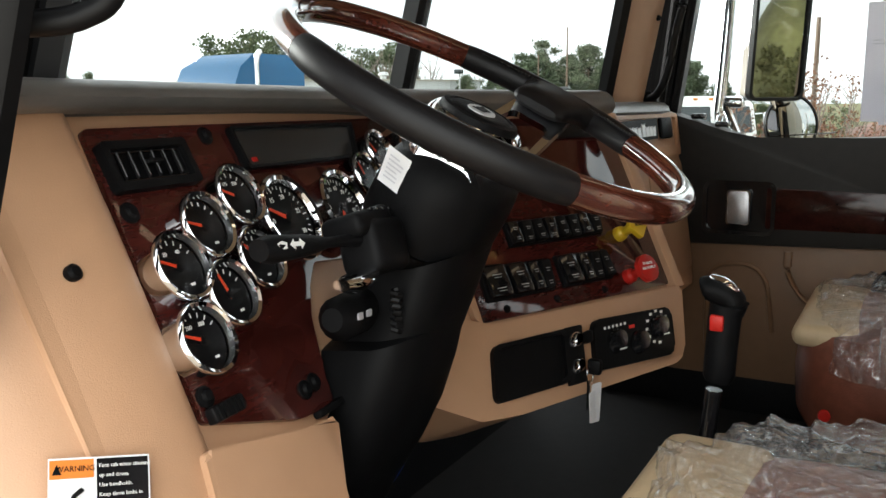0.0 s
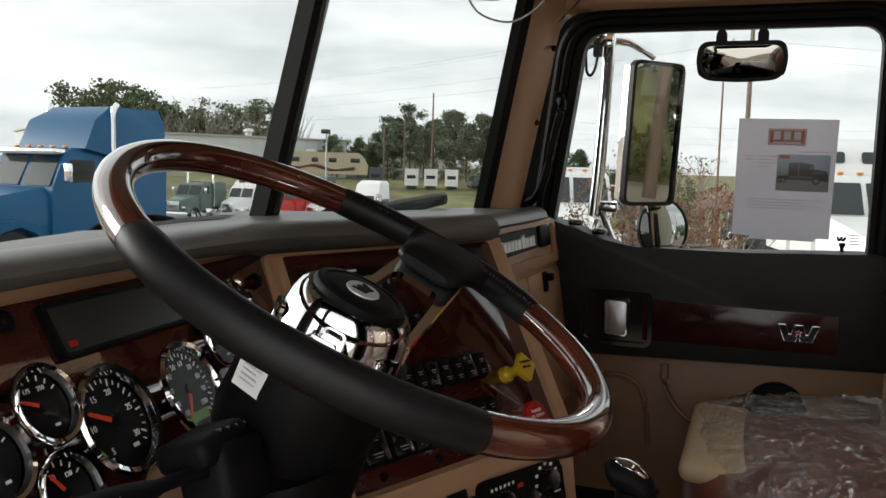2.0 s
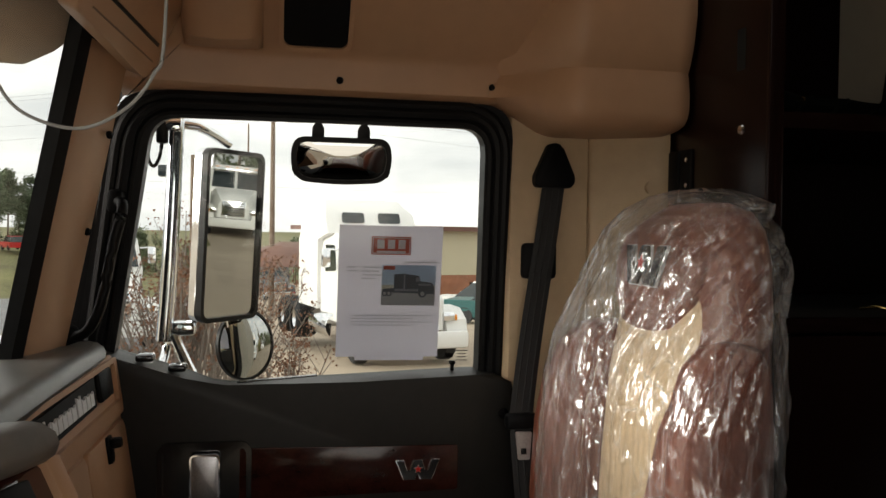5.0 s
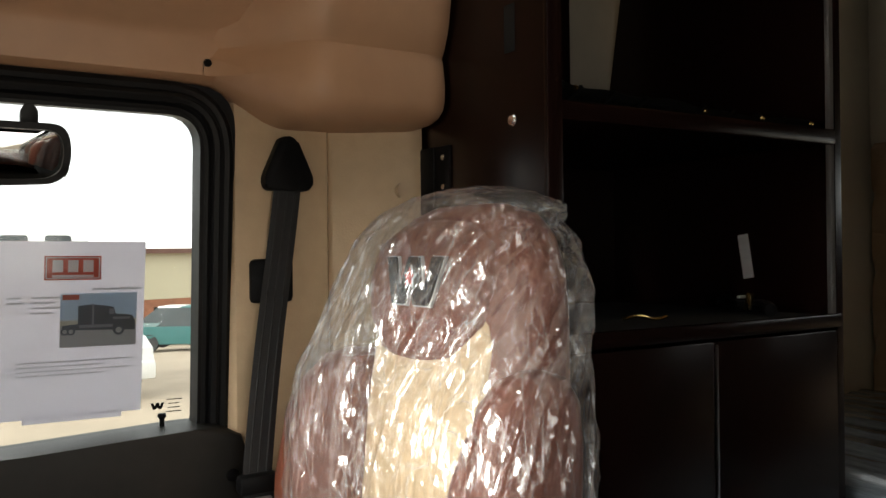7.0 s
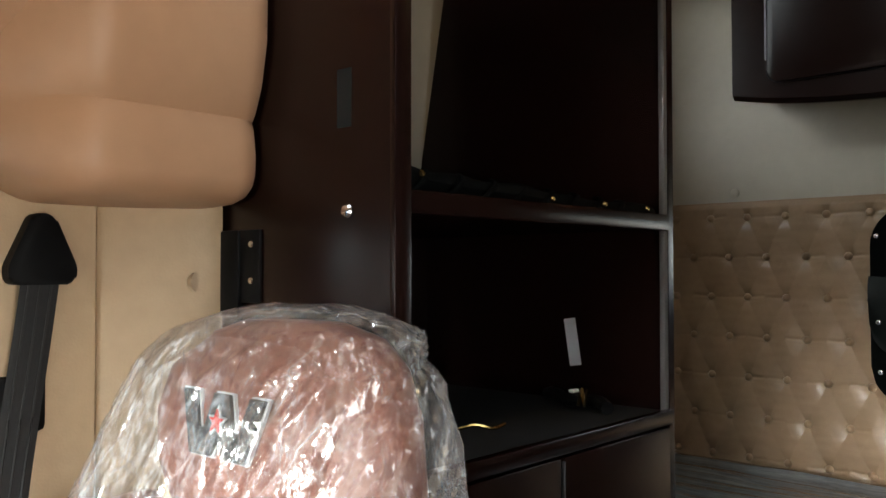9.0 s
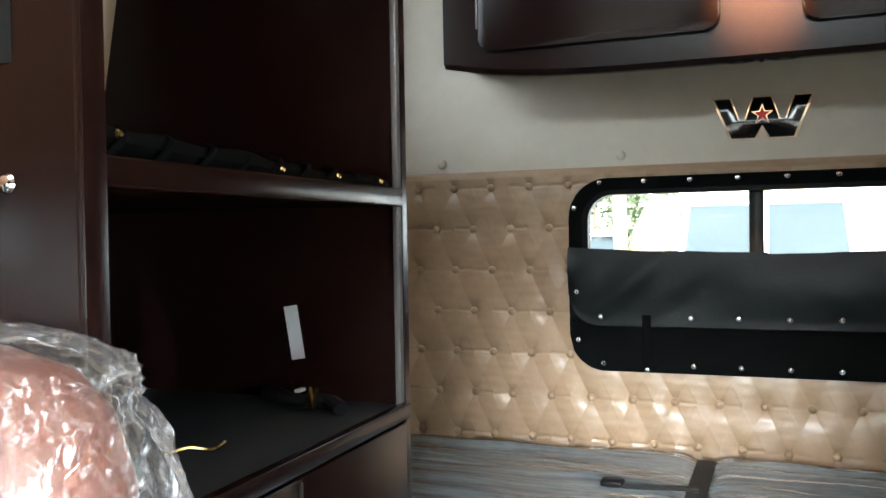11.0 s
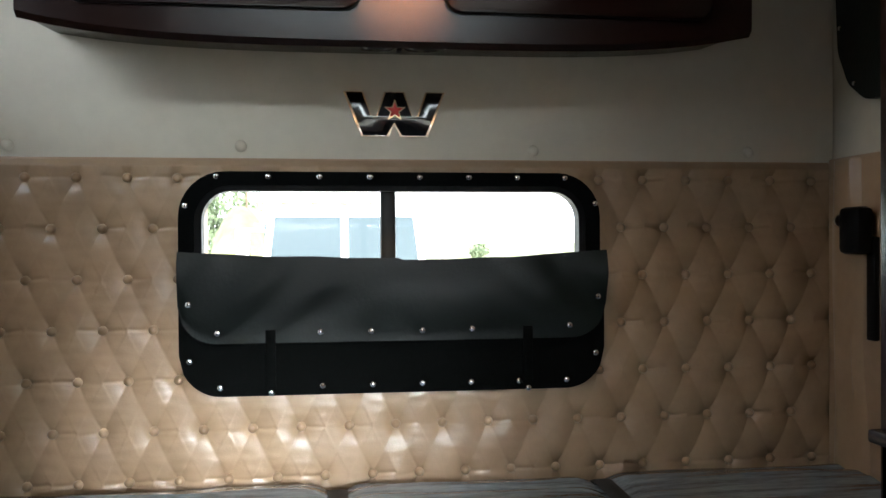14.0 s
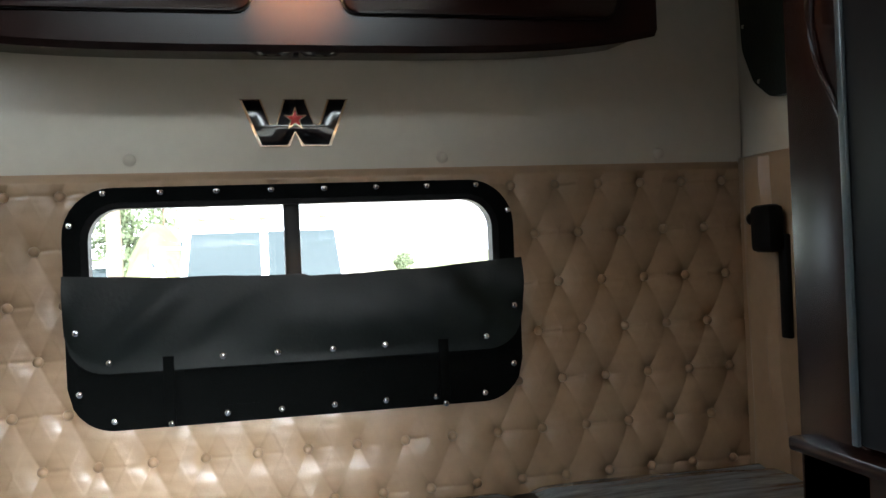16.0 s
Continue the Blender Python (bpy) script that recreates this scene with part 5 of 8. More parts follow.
def rim_arc(bm, a0, a1, r, n=26, flat=1.0, ends=0.0):
    pts, rr = [], []
    for i in range(n + 1):
        t = i / n
        a = radians(a0 + (a1 - a0) * t)
        pts.append(SWM @ Vector((R * math.cos(a), R * math.sin(a), 0)))
        rr.append(r * (1 - ends * (abs(2 * t - 1) ** 12)))
    return tube(bm, pts, rr, 18, flat=flat, up=wn)


part("wood_rim", rim_arc(bm_new(), 34.8, 153.8, 0.0138, 40), M_WHEELWOOD, wheel, "polished mahogany rim section")
part("wood_rim", rim_arc(bm_new(), -133.9, -32.7, 0.0138, 40), M_WHEELWOOD, wheel, "polished mahogany rim section")
part("leather_rim", rim_arc(bm_new(), 153.8, 226.1, 0.0152, 30, 1.0, 0.10), M_LEATHER, wheel, "black leather rim section")
part("leather_rim", rim_arc(bm_new(), -32.7, 34.8, 0.0152, 30, 1.0, 0.08), M_LEATHER, wheel, "black leather rim section")
for c in (-2,):
    for sgn in (-1, 1):
        bm = bm_new()
        for i in range(16):
            a = radians(c + sgn * (11 + i * 1.35))
            p = SWM @ Vector(((R - 0.012) * math.cos(a), (R - 0.011) * math.sin(a), 0.0118))
            box(bm, (0, 0, 0), (0.007, 0.0018, 0.0022), 0, basis(p, (SWM.to_3x3() @ Vector((math.cos(a + 0.5), math.sin(a + 0.5), 0))), (SWM.to_3x3() @ Vector((-math.sin(a + 0.5), math.cos(a + 0.5), 0)))))
        part("stitching", bm, M_LEATHER, wheel)
for c in (-2.0, 190.5):
    a = radians(c)
    SP = SWM @ Matrix.Rotation(a, 4, "Z") @ Matrix.Translation((-0.009, 0, 0.0))
    bm = bm_new()
    loft(bm, [[SP @ Vector((x, hw * math.copysign(abs(math.cos(q)) ** 0.55, math.cos(q)), zc + th * math.copysign(abs(math.sin(q)) ** 0.8, math.sin(q)))) for q in [2 * math.pi * k / 28 for k in range(28)]] for x, hw, zc, th in ((0.138, 0.026, -0.004, 0.004), (0.144, 0.033, -0.003, 0.009), (0.160, 0.036, -0.001, 0.0115), (0.180, 0.039, 0.0, 0.0125), (0.196, 0.047, 0.0, 0.0135), (0.208, 0.062, 0.0, 0.0145), (0.217, 0.066, 0.0, 0.0148), (0.226, 0.050, 0.0, 0.010))])
    if c < 90:
        part("spoke_pad", bm, M_LEATHER, wheel, "black leather spoke pad")
    else:
        bm.free()
    bm = bm_new()
    outer = rounded([(0.006, 0.033), (0.006, -0.033), (-0.135, -0.042), (-0.135, 0.042)], 0.004)
    inner = rounded([(-0.034, 0.025), (-0.034, -0.025), (-0.116, -0.034), (-0.116, 0.034)], 0.010)
    frame_ring(bm, outer, inner, -0.004, 0.004, SP @ Matrix.Translation((0.175, 0, -0.008)) @ Matrix.Rotation(radians(-27), 4, "Y"))
    part("spoke", bm, M_CHROME, wheel, "chrome slotted spoke")
HUB = SWM @ Matrix.Translation((-0.002, 0.0, -0.020))
part("hub_body", lathe(bm_new(), [(0.050, -0.068), (0.060, -0.066), (0.0625, -0.060), (0.0605, -0.056), (0.0590, -0.050), (0.0570, -0.034), (0.0530, -0.014), (0.0490, -0.003), (0.0450, 0.001), (0.0420, 0.001)], 44, HUB), M_CHROME, wheel, "chrome hub")
hw0 = hs0 = None
for i in range(6):
    m = HUB @ Matrix.Rotation(radians(60 * i + 8), 4, "Z")
    if hw0 is None:
        bm = bm_new()
        frame_ring(bm, rrect(0.022, 0.028, 0.003), rrect(0.014, 0.020, 0.002), 0, 0.003, Matrix.Translation((0.0555, 0, -0.036)) @ Matrix.Rotation(radians(90), 4, "Y") @ Matrix.Rotation(radians(90), 4, "Z"))
        hw0 = part("hub_window", bm, M_CHROME, wheel, "", True, m)
        hs0 = part("hub_slot", box(bm_new(), (0.0556, 0, -0.036), (0.003, 0.014, 0.020)), M_GLOSSBLACK, wheel, "", True, m)
    else:
        share("hub_window", hw0, wheel, m)
        share("hub_slot", hs0, wheel, m)
part("horn_pad", lathe(bm_new(), [(0.0415, -0.008), (0.0415, 0.003), (0.0395, 0.007), (0.0345, 0.008), (0.0325, 0.0065), (0.030, 0.008), (0.021, 0.0085), (0.0, 0.0085)], 44, HUB), M_BLACK, wheel, "black horn pad")
part("hub_badge", lathe(bm_new(), [(0.018, 0.008), (0.017, 0.0098), (0.0, 0.0102)], 32, HUB @ Matrix.Diagonal((1.0, 0.8, 1, 1))), material("silver_badge", (0.62, 0.63, 0.64), 0.4, 0.3), wheel, "silver hub badge")
bm = bm_new()
wm = [(x * 0.022, y * 0.012) for x, y in [(-0.5, 0.5), (-0.30, 0.5), (-0.19, -0.06), (-0.11, 0.5), (0.11, 0.5), (0.19, -0.06), (0.30, 0.5), (0.5, 0.5), (0.33, -0.5), (0.09, -0.5), (0.0, -0.2), (-0.09, -0.5), (-0.33, -0.5)]]
prism(bm, wm[::-1], 0.0101, 0.0108, HUB @ Matrix.Rotation(radians(-4), 4, "Z"))
part("hub_emblem", bm, M_DIAL, wheel)

col = thing("steering_column", "black plastic steering column with shroud", "steering column")
CO = SWM


def column_rings(rows, n=20, p=3.0):
    out = []
    for z, cx, cy, hx, hy in rows:
        ring = []
        for k in range(n):
            a = 2 * math.pi * k / n
            c, s_ = math.cos(a), math.sin(a)
            ring.append((cx + hx * math.copysign(abs(c) ** (2 / p), c), cy + hy * math.copysign(abs(s_) ** (2 / p), s_), z - 0.25 * (cy + hy * s_ - cy)))
        out.append(ring)
    return out


rings = []
for z, r, cx, cy in ((-0.058, 0.062, -0.006, 0.004), (-0.064, 0.074, -0.008, 0.006), (-0.078, 0.081, -0.010, 0.008), (-0.10, 0.084, -0.012, 0.010), (-0.135, 0.084, -0.014, 0.012), (-0.150, 0.080, -0.016, 0.012), (-0.156, 0.070, -0.016, 0.012)):
    ring = []
    for k in range(36):
        c, s_ = math.cos(2 * math.pi * k / 36), math.sin(2 * math.pi * k / 36)
        ring.append(SWM @ Vector((cx * 0.3 + r * 0.96 * math.copysign(abs(c) ** 0.9, c), cy + r * 0.78 * math.copysign(abs(s_) ** 0.9, s_) - 0.012, z)))
    rings.append(ring)
part("upper_shroud", loft(bm_new(), rings), M_BLACK, col)
part("lower_shroud", loft(bm_new(), column_rings([(0.668, -0.525, 0.347, 0.070, 0.062), (0.62, -0.535, 0.360, 0.072, 0.060), (0.57, -0.545, 0.375, 0.072, 0.058), (0.53, -0.55, 0.39, 0.066, 0.055)], 28, 3.2)), M_BLACK, col)
part("column_boot", loft(bm_new(), column_rings([(0.602, -0.545, 0.372, 0.056, 0.050), (0.592, -0.548, 0.375, 0.078, 0.064), (0.55, -0.556, 0.388, 0.084, 0.070), (0.50, -0.560, 0.405, 0.084, 0.072), (0.455, -0.562, 0.422, 0.078, 0.068), (0.40, -0.562, 0.45, 0.070, 0.062), (0.30, -0.56, 0.50, 0.066, 0.06), (0.05, -0.55, 0.62, 0.06, 0.06)], 28, 3.4)), M_BLACK, col, "black column boot")
bm = bm_new()
tube(bm, smooth_path([(-0.475, 0.375, 0.50), (-0.480, 0.385, 0.46), (-0.495, 0.40, 0.42), (-0.515, 0.43, 0.36), (-0.53, 0.46, 0.28)], 5), 0.0045, 8)
part("air_hose", bm, M_BLUE, col, "blue air hose")
# paper tag stuck on the shroud
tagp = thing("paper_label", "small white printed label stuck on the column", "label")
TG = basis(SWM @ Vector((-0.084, 0.022, -0.083)), (0.38, -0.67, -0.61), (0.177, -0.317, 0.94))
part("paper", box(bm_new(), (0, 0, 0), (0.026, 0.034, 0.0008), 0, TG), M_PAPER, tagp)
bm = bm_new()
bars(bm, 0.018, 0.024, 6, TG @ Matrix.Translation((0, 0, 0.0006)), 0.35)
part("print_bars", bm, M_PRINTGREY, tagp)
# multi-function stalk
stk = thing("turn_signal_stalk", "black multi-function stalk with white symbols on the column", "stalk")
SB = basis((-0.636, 0.338, 0.702), (1, 0.0, -0.10), (0, 0.95, -0.3))
bm = bm_new()
box(bm, (0.004, 0, -0.004), (0.056, 0.046, 0.050), 0.010, SB, 3)
box(bm, (-0.006, 0.004, 0.020), (0.058, 0.046, 0.022), 0.008, SB @ Matrix.Rotation(radians(-9), 4, "Y"), 3)
part("stalk_base", bm, M_BLACK, stk)
bm = bm_new()
for i in range(4):
    box(bm, (-0.014 + 0.010 * i, -0.006, 0.0275), (0.005, 0.026, 0.003), 0.001, SB)
part("base_ribs", bm, M_GLOSSBLACK, stk)
s0, s1 = Vector((-0.655, 0.338, 0.708)), Vector((-0.778, 0.345, 0.716))
dv_ = (s1 - s0).normalized()
bm = bm_new()
tube(bm, [s0 + (s1 - s0) * t for t in (0, 0.2, 0.36, 0.46, 0.60, 0.92, 1.0)], [0.009, 0.006, 0.006, 0.009, 0.012, 0.0145, 0.011], 16, flat=0.8)
part("lever", bm, M_BLACK, stk)
bm = bm_new()
LV = basis(s0 + (s1 - s0) * 0.80 + Vector((0, -0.0125, 0.004)), dv_ * -1, (0, 0.35, 1)) @ Matrix.Scale(0.6, 4)
prism(bm, [(-0.014, 0), (-0.006, 0.007), (-0.006, 0.003), (0.006, 0.003), (0.006, 0.007), (0.014, 0), (0.006, -0.007), (0.006, -0.003), (-0.006, -0.003), (-0.006, -0.007)], 0, 0.001, LV @ Matrix.Translation((0.008, 0, 0)))
prism(bm, [(-0.006, -0.005), (0.006, -0.005), (0.009, 0.003), (0, 0.006), (-0.009, 0.003)], 0, 0.001, LV @ Matrix.Translation((-0.020, 0, 0)))
part("lever_symbol", bm, M_WHITE, stk)
bm = bm_new()
tube(bm, [(-0.650, 0.325, 0.682), (-0.672, 0.320, 0.679), (-0.698, 0.317, 0.677), (-0.712, 0.316, 0.679)], [0.008, 0.012, 0.014, 0.008], 14, flat=0.6)
part("tilt_lever", bm, M_CHROME, stk, "grey metal tilt lever")
bm = bm_new()
tube(bm, [(-0.615 + 0.004 * math.cos(k * 1.3), 0.325 + 0.004 * math.sin(k * 1.3), 0.655 - 0.0012 * k) for k in range(34)], 0.0028, 6)
part("coiled_wire", bm, M_RUBBER, stk)
lvr = thing("column_knob", "black knob lever low on the steering column", "knob")
bm = bm_new()
tube(bm, [(-0.575, 0.375, 0.632), (-0.62, 0.370, 0.630), (-0.655, 0.362, 0.632), (-0.668, 0.36, 0.634)], [0.015, 0.022, 0.021, 0.011], 14)
part("knob", bm, M_BLACK, lvr)
bm = bm_new()
for i in range(2):
    box(bm, (-0.650 + 0.014 * i, 0.3415, 0.636), (0.007, 0.002, 0.006))
part("knob_marks", bm, M_PRINTGREY, lvr)

# ---- gear lever ----
sh = thing("gear_lever", "black gear lever with a chrome-topped knob and a red button", "gear lever")
part("boot", lathe(bm_new(), [(0.10, 0.0), (0.085, 0.02), (0.06, 0.06), (0.045, 0.12), (0.02, 0.16), (0.012, 0.17)], 20, Matrix.Translation((-0.195, 0.135, -0.031))), M_RUBBER, sh)
bm = bm_new()
tube(bm, smooth_path([(-0.195, 0.135, 0.05), (-0.196, 0.125, 0.30), (-0.195, 0.113, 0.46)], 5), 0.010, 10)
part("lever_shaft", bm, M_GLOSSBLACK, sh)
bm = bm_new()
tube(bm, [(-0.197, 0.109, 0.470), (-0.196, 0.108, 0.478), (-0.195, 0.107, 0.51), (-0.194, 0.105, 0.545), (-0.194, 0.103, 0.565)], [0.014, 0.0185, 0.0185, 0.019, 0.019], 18)
part("lever_grip", bm, M_BLACK, sh)
bm = bm_new()
tube(bm, smooth_path([(-0.194, 0.099, 0.556), (-0.195, 0.096, 0.566), (-0.196, 0.101, 0.574), (-0.198, 0.114, 0.580), (-0.200, 0.126, 0.583), (-0.201, 0.132, 0.582)], 5), [0.018 - 0.008 * (k / 25) ** 8 for k in range(26)], 16, flat=0.85)
part("knob", bm, M_BLACK, sh)
bm = bm_new()
tube(bm, smooth_path([(-0.198, 0.090, 0.580), (-0.201, 0.104, 0.591), (-0.204, 0.122, 0.597)], 5), [0.005, 0.008, 0.010, 0.011, 0.012, 0.012, 0.012, 0.011, 0.010, 0.008, 0.005], 14, flat=0.45)
part("knob_cap", bm, M_CHROME, sh, "chrome knob cap")
part("splitter_button", box(bm_new(), (-0.211, 0.110, 0.545), (0.012, 0.016, 0.019), 0.003, None), M_RED, sh, "red splitter button")
sh.matrix_basis = Matrix.Translation((-0.080, -0.014, 0.031))


# ---- passenger seat in its plastic wrap ----
seat = thing("passenger_seat", "chestnut and tan leather truck seat in clear plastic wrap", "seat")
SX = 0.62


def oval(cx, cy, z, hx, hy, n=28, p=2.6, tilt=0.0):
    out = []
    for k in range(n):
        a = 2 * math.pi * k / n
        c, s = math.cos(a), math.sin(a)
        x = hx * math.copysign(abs(c) ** (2 / p), c)
        y = hy * math.copysign(abs(s) ** (2 / p), s)
        out.append((cx + x, cy + y, z + tilt * y))
    return out


BACK = [(0.36, -0.500, 0.195, 0.085), (0.45, -0.505, 0.205, 0.085), (0.60, -0.515, 0.210, 0.085), (0.75, -0.528, 0.212, 0.080), (0.85, -0.538, 0.208, 0.075), (0.93, -0.545, 0.202, 0.070), (1.00, -0.550, 0.192, 0.065), (1.05, -0.553, 0.172, 0.058), (1.08, -0.555, 0.138, 0.046), (1.096, -0.555, 0.08, 0.025)]
part("backrest", loft(bm_new(), [oval(SX - 0.01, y, z, hx, hy) for z, y, hx, hy in BACK]), M_BROWNLEATHER, seat, "chestnut leather backrest")
part("centre_insert", loft(bm_new(), [oval(SX - 0.005, y, z, hx, hy) for z, y, hx, hy in [(0.42, -0.44, 0.115, 0.025), (0.48, -0.443, 0.130, 0.032), (0.65, -0.456, 0.140, 0.032), (0.80, -0.474, 0.150, 0.032), (0.88, -0.489, 0.156, 0.028), (0.94, -0.503, 0.158, 0.026), (0.965, -0.512, 0.14, 0.016)]]), M_TANLEATHER, seat, "tan leather centre insert")
part("headrest", loft(bm_new(), [oval(SX + 0.008, y, z, hx, hy, 32, 2.5) for z, y, hx, hy in [(0.878, -0.482, 0.080, 0.020), (0.890, -0.488, 0.115, 0.034), (0.935, -0.498, 0.152, 0.050), (0.99, -0.506, 0.162, 0.054), (1.04, -0.516, 0.150, 0.050), (1.07, -0.534, 0.116, 0.036), (1.088, -0.542, 0.05, 0.016)]]), M_BROWNLEATHER, seat, "chestnut leather headrest pad")
for sx, nm in ((1, "bolster"), (-1, "bolster")):
    part(nm, loft(bm_new(), [oval(SX + sx * (0.188 + d), y if sx > 0 else y - 0.045, z + (0.025 if sx > 0 else -0.01), hx if sx > 0 else hx * 0.7, hy, 24, 2.3) for z, y, hx, hy, d in [(0.40, -0.43, 0.055, 0.10, 0.0), (0.52, -0.43, 0.065, 0.105, 0.008), (0.66, -0.435, 0.07, 0.10, 0.012), (0.76, -0.445, 0.068, 0.09, 0.012), (0.81, -0.455, 0.058, 0.075, 0.006), (0.845, -0.465, 0.038, 0.05, 0.0), (0.855, -0.47, 0.012, 0.02, 0.0)]]), M_BROWNLEATHER, seat, "chestnut leather side bolster")
part("armrest", loft(bm_new(), [oval(0.375, y - 0.072, z, hx, hy, 24, 2.6) for z, y, hx, hy in [(0.44, -0.39, 0.034, 0.06), (0.56, -0.39, 0.042, 0.075), (0.80, -0.40, 0.042, 0.075), (0.85, -0.405, 0.039, 0.065), (0.878, -0.41, 0.028, 0.045), (0.888, -0.41, 0.012, 0.015)]]), M_BROWNLEATHER, seat, "folded chestnut armrest")
bm = bm_new()
loft(bm, [oval(0.55, y, z, hx, hy, 32, 3.4) for z, y, hx, hy in [(0.22, -0.16, 0.235, 0.23), (0.25, -0.16, 0.25, 0.245), (0.33, -0.16, 0.255, 0.25), (0.385, -0.16, 0.25, 0.245), (0.410, -0.16, 0.235, 0.23), (0.423, -0.17, 0.20, 0.19), (0.427, -0.17, 0.10, 0.10)]])
part("cushion", bm, M_BROWNLEATHER, seat, "chestnut leather seat cushion")
part("cushion_front", box(bm_new(), (0.56, 0.028, 0.404), (0.42, 0.12, 0.044), 0.020, None, 3), M_TANLEATHER, seat, "tan leather cushion front")
part("seat_base", box(bm_new(), (0.55, -0.18, 0.085), (0.44, 0.42, 0.29), 0.03), M_BLACK, seat, "black seat base")
part("release_button", lathe(bm_new(), [(0, 0.006), (0.010, 0.005), (0.012, 0)], 16, basis((0.325, 0.02, 0.27), (0, 1, 0), (0, 0, 1), (-1, 0, 0))), M_RED, seat, "red seat button")
emb_seat = thing("headrest_emblem", "stitched grey emblem with a red star on the headrest", "emblem")
emblem("emblem", emb_seat, basis((0.600, -0.4555, 0.990), (-1, 0, 0), (0, -0.14, 1)), 0.155, chrome=material("silver_stitching", (0.42, 0.43, 0.43), 0.5), dark=material("black_stitched_cloth", (0.012, 0.013, 0.015), 0.7))


def film(name, rings, seed, amp, parent, label, rise=0.2):
    """A loose wrinkled sheet pulled over a form: long upright pleats and sharp slanting folds."""
    n = len(rings[0])
    bm = bm_new()
    vs = []

    def ridge(a, b, c):
        return 1 - min(1.0, abs(noise.noise(Vector((a, b, c))) * 2.6)) ** 0.7

    for r in rings:
        c = Vector((sum(p[0] for p in r) / n, sum(p[1] for p in r) / n, 0))
        row, arc = [], 0.0
        for k, p in enumerate(r):
            p = Vector(p)
            arc += (p - Vector(r[k - 1])).length if k else 0.0
            d = Vector((p.x - c.x, p.y - c.y, 0)).normalized()
            u, v = arc + 0.10 * p.z, p.z
            where = 0.5 + 0.5 * noise.noise(Vector((u * 4, v * 3, seed + 9)))
            f = 0.8 * ridge(u * 9, v * 1.6, seed + 1) + 1.0 * ridge(u * 24, v * 1.3, seed) + 0.8 * ridge(u * 48, v * 2.4, seed + 3) * where + 0.9 * ridge(u * 20 + v * 22, v * 9 - u * 8, seed + 5) * (1 - where)
            tent = noise.voronoi(Vector((u * 8 + 0.6 * noise.noise(Vector((u * 6, v * 6, seed))), v * 5 + u * 1.5, seed)), distance_metric="CHEBYCHEV")[0][0]
            f = f + 2.4 * (0.75 - tent)
            row.append(bm.verts.new(p + d * amp * f + Vector((0, 0, rise * amp * f))))
        vs.append(row)
    for a, b in zip(vs, vs[1:]):
        for k in range(n):
            bm.faces.new((a[k], a[(k + 1) % n], b[(k + 1) % n], b[k]))
    bm.faces.new(vs[-1])
    ob = part(name, bm, M_FILM, parent, label)
    ob.visible_shadow = False
    return ob


def dense(keys, cx, n=110, m=70, p=2.4):
    """Outlines between key sections (z, y, half width, half depth, x shift)."""
    zs = [k[0] for k in keys]
    out = []
    for i in range(m + 1):
        z = zs[0] + (zs[-1] - zs[0]) * i / m
        v = [float(np.interp(z, zs, [k[j] for k in keys])) for j in range(1, 5)]
        out.append(oval(cx + v[3], v[0], z, v[1], v[2], n, p))
    return out


film("plastic_cover", dense([(0.42, -0.46, 0.275, 0.135, -0.005), (0.60, -0.462, 0.282, 0.138, -0.005), (0.76, -0.468, 0.278, 0.132, -0.008), (0.85, -0.478, 0.266, 0.125, -0.012), (0.90, -0.488, 0.250, 0.118, -0.020), (0.95, -0.498, 0.232, 0.110, -0.024), (1.00, -0.508, 0.214, 0.102, -0.026), (1.05, -0.518, 0.188, 0.092, -0.030), (1.085, -0.526, 0.148, 0.074, -0.040), (1.105, -0.530, 0.088, 0.048, -0.055), (1.114, -0.530, 0.03, 0.02, -0.07)], SX, 420, 150, 2.8), 3.0, 0.008, seat, "crinkled clear plastic cover")
film("cushion_cover", dense([(0.335, -0.19, 0.268, 0.245, 0.0), (0.395, -0.19, 0.266, 0.240, 0.0), (0.430, -0.19, 0.250, 0.230, 0.0), (0.450, -0.19, 0.22, 0.20, 0.0), (0.463, -0.19, 0.14, 0.12, 0.0), (0.467, -0.19, 0.03, 0.03, 0.0)], 0.565, 300, 90, 3.2), 9.0, 0.010, seat, "crinkled clear plastic cover", 0.6)

# the driver's seat, the same make
drv = copy_thing(seat, Matrix.Translation((-1.12, 0.045, 0.04)))
tagged(drv, "chestnut leather driver's seat in clear plastic wrap by the doorway", "seat")

# ---- seat belt ----
belt = thing("seat_belt", "black seat belt with upper anchor and metal tongue", "seat belt")
AN = basis((0.940, -0.398, 1.183), (0, -1, 0), (0, 0, 1), (-1, 0, 0))
bm = bm_new()
prism(bm, rounded([(-0.040, -0.047), (0.040, -0.047), (0.044, -0.026), (0.013, 0.044), (-0.013, 0.044), (-0.044, -0.026)], 0.010), 0.0, 0.022, AN, 0.006)
part("anchor_cover", bm, M_BLACK, belt)
bm = bm_new()
sp = smooth_path([(0.925, -0.402, 1.185), (0.928, -0.390, 1.08), (0.926, -0.374, 0.97), (0.905, -0.350, 0.85), (0.872, -0.322, 0.70), (0.86, -0.318, 0.66), (0.845, -0.33, 0.50), (0.83, -0.36, 0.30)], 6)
tube(bm, sp, 0.024, 12, flat=0.07, up=(1, 0, 0))
part("webbing", bm, M_BELT, belt)
bm = bm_new()
for dy in (-0.014, 0.0, 0.014):
    tube(bm, [p + Vector((-0.0019, dy, 0)) for p in sp], 0.0016, 5)
part("webbing_ribs", bm, M_BELT, belt)
part("height_slide", box(bm_new(), (0.943, -0.372, 0.985), (0.022, 0.078, 0.075), 0.010), M_BLACK, belt)
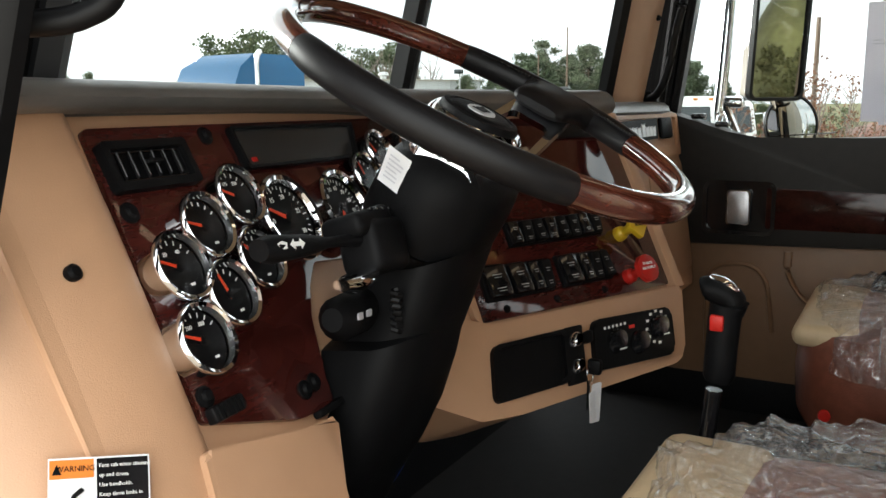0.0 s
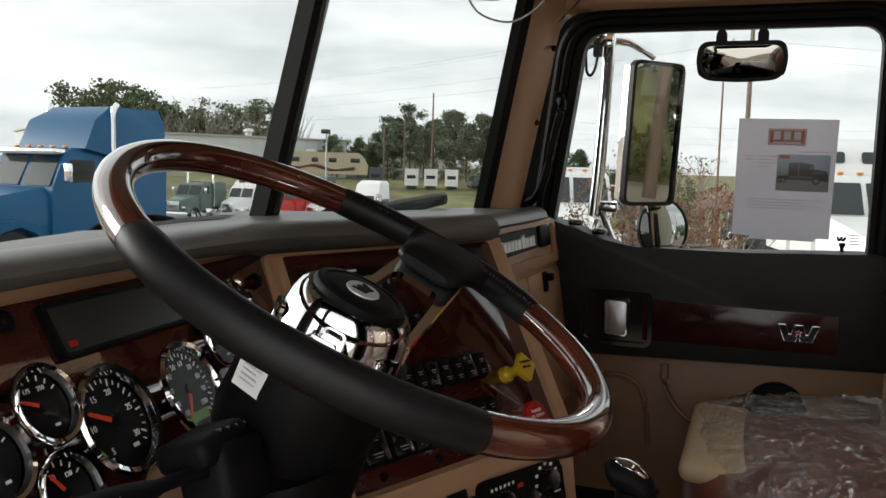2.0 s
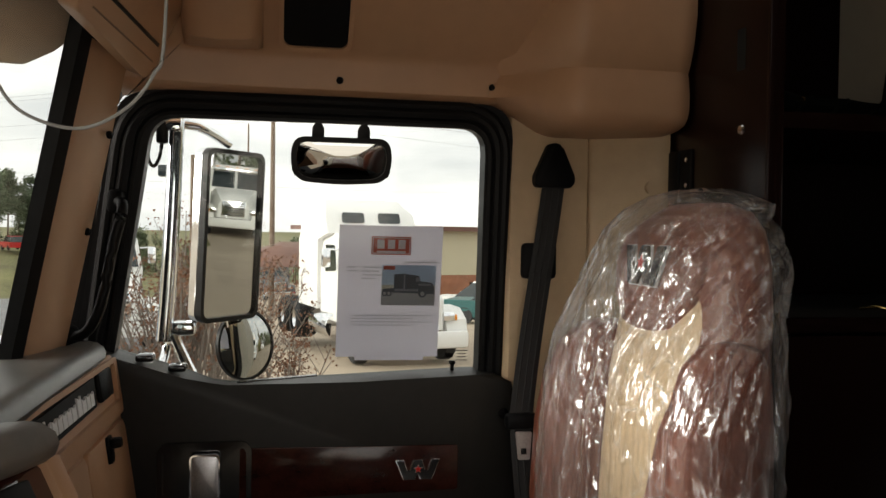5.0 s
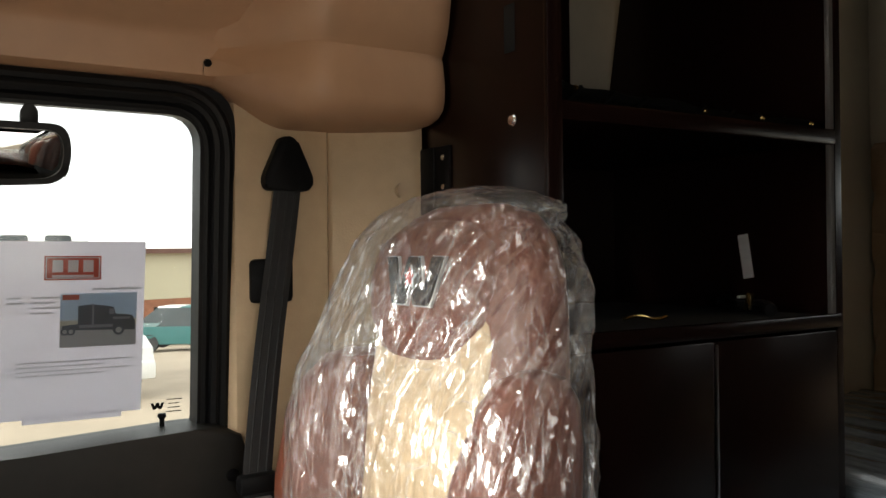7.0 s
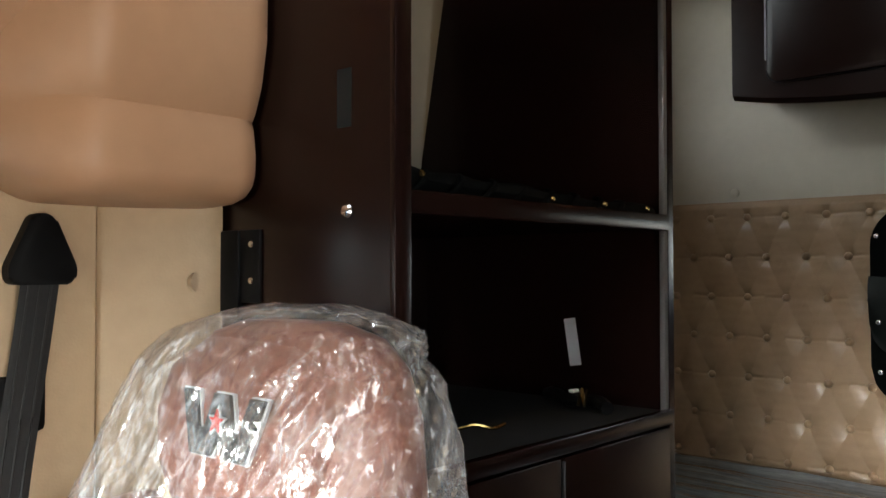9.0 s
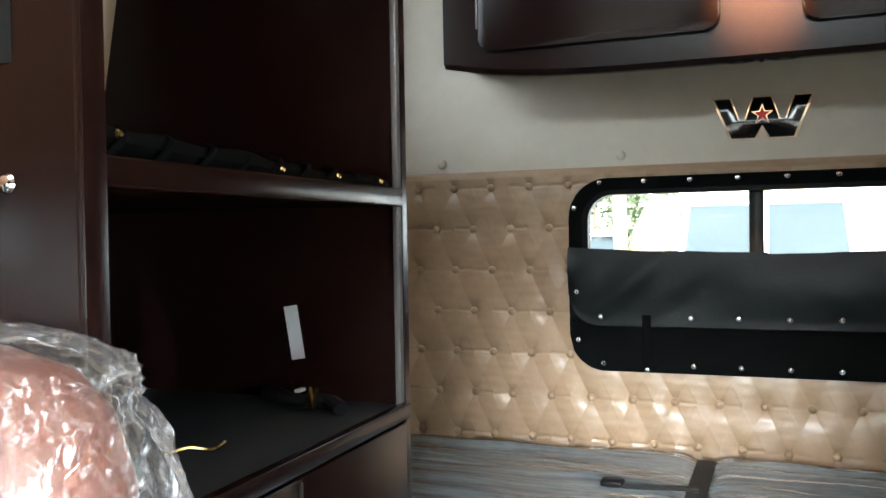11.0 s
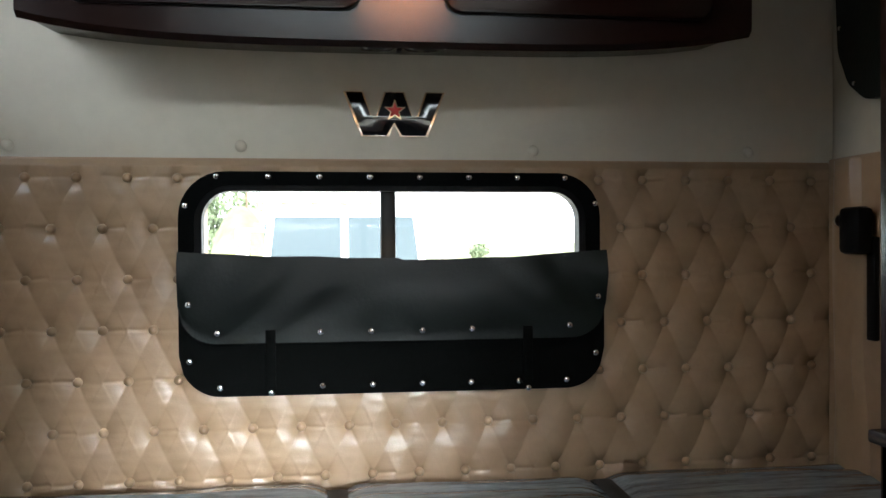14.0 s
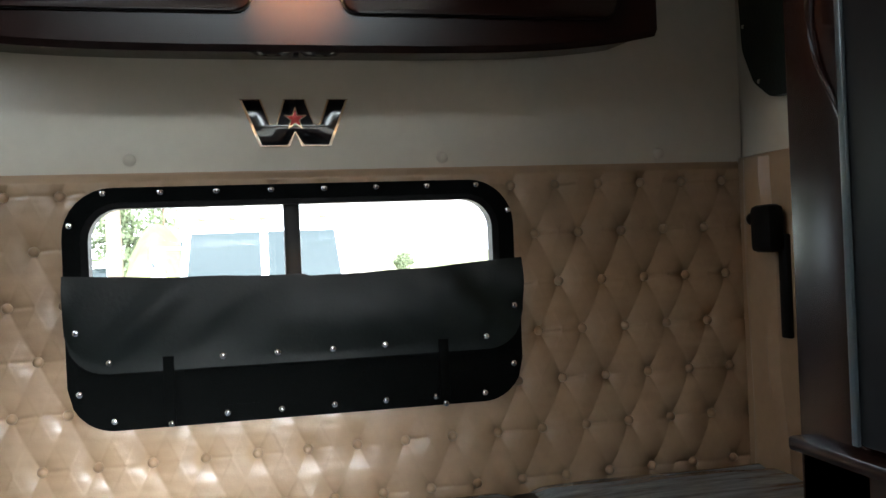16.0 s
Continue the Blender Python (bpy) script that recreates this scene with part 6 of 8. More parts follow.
part("tongue_guide", box(bm_new(), (0.862, -0.318, 0.672), (0.030, 0.066, 0.030), 0.008, Matrix.Identity(4)), M_BLACK, belt)
bm = bm_new()
TM = basis((0.846, -0.318, 0.628), (0, -1, 0), (0.1, 0, 1), (-1, 0, 0))
frame_ring(bm, rounded([(-0.012, -0.028), (0.012, -0.028), (0.017, 0.026), (-0.017, 0.026)], 0.004), rounded([(-0.006, -0.018), (0.006, -0.018), (0.006, -0.006), (-0.006, -0.006)], 0.001), 0.0, 0.003, TM)
part("tongue", bm, M_BRUSHED, belt, "bare metal belt tongue")

# ---- sleeper: right-hand cabinet ----
cab = thing("sleeper_cabinet", "tall dark cherry sleeper cabinet with open shelves", "cabinet")
part("front_panel", box(bm_new(), (0.701, -0.637, 0.98), (0.365, 0.020, 1.96), 0.003), M_CABWOOD, cab)
part("front_edge", box(bm_new(), (0.522, -0.640, 0.98), (0.010, 0.028, 1.96), 0.003), M_CABWOOD, cab)
bm = bm_new()
prism(bm, [(0.545, 0.0), (1.17, 0.0), (1.17, 1.24), (1.158, 1.40), (1.045, 2.0), (0.545, 2.0)], -0.010, 0.010, basis((0, -1.350, 0), (1, 0, 0), (0, 0, 1)), 0.002)
part("rear_panel", bm, M_CABWOOD, cab)
part("rear_edge_trim", box(bm_new(), (0.553, -1.340, 1.45), (0.012, 0.022, 1.10), 0.004), material("grey_edge_trim", (0.13, 0.125, 0.12), 0.30), cab, "grey metal edge trim")
part("back_panel", box(bm_new(), (1.148, -0.99, 0.62), (0.014, 0.70, 1.24)), M_CABWOOD, cab)
part("upper_back_panel", box(bm_new(), (1.150, -0.925, 1.62), (0.012, 0.56, 0.76)), M_CABWOOD, cab)
part("shelf", box(bm_new(), (0.85, -0.993, 1.236), (0.60, 0.688, 0.020), 0.002), M_CABWOOD, cab)
part("shelf_lip", box(bm_new(), (0.547, -0.993, 1.238), (0.012, 0.688, 0.030), 0.004), M_CABWOOD, cab)
part("counter", box(bm_new(), (0.85, -0.993, 0.893), (0.60, 0.700, 0.018), 0.003), M_CARPET, cab, "dark counter mat")
part("counter_edge", box(bm_new(), (0.545, -0.993, 0.893), (0.016, 0.705, 0.026), 0.004), M_CABWOOD, cab)
for y0, y1 in ((-0.655, -0.995), (-1.003, -1.335)):
    d = part("cupboard_door", box(bm_new(), (0.550, (y0 + y1) / 2, 0.46), (0.018, abs(y1 - y0), 0.83), 0.003), M_CABWOOD, cab)
part("door_edge_strip", box(bm_new(), (0.5405, -0.999, 0.50), (0.004, 0.004, 0.74)), M_BRUSHED, cab, "metal strip between the doors")
part("panel_screw", lathe(bm_new(), [(0, 0.004), (0.007, 0.003), (0.009, 0)], 18, basis((0.601, -0.626, 1.226), (1, 0, 0), (0, 0, 1), (0, 1, 0))), M_CHROME, cab, "bright screw")
part("tape_strip", box(bm_new(), (0.606, -0.6262, 1.365), (0.026, 0.0012, 0.072), 0, Matrix.Identity(4)), M_GREYTAPE, cab, "strip of grey tape")
part("hinge", box(bm_new(), (0.80, -0.626, 1.16), (0.05, 0.006, 0.10), 0.002), M_BLACK, cab, "black hinge")
for z in (1.19, 1.14):
    part("hinge_screw", lathe(bm_new(), [(0, 0.002), (0.004, 0.0015), (0.005, 0)], 10, basis((0.795, -0.623, z), (1, 0, 0), (0, 0, 1), (0, 1, 0))), M_CHROME, cab)
net = thing("cargo_net", "rolled dark cargo net with brass hooks on the shelf", "net")
bm = bm_new()
tube(bm, smooth_path([(0.585, -0.67, 1.275), (0.60, -0.80, 1.268), (0.585, -0.95, 1.262), (0.60, -1.12, 1.256), (0.58, -1.32, 1.254)], 8), [0.024 + 0.003 * math.sin(i * 0.9) for i in range(33)], 10, flat=0.75)
for k in range(9):
    y = -0.70 - 0.07 * k
    tube(bm, smooth_path([(0.562, y, 1.252), (0.566, y - 0.03, 1.275 - 0.001 * k), (0.60, y - 0.06, 1.288 - 0.002 * k)], 5), 0.004, 6)
part("net_roll", bm, M_WOOLBLACK, net)
for y, z in ((-0.715, 1.276), (-1.00, 1.262), (-1.15, 1.262), (-1.29, 1.262)):
    part("hook", lathe(bm_new(), [(0, 0.004), (0.003, 0.0035), (0.005, 0.0)], 12, basis((0.560, y, z), (0, 1, 0), (0, 0, 1), (-1, 0, 0))), M_BRASS, net, "brass hook")
slip = thing("paper_slip", "small white paper slip on the cabinet side", "label")
part("paper", box(bm_new(), (0.750, -1.3393, 1.014), (0.026, 0.0010, 0.092), 0, Matrix.Translation((0.750, 0, 1.014)) @ Matrix.Rotation(radians(9), 4, "Y") @ Matrix.Translation((-0.750, 0, -1.014))), M_PAPER, slip)
wires = thing("loose_wiring", "loose black harness with brass and white connectors on the counter", "wiring")
bm = bm_new()
tube(bm, smooth_path([(0.78, -1.30, 0.915), (0.74, -1.26, 0.925), (0.69, -1.24, 0.918), (0.64, -1.25, 0.92), (0.60, -1.22, 0.915)], 6), 0.012, 8)
part("harness", bm, M_RUBBER, wires)
bm = bm_new()
tube(bm, [(0.668, -1.232, 0.912), (0.655, -1.225, 0.942), (0.648, -1.222, 0.915), (0.640, -1.22, 0.945)], 0.0035, 6)
part("brass_connector", bm, M_BRASS, wires)
bm = bm_new()
tube(bm, smooth_path([(0.70, -0.94, 0.906), (0.68, -0.96, 0.912), (0.66, -0.98, 0.907), (0.66, -1.01, 0.910)], 5), 0.003, 6)
part("brass_wire", bm, M_BRASS, wires)
part("white_connector", box(bm_new(), (0.685, -1.245, 0.935), (0.010, 0.022, 0.006), 0.002), M_WHITE, wires)

# ---- sleeper: left-hand closet ----
clo = thing("sleeper_closet", "dark cherry sleeper closet with a dark door", "closet")
part("side_panel", box(bm_new(), (-0.87, -1.33, 1.0), (0.64, 0.125, 2.0), 0.004), M_CABWOOD, clo)
part("lower_body", box(bm_new(), (-0.86, -1.02, 0.45), (0.62, 0.74, 0.905), 0.004), M_CABWOOD, clo)
part("upper_body", box(bm_new(), (-0.88, -0.97, 1.46), (0.60, 0.60, 1.10), 0.004), M_CABWOOD, clo)
part("closet_door", box(bm_new(), (-0.548, -0.975, 1.46), (0.022, 0.59, 1.07), 0.006), material("dark_grey_door", (0.0045, 0.006, 0.008), 0.45, scale=20, amount=0.2, spec=0.15), clo, "dark grey closet door")
part("door_edge_band", box(bm_new(), (-0.536, -1.272, 1.46), (0.006, 0.010, 1.07), 0.002), material("slate_edge_band", (0.06, 0.08, 0.09), 0.3), clo, "slate edge band")
part("counter_lip", box(bm_new(), (-0.545, -1.02, 0.905), (0.030, 0.74, 0.018), 0.005), M_CABWOOD, clo)
bm = bm_new()
tube(bm, smooth_path([(-0.548, -1.322, 1.47), (-0.532, -1.316, 1.42), (-0.528, -1.300, 1.36), (-0.534, -1.284, 1.31), (-0.545, -1.276, 1.27)], 6), 0.006, 10, flat=0.7)
part("pull_handle", bm, M_CABWOOD, clo, "curved wooden pull")

# ---- sleeper: rear wall upholstery ----
quilt = thing("wall_upholstery", "tan vinyl wall upholstery tufted in diamonds with buttons", "upholstery", "", "structure")
PX_, PZ_, X0, Z0 = 0.1155, 0.242, 0.0577, 1.313


def puff(x, z):
    """Height of the padding: thin creases from button to button, a dimple at each, short folds along the rows."""
    a = (x - X0) / PX_ + (z - Z0) / PZ_
    b = (x - X0) / PX_ - (z - Z0) / PZ_
    a0, b0 = a - round(a), b - round(b)
    dx, dz = (a0 + b0) / 2 * PX_, (a0 - b0) / 2 * PZ_
    rho = math.hypot(dx, dz)
    key = math.sin(round(a) * 12.9 + round(b) * 78.2) * 43.7
    bow = 0.0016 * noise.noise(Vector((x * 14, 2.2, z * 14)))
    da, db = abs(a0 / 9.58 + bow), abs(b0 / 9.58 - bow)
    soft = math.exp(-(rho / 0.036) ** 2)
    crease = (0.0003 + 0.0034 * soft) * (math.exp(-da / 0.0030) + math.exp(-db / 0.0030))
    pillow = 0.0020 * (2 - math.exp(-(da / 0.016) ** 2) - math.exp(-(db / 0.016) ** 2)) * 0.5
    dimple = 0.0140 * math.exp(-(rho / 0.022) ** 1.3)
    side = math.sin(key * 5 + (2.1 if dx > 0 else 0.0))
    fz = dz - 0.10 * abs(dx) * side - 0.002 * noise.noise(Vector((x * 30, 5, z * 5)))
    fold = 0.0048 * max(0.0, 0.5 + 0.5 * side) * math.exp(-(fz / 0.0045) ** 2) * min(1.0, abs(dx) / 0.012) * math.exp(-(dx / 0.056) ** 2)
    fold += 0.0016 * max(0.0, side) * math.exp(-((fz + 0.012) / 0.004) ** 2) * min(1.0, abs(dx) / 0.012) * math.exp(-(dx / 0.034) ** 2)
    loose = 0.0030 * noise.noise(Vector((x * 9, 0.3, z * 9))) + 0.0009 * noise.noise(Vector((x * 20, 4.3, z * 60)))
    return 0.018 + pillow - crease - dimple - fold + loose


def in_window(x, z, g=0.0):
    dx, dz = abs(x) - (0.50 - 0.09 + g), abs(z - 1.062) - (0.255 - 0.09 + g)
    return math.hypot(max(dx, 0), max(dz, 0)) < 0.09 and max(dx, dz) < 0.09


NX, NZ = 800, 294
XL, XR, ZB, ZT = -1.15, 1.15, 0.52, 1.362
grid, qv, qf = {}, [], []
for i in range(NX + 1):
    x = XL + (XR - XL) * i / NX
    for j in range(NZ + 1):
        z = ZB + (ZT - ZB) * j / NZ
        if not in_window(x, z, -0.03):
            grid[i, j] = len(qv)
            qv.append((x, -2.475 + puff(x, z) * max(0.15, min(1.0, (ZT - z) / 0.02)), z))
for i in range(NX):
    for j in range(NZ):
        q = [grid.get(k) for k in ((i, j), (i + 1, j), (i + 1, j + 1), (i, j + 1))]
        if None not in q:
            qf.append(q[::-1])
me = bpy.data.meshes.new("tufted_sheet")
me.from_pydata(qv, [], qf)
me.materials.append(M_QUILT)
me.polygons.foreach_set("use_smooth", [True] * len(me.polygons))
tuft = new("tufted_sheet", me)
tuft.parent = quilt
tuft["label"] = "tan tufted vinyl"
but = None
for r in range(-1, 7):
    z = Z0 - r * PZ_ / 2
    for k in range(-11, 12):
        x = X0 + (k + (0.5 if r % 2 else 0)) * PX_
        if XL + 0.01 < x < XR - 0.01 and ZB < z < ZT - 0.01 and not in_window(x, z, 0.012):
            m = Matrix.Translation((x, -2.468, z)) @ Matrix.Rotation(radians(-90), 4, "X")
            if but is None:
                but = part("tuft_button", lathe(bm_new(), [(0, 0.0125), (0.005, 0.0118), (0.009, 0.009), (0.0115, 0.004), (0.0118, 0.0)], 14), M_QUILT, quilt, "", True, m)
            else:
                share("tuft_button", but, quilt, m)
# plain vinyl above, slightly dished, with buttons
bm = bm_new()
gx, gz = 90, 30
rows = []
for j in range(gz + 1):
    z = 1.356 + (2.24 - 1.356) * j / gz
    rows.append([(-1.16 + 2.32 * i / gx, -2.474 + 0.006 * min(1, (z - 1.356) / 0.02) + 0.0015 * noise.noise(Vector((i * 0.3, j * 0.3, 2))), z) for i in range(gx + 1)])
loft(bm, rows, False)
structure("wall_upper_vinyl", bm, M_CREAM, "plain cream vinyl above the tufted upholstery", "wall")
wb = None
wbt = thing("wall_button", "cream covered button in the upper wall vinyl", "button", "wall buttons")
for i, (x, z) in enumerate(((0.904, 1.389), (0.371, 1.391), (-0.350, 1.386), (-0.922, 1.387))):
    o = wbt if i == 0 else thing("wall_button", "cream covered button in the upper wall vinyl", "button", "wall buttons")
    m = Matrix.Translation((x, -2.468, z)) @ Matrix.Rotation(radians(-90), 4, "X")
    if wb is None:
        wb = part("button_cap", lathe(bm_new(), [(0, 0.010), (0.008, 0.009), (0.013, 0.005), (0.0145, 0)], 18), M_CREAM, o, "", True, m)
    else:
        share("button_cap", wb, o, m)
emb_wall = thing("wall_emblem", "large chrome emblem with a red star on the wall", "emblem")
emblem("emblem", emb_wall, basis((0, -2.466, 1.472), (-1, 0, 0), (0, 0, 1), (0, 1, 0)), 0.245, domed=True)

# rear window and its snapped blackout cover
rw = thing("window_rear", "rear sleeper window with rounded corners and a centre bar", "window", "", "structure")
RW = basis((0, -2.455, 0), (-1, 0, 0), (0, 0, 1), (0, 1, 0))
bm = bm_new()
frame_ring(bm, rrect(1.018, 0.523, 0.105, 0, 1.062, 8), rrect(0.922, 0.438, 0.070, 0, 1.062, 8), -0.03, 0.012, RW)
part("frame", bm, M_BLACK, rw, "black window frame")
part("centre_bar", box(bm_new(), (-0.017, 1.062, -0.014), (0.038, 0.46, 0.026), 0.005, RW), M_RUBBER, rw)
bm = bm_new()
bm.faces.new([bm.verts.new(RW @ Vector((x, y, -0.022))) for x, y in rrect(0.93, 0.46, 0.07, 0, 1.062, 8)])
g = part("pane", bm, M_GLASS, rw, "", False)
g.visible_shadow = False
cov = thing("blackout_cover", "black vinyl window cover half folded down and snapped at the edges", "window cover")
bm = bm_new()
frame_ring(bm, rrect(1.030, 0.532, 0.11, 0, 1.062, 8), rrect(0.955, 0.465, 0.085, 0, 1.062, 8), 0.010, 0.014, RW)
part("cover_hem", bm, M_WOOLBLACK, cov)


def cloth(name, x0, x1, ztop, zbot, rr, y0, amp, mat, seed, sag=0.0, label=""):
    bm = bm_new()
    n, m_ = 96, 28
    rows = []
    for j in range(m_ + 1):
        t = j / m_
        row = []
        for i in range(n + 1):
            s = i / n
            x = x0 + (x1 - x0) * s
            zb = zbot
            e = min(x - x0, x1 - x)
            if e < rr:
                zb = zbot + rr - math.sqrt(max(0, rr * rr - (rr - e) ** 2))
            zt = ztop - sag * (4 * s * (1 - s)) ** 1.2 * (1.0 if s < 0.5 else 0.75) + 0.004 * noise.noise(Vector((x * 8, seed, 0)))
            z = zt + (zb - zt) * t
            f = noise.noise(Vector((x * 3.2 + seed, z * 2.2, 0.2))) + 0.9 * noise.noise(Vector((x * 9 + math.copysign(z * 9, x), z * 3, seed))) * min(1.0, abs(x) / 0.3)
            row.append((x, y0 + amp * (0.5 + f) * (0.35 + math.sin(math.pi * min(1, t * 1.1)) * 0.8), z))
        rows.append(row)
    loft(bm, rows, False)
    return part(name, bm, mat, cov, label)


cloth("lower_panel", -0.525, 0.515, 1.02, 0.790, 0.10, -2.441, 0.002, M_WOOLBLACK, 5.0, 0.0, "matt black lower panel")
cloth("folded_panel", -0.527, 0.515, 1.136, 0.918, 0.09, -2.430, 0.019, M_CLOTHBLACK, 2.0, 0.022, "grey-black folded vinyl panel")
for x in (0.300, -0.325):
    part("strap", box(bm_new(), (x, -2.425, 0.872), (0.024, 0.004, 0.155), 0.001), M_WOOLBLACK, cov, "short black strap")
snaps = [(0.426 - 0.1214 * i, 1.316, -2.440) for i in range(8)] + [(0.419 - 0.1206 * i, 0.812, -2.436) for i in range(8)]
snaps += [(0.422, 0.944, -2.414), (0.182, 0.944, -2.412), (0.062, 0.944, -2.412), (-0.062, 0.944, -2.412), (-0.183, 0.946, -2.412), (-0.428, 0.950, -2.414)]
snaps += [(0.498, 1.246, -2.440), (-0.502, 1.252, -2.440), (0.489, 1.012, -2.418), (-0.502, 1.020, -2.418), (0.489, 0.876, -2.434), (-0.500, 0.878, -2.434), (0.298, 0.800, -2.422), (-0.325, 0.796, -2.422)]
sn = None
for x, z, y in snaps:
    m = Matrix.Translation((x, y, z)) @ Matrix.Rotation(radians(-90), 4, "X")
    if sn is None:
        sn = part("snap", lathe(bm_new(), [(0, 0.004), (0.004, 0.0038), (0.0068, 0.002), (0.0075, -0.001)], 14), M_CHROME, cov, "chrome snap", True, m)
    else:
        share("snap", sn, cov, m)

# side wall next to the bunk
sv = thing("side_window_cover", "black snapped vinyl cover over the sleeper side window", "window cover")
VW = basis((-1.160, 0, 0), (0, 1, 0), (0, 0, 1))
bm = bm_new()
prism(bm, rounded([(-2.43, 1.90), (-2.415, 1.64), (-2.37, 1.55), (-2.30, 1.50), (-2.05, 1.49), (-2.05, 1.90)], 0.02), 0.0, 0.02, VW, 0.004)
part("cover", bm, M_CLOTHBLACK, sv)
for y, z in ((-2.405, 1.70), (-2.345, 1.548), (-2.20, 1.515)):
    part("snap", lathe(bm_new(), [(0, 0.003), (0.005, 0.002), (0.006, 0)], 12, basis((-1.139, y, z), (0, 1, 0), (0, 0, 1))), M_CHROME, sv)
bm = bm_new()
box(bm, (-1.155, -1.95, 0.94), (0.03, 1.02, 0.86), 0.008)
structure("wall_side_lower", bm, M_QUILT, "tan vinyl lower side wall beside the bunk", "wall")
bm = bm_new()
rows = []
for k in range(29):
    z = 0.52 + 0.03 * k
    w1, w2 = 0.006 * math.sin(z * 9 + 1), 0.007 * math.sin(z * 13)
    low = 0.030 * max(0.0, 1 - (z - 0.52) / 0.5)
    rows.append([(-1.168, -2.462, z), (-1.150, -2.446 + w1 * 0.4, z), (-1.134, -2.425 + w1, z), (-1.126, -2.395 + w2, z), (-1.130, -2.362 + w1 + low, z), (-1.128 - w2 * 0.5, -2.335 + w2 + low, z), (-1.139, -2.312 + w2 + low, z), (-1.145, -2.305 + low, z), (-1.168, -2.300 + low, z)])
loft(bm, rows)
tagged(part("corner_trim", bm, M_QUILT), "tan gathered corner trim of the upholstery", "trim", "", "structure")
rl = thing("reading_lamp", "small black reading lamp on the sleeper side wall", "lamp")
part("housing", box(bm_new(), (-1.108, -2.290, 1.180), (0.045, 0.085, 0.115), 0.014), M_BLACK, rl)
part("lens", lathe(bm_new(), [(0, 0.010), (0.012, 0.008), (0.016, 0.0)], 18, basis((-1.100, -2.338, 1.205), (0, 0, 1), (1, 0, 0), (0.45, -1, 0))), M_BRUSHED, rl)
part("channel", box(bm_new(), (-1.134, -2.262, 1.04), (0.014, 0.035, 0.25), 0.004), M_BLACK, rl)

# bunk
bunk = thing("bunk", "bunk mattress in wrinkled clear plastic with black straps", "bed")
part("base", box(bm_new(), (0, -1.92, 0.20), (2.26, 0.98, 0.40), 0.01), M_CABWOOD, bunk, "dark bunk base")
M_MATTRESS = material("plastic_wrapped_mattress", (0.15, 0.175, 0.20), 0.14, scale=6, amount=0.5, bump=1.0, bump_scale=9, stretch=(0.6, 9.0, 9.0))
bm = bm_new()
n, m_ = 120, 60
rows = []
for j in range(m_ + 1):
    t = j / m_
    y = -1.44 - 1.01 * t
    row = []
    for i in range(n + 1):
        x = -1.13 + 2.26 * i / n
        e = min(1.0, min(t, 1 - t) / 0.05)
        z = 0.555 + 0.030 * math.sqrt(e) + 0.012 * noise.noise(Vector((x * 1.6, y * 16, 1))) + 0.006 * noise.noise(Vector((x * 5, y * 40, 5)))
        for sx in (0.145, -0.49):
            z -= 0.020 * math.exp(-((x - sx) / 0.04) ** 2)
        row.append((x, y, z))
    rows.append(row)
rows = [[(p[0], p[1] + 0.004, 0.40) for p in rows[0]]] + rows + [[(p[0], p[1], 0.40) for p in rows[-1]]]
loft(bm, rows, False)
part("mattress", bm, M_MATTRESS, bunk, "grey mattress in clear plastic")
for sx in (0.145, -0.49):
    bm = bm_new()
    tube(bm, [(sx + 0.002 * math.sin(k), -1.43 - 1.02 * k / 12, 0.578 + (0.0 if 0 < k < 12 else -0.03)) for k in range(13)], 0.024, 8, flat=0.10)
    part("strap", bm, M_BELT, bunk, "black strap")
bk = thing("strap_buckle", "black plastic strap buckle lying on the bunk", "buckle")
bm = bm_new()
tube(bm, smooth_path([(0.17, -2.19, 0.600), (0.23, -2.17, 0.604), (0.30, -2.15, 0.606), (0.36, -2.16, 0.602)], 5), 0.014, 8, flat=0.35)
part("webbing_end", bm, M_BELT, bk)
part("buckle_body", box(bm_new(), (0.35, -2.16, 0.608), (0.05, 0.04, 0.014), 0.005), M_BLACK, bk)
bk.matrix_basis = Matrix.Translation((-0.030, 0.190, 0.010))

# overhead cabinet over the bunk
oc = thing("overhead_cabinet", "dark cherry overhead cabinet with two framed doors above the bunk", "cabinet")
bm = bm_new()
rows = []
for k in range(25):
    s = -1 + 2 * k / 24
    x = 0.788 * s
    dz = -0.044 * (1 - s ** 4)
    rows.append([(x, -2.463, 1.650 + dz * 0.7), (x, -2.215, 1.630 + dz), (x, -2.200, 1.618 + dz), (x, -2.186, 1.630 + dz), (x, -2.180, 2.20), (x, -2.463, 2.20)])
loft(bm, rows)
part("body", bm, M_CABWOOD, oc)
OM = basis((0, -2.183, 0), (-1, 0, 0), (0, 0, 1), (0, 1, 0))
for sx in (1, -1):
    bm = bm_new()
    prism(bm, rrect(0.598, 0.53, 0.034, sx * 0.390, 1.915), -0.002, 0.012, OM, 0.005)
    d = part("door", bm, M_CABWOOD, oc)
    bm = bm_new()
    frame_ring(bm, rrect(0.604, 0.536, 0.036, sx * 0.390, 1.915), rrect(0.592, 0.524, 0.032, sx * 0.390, 1.915), 0.001, 0.004, OM)
    part("door_gap", bm, M_DIAL, d)
part("side_edge", box(bm_new(), (0.690, -2.172, 1.93), (0.004, 0.006, 0.44)), M_BRUSHED, oc)
ul = thing("under_cabinet_light", "slim twin light fixture under the overhead cabinet", "lamp")
for sx in (-0.052, 0.052):
    part("lamp_lens", lathe(bm_new(), [(0, -0.010), (0.030, -0.008), (0.042, 0.0)], 22, Matrix.Translation((sx, -2.30, 1.598)) @ Matrix.Diagonal((1.1, 0.6, 1, 1))), M_GLOSSBLACK, ul)
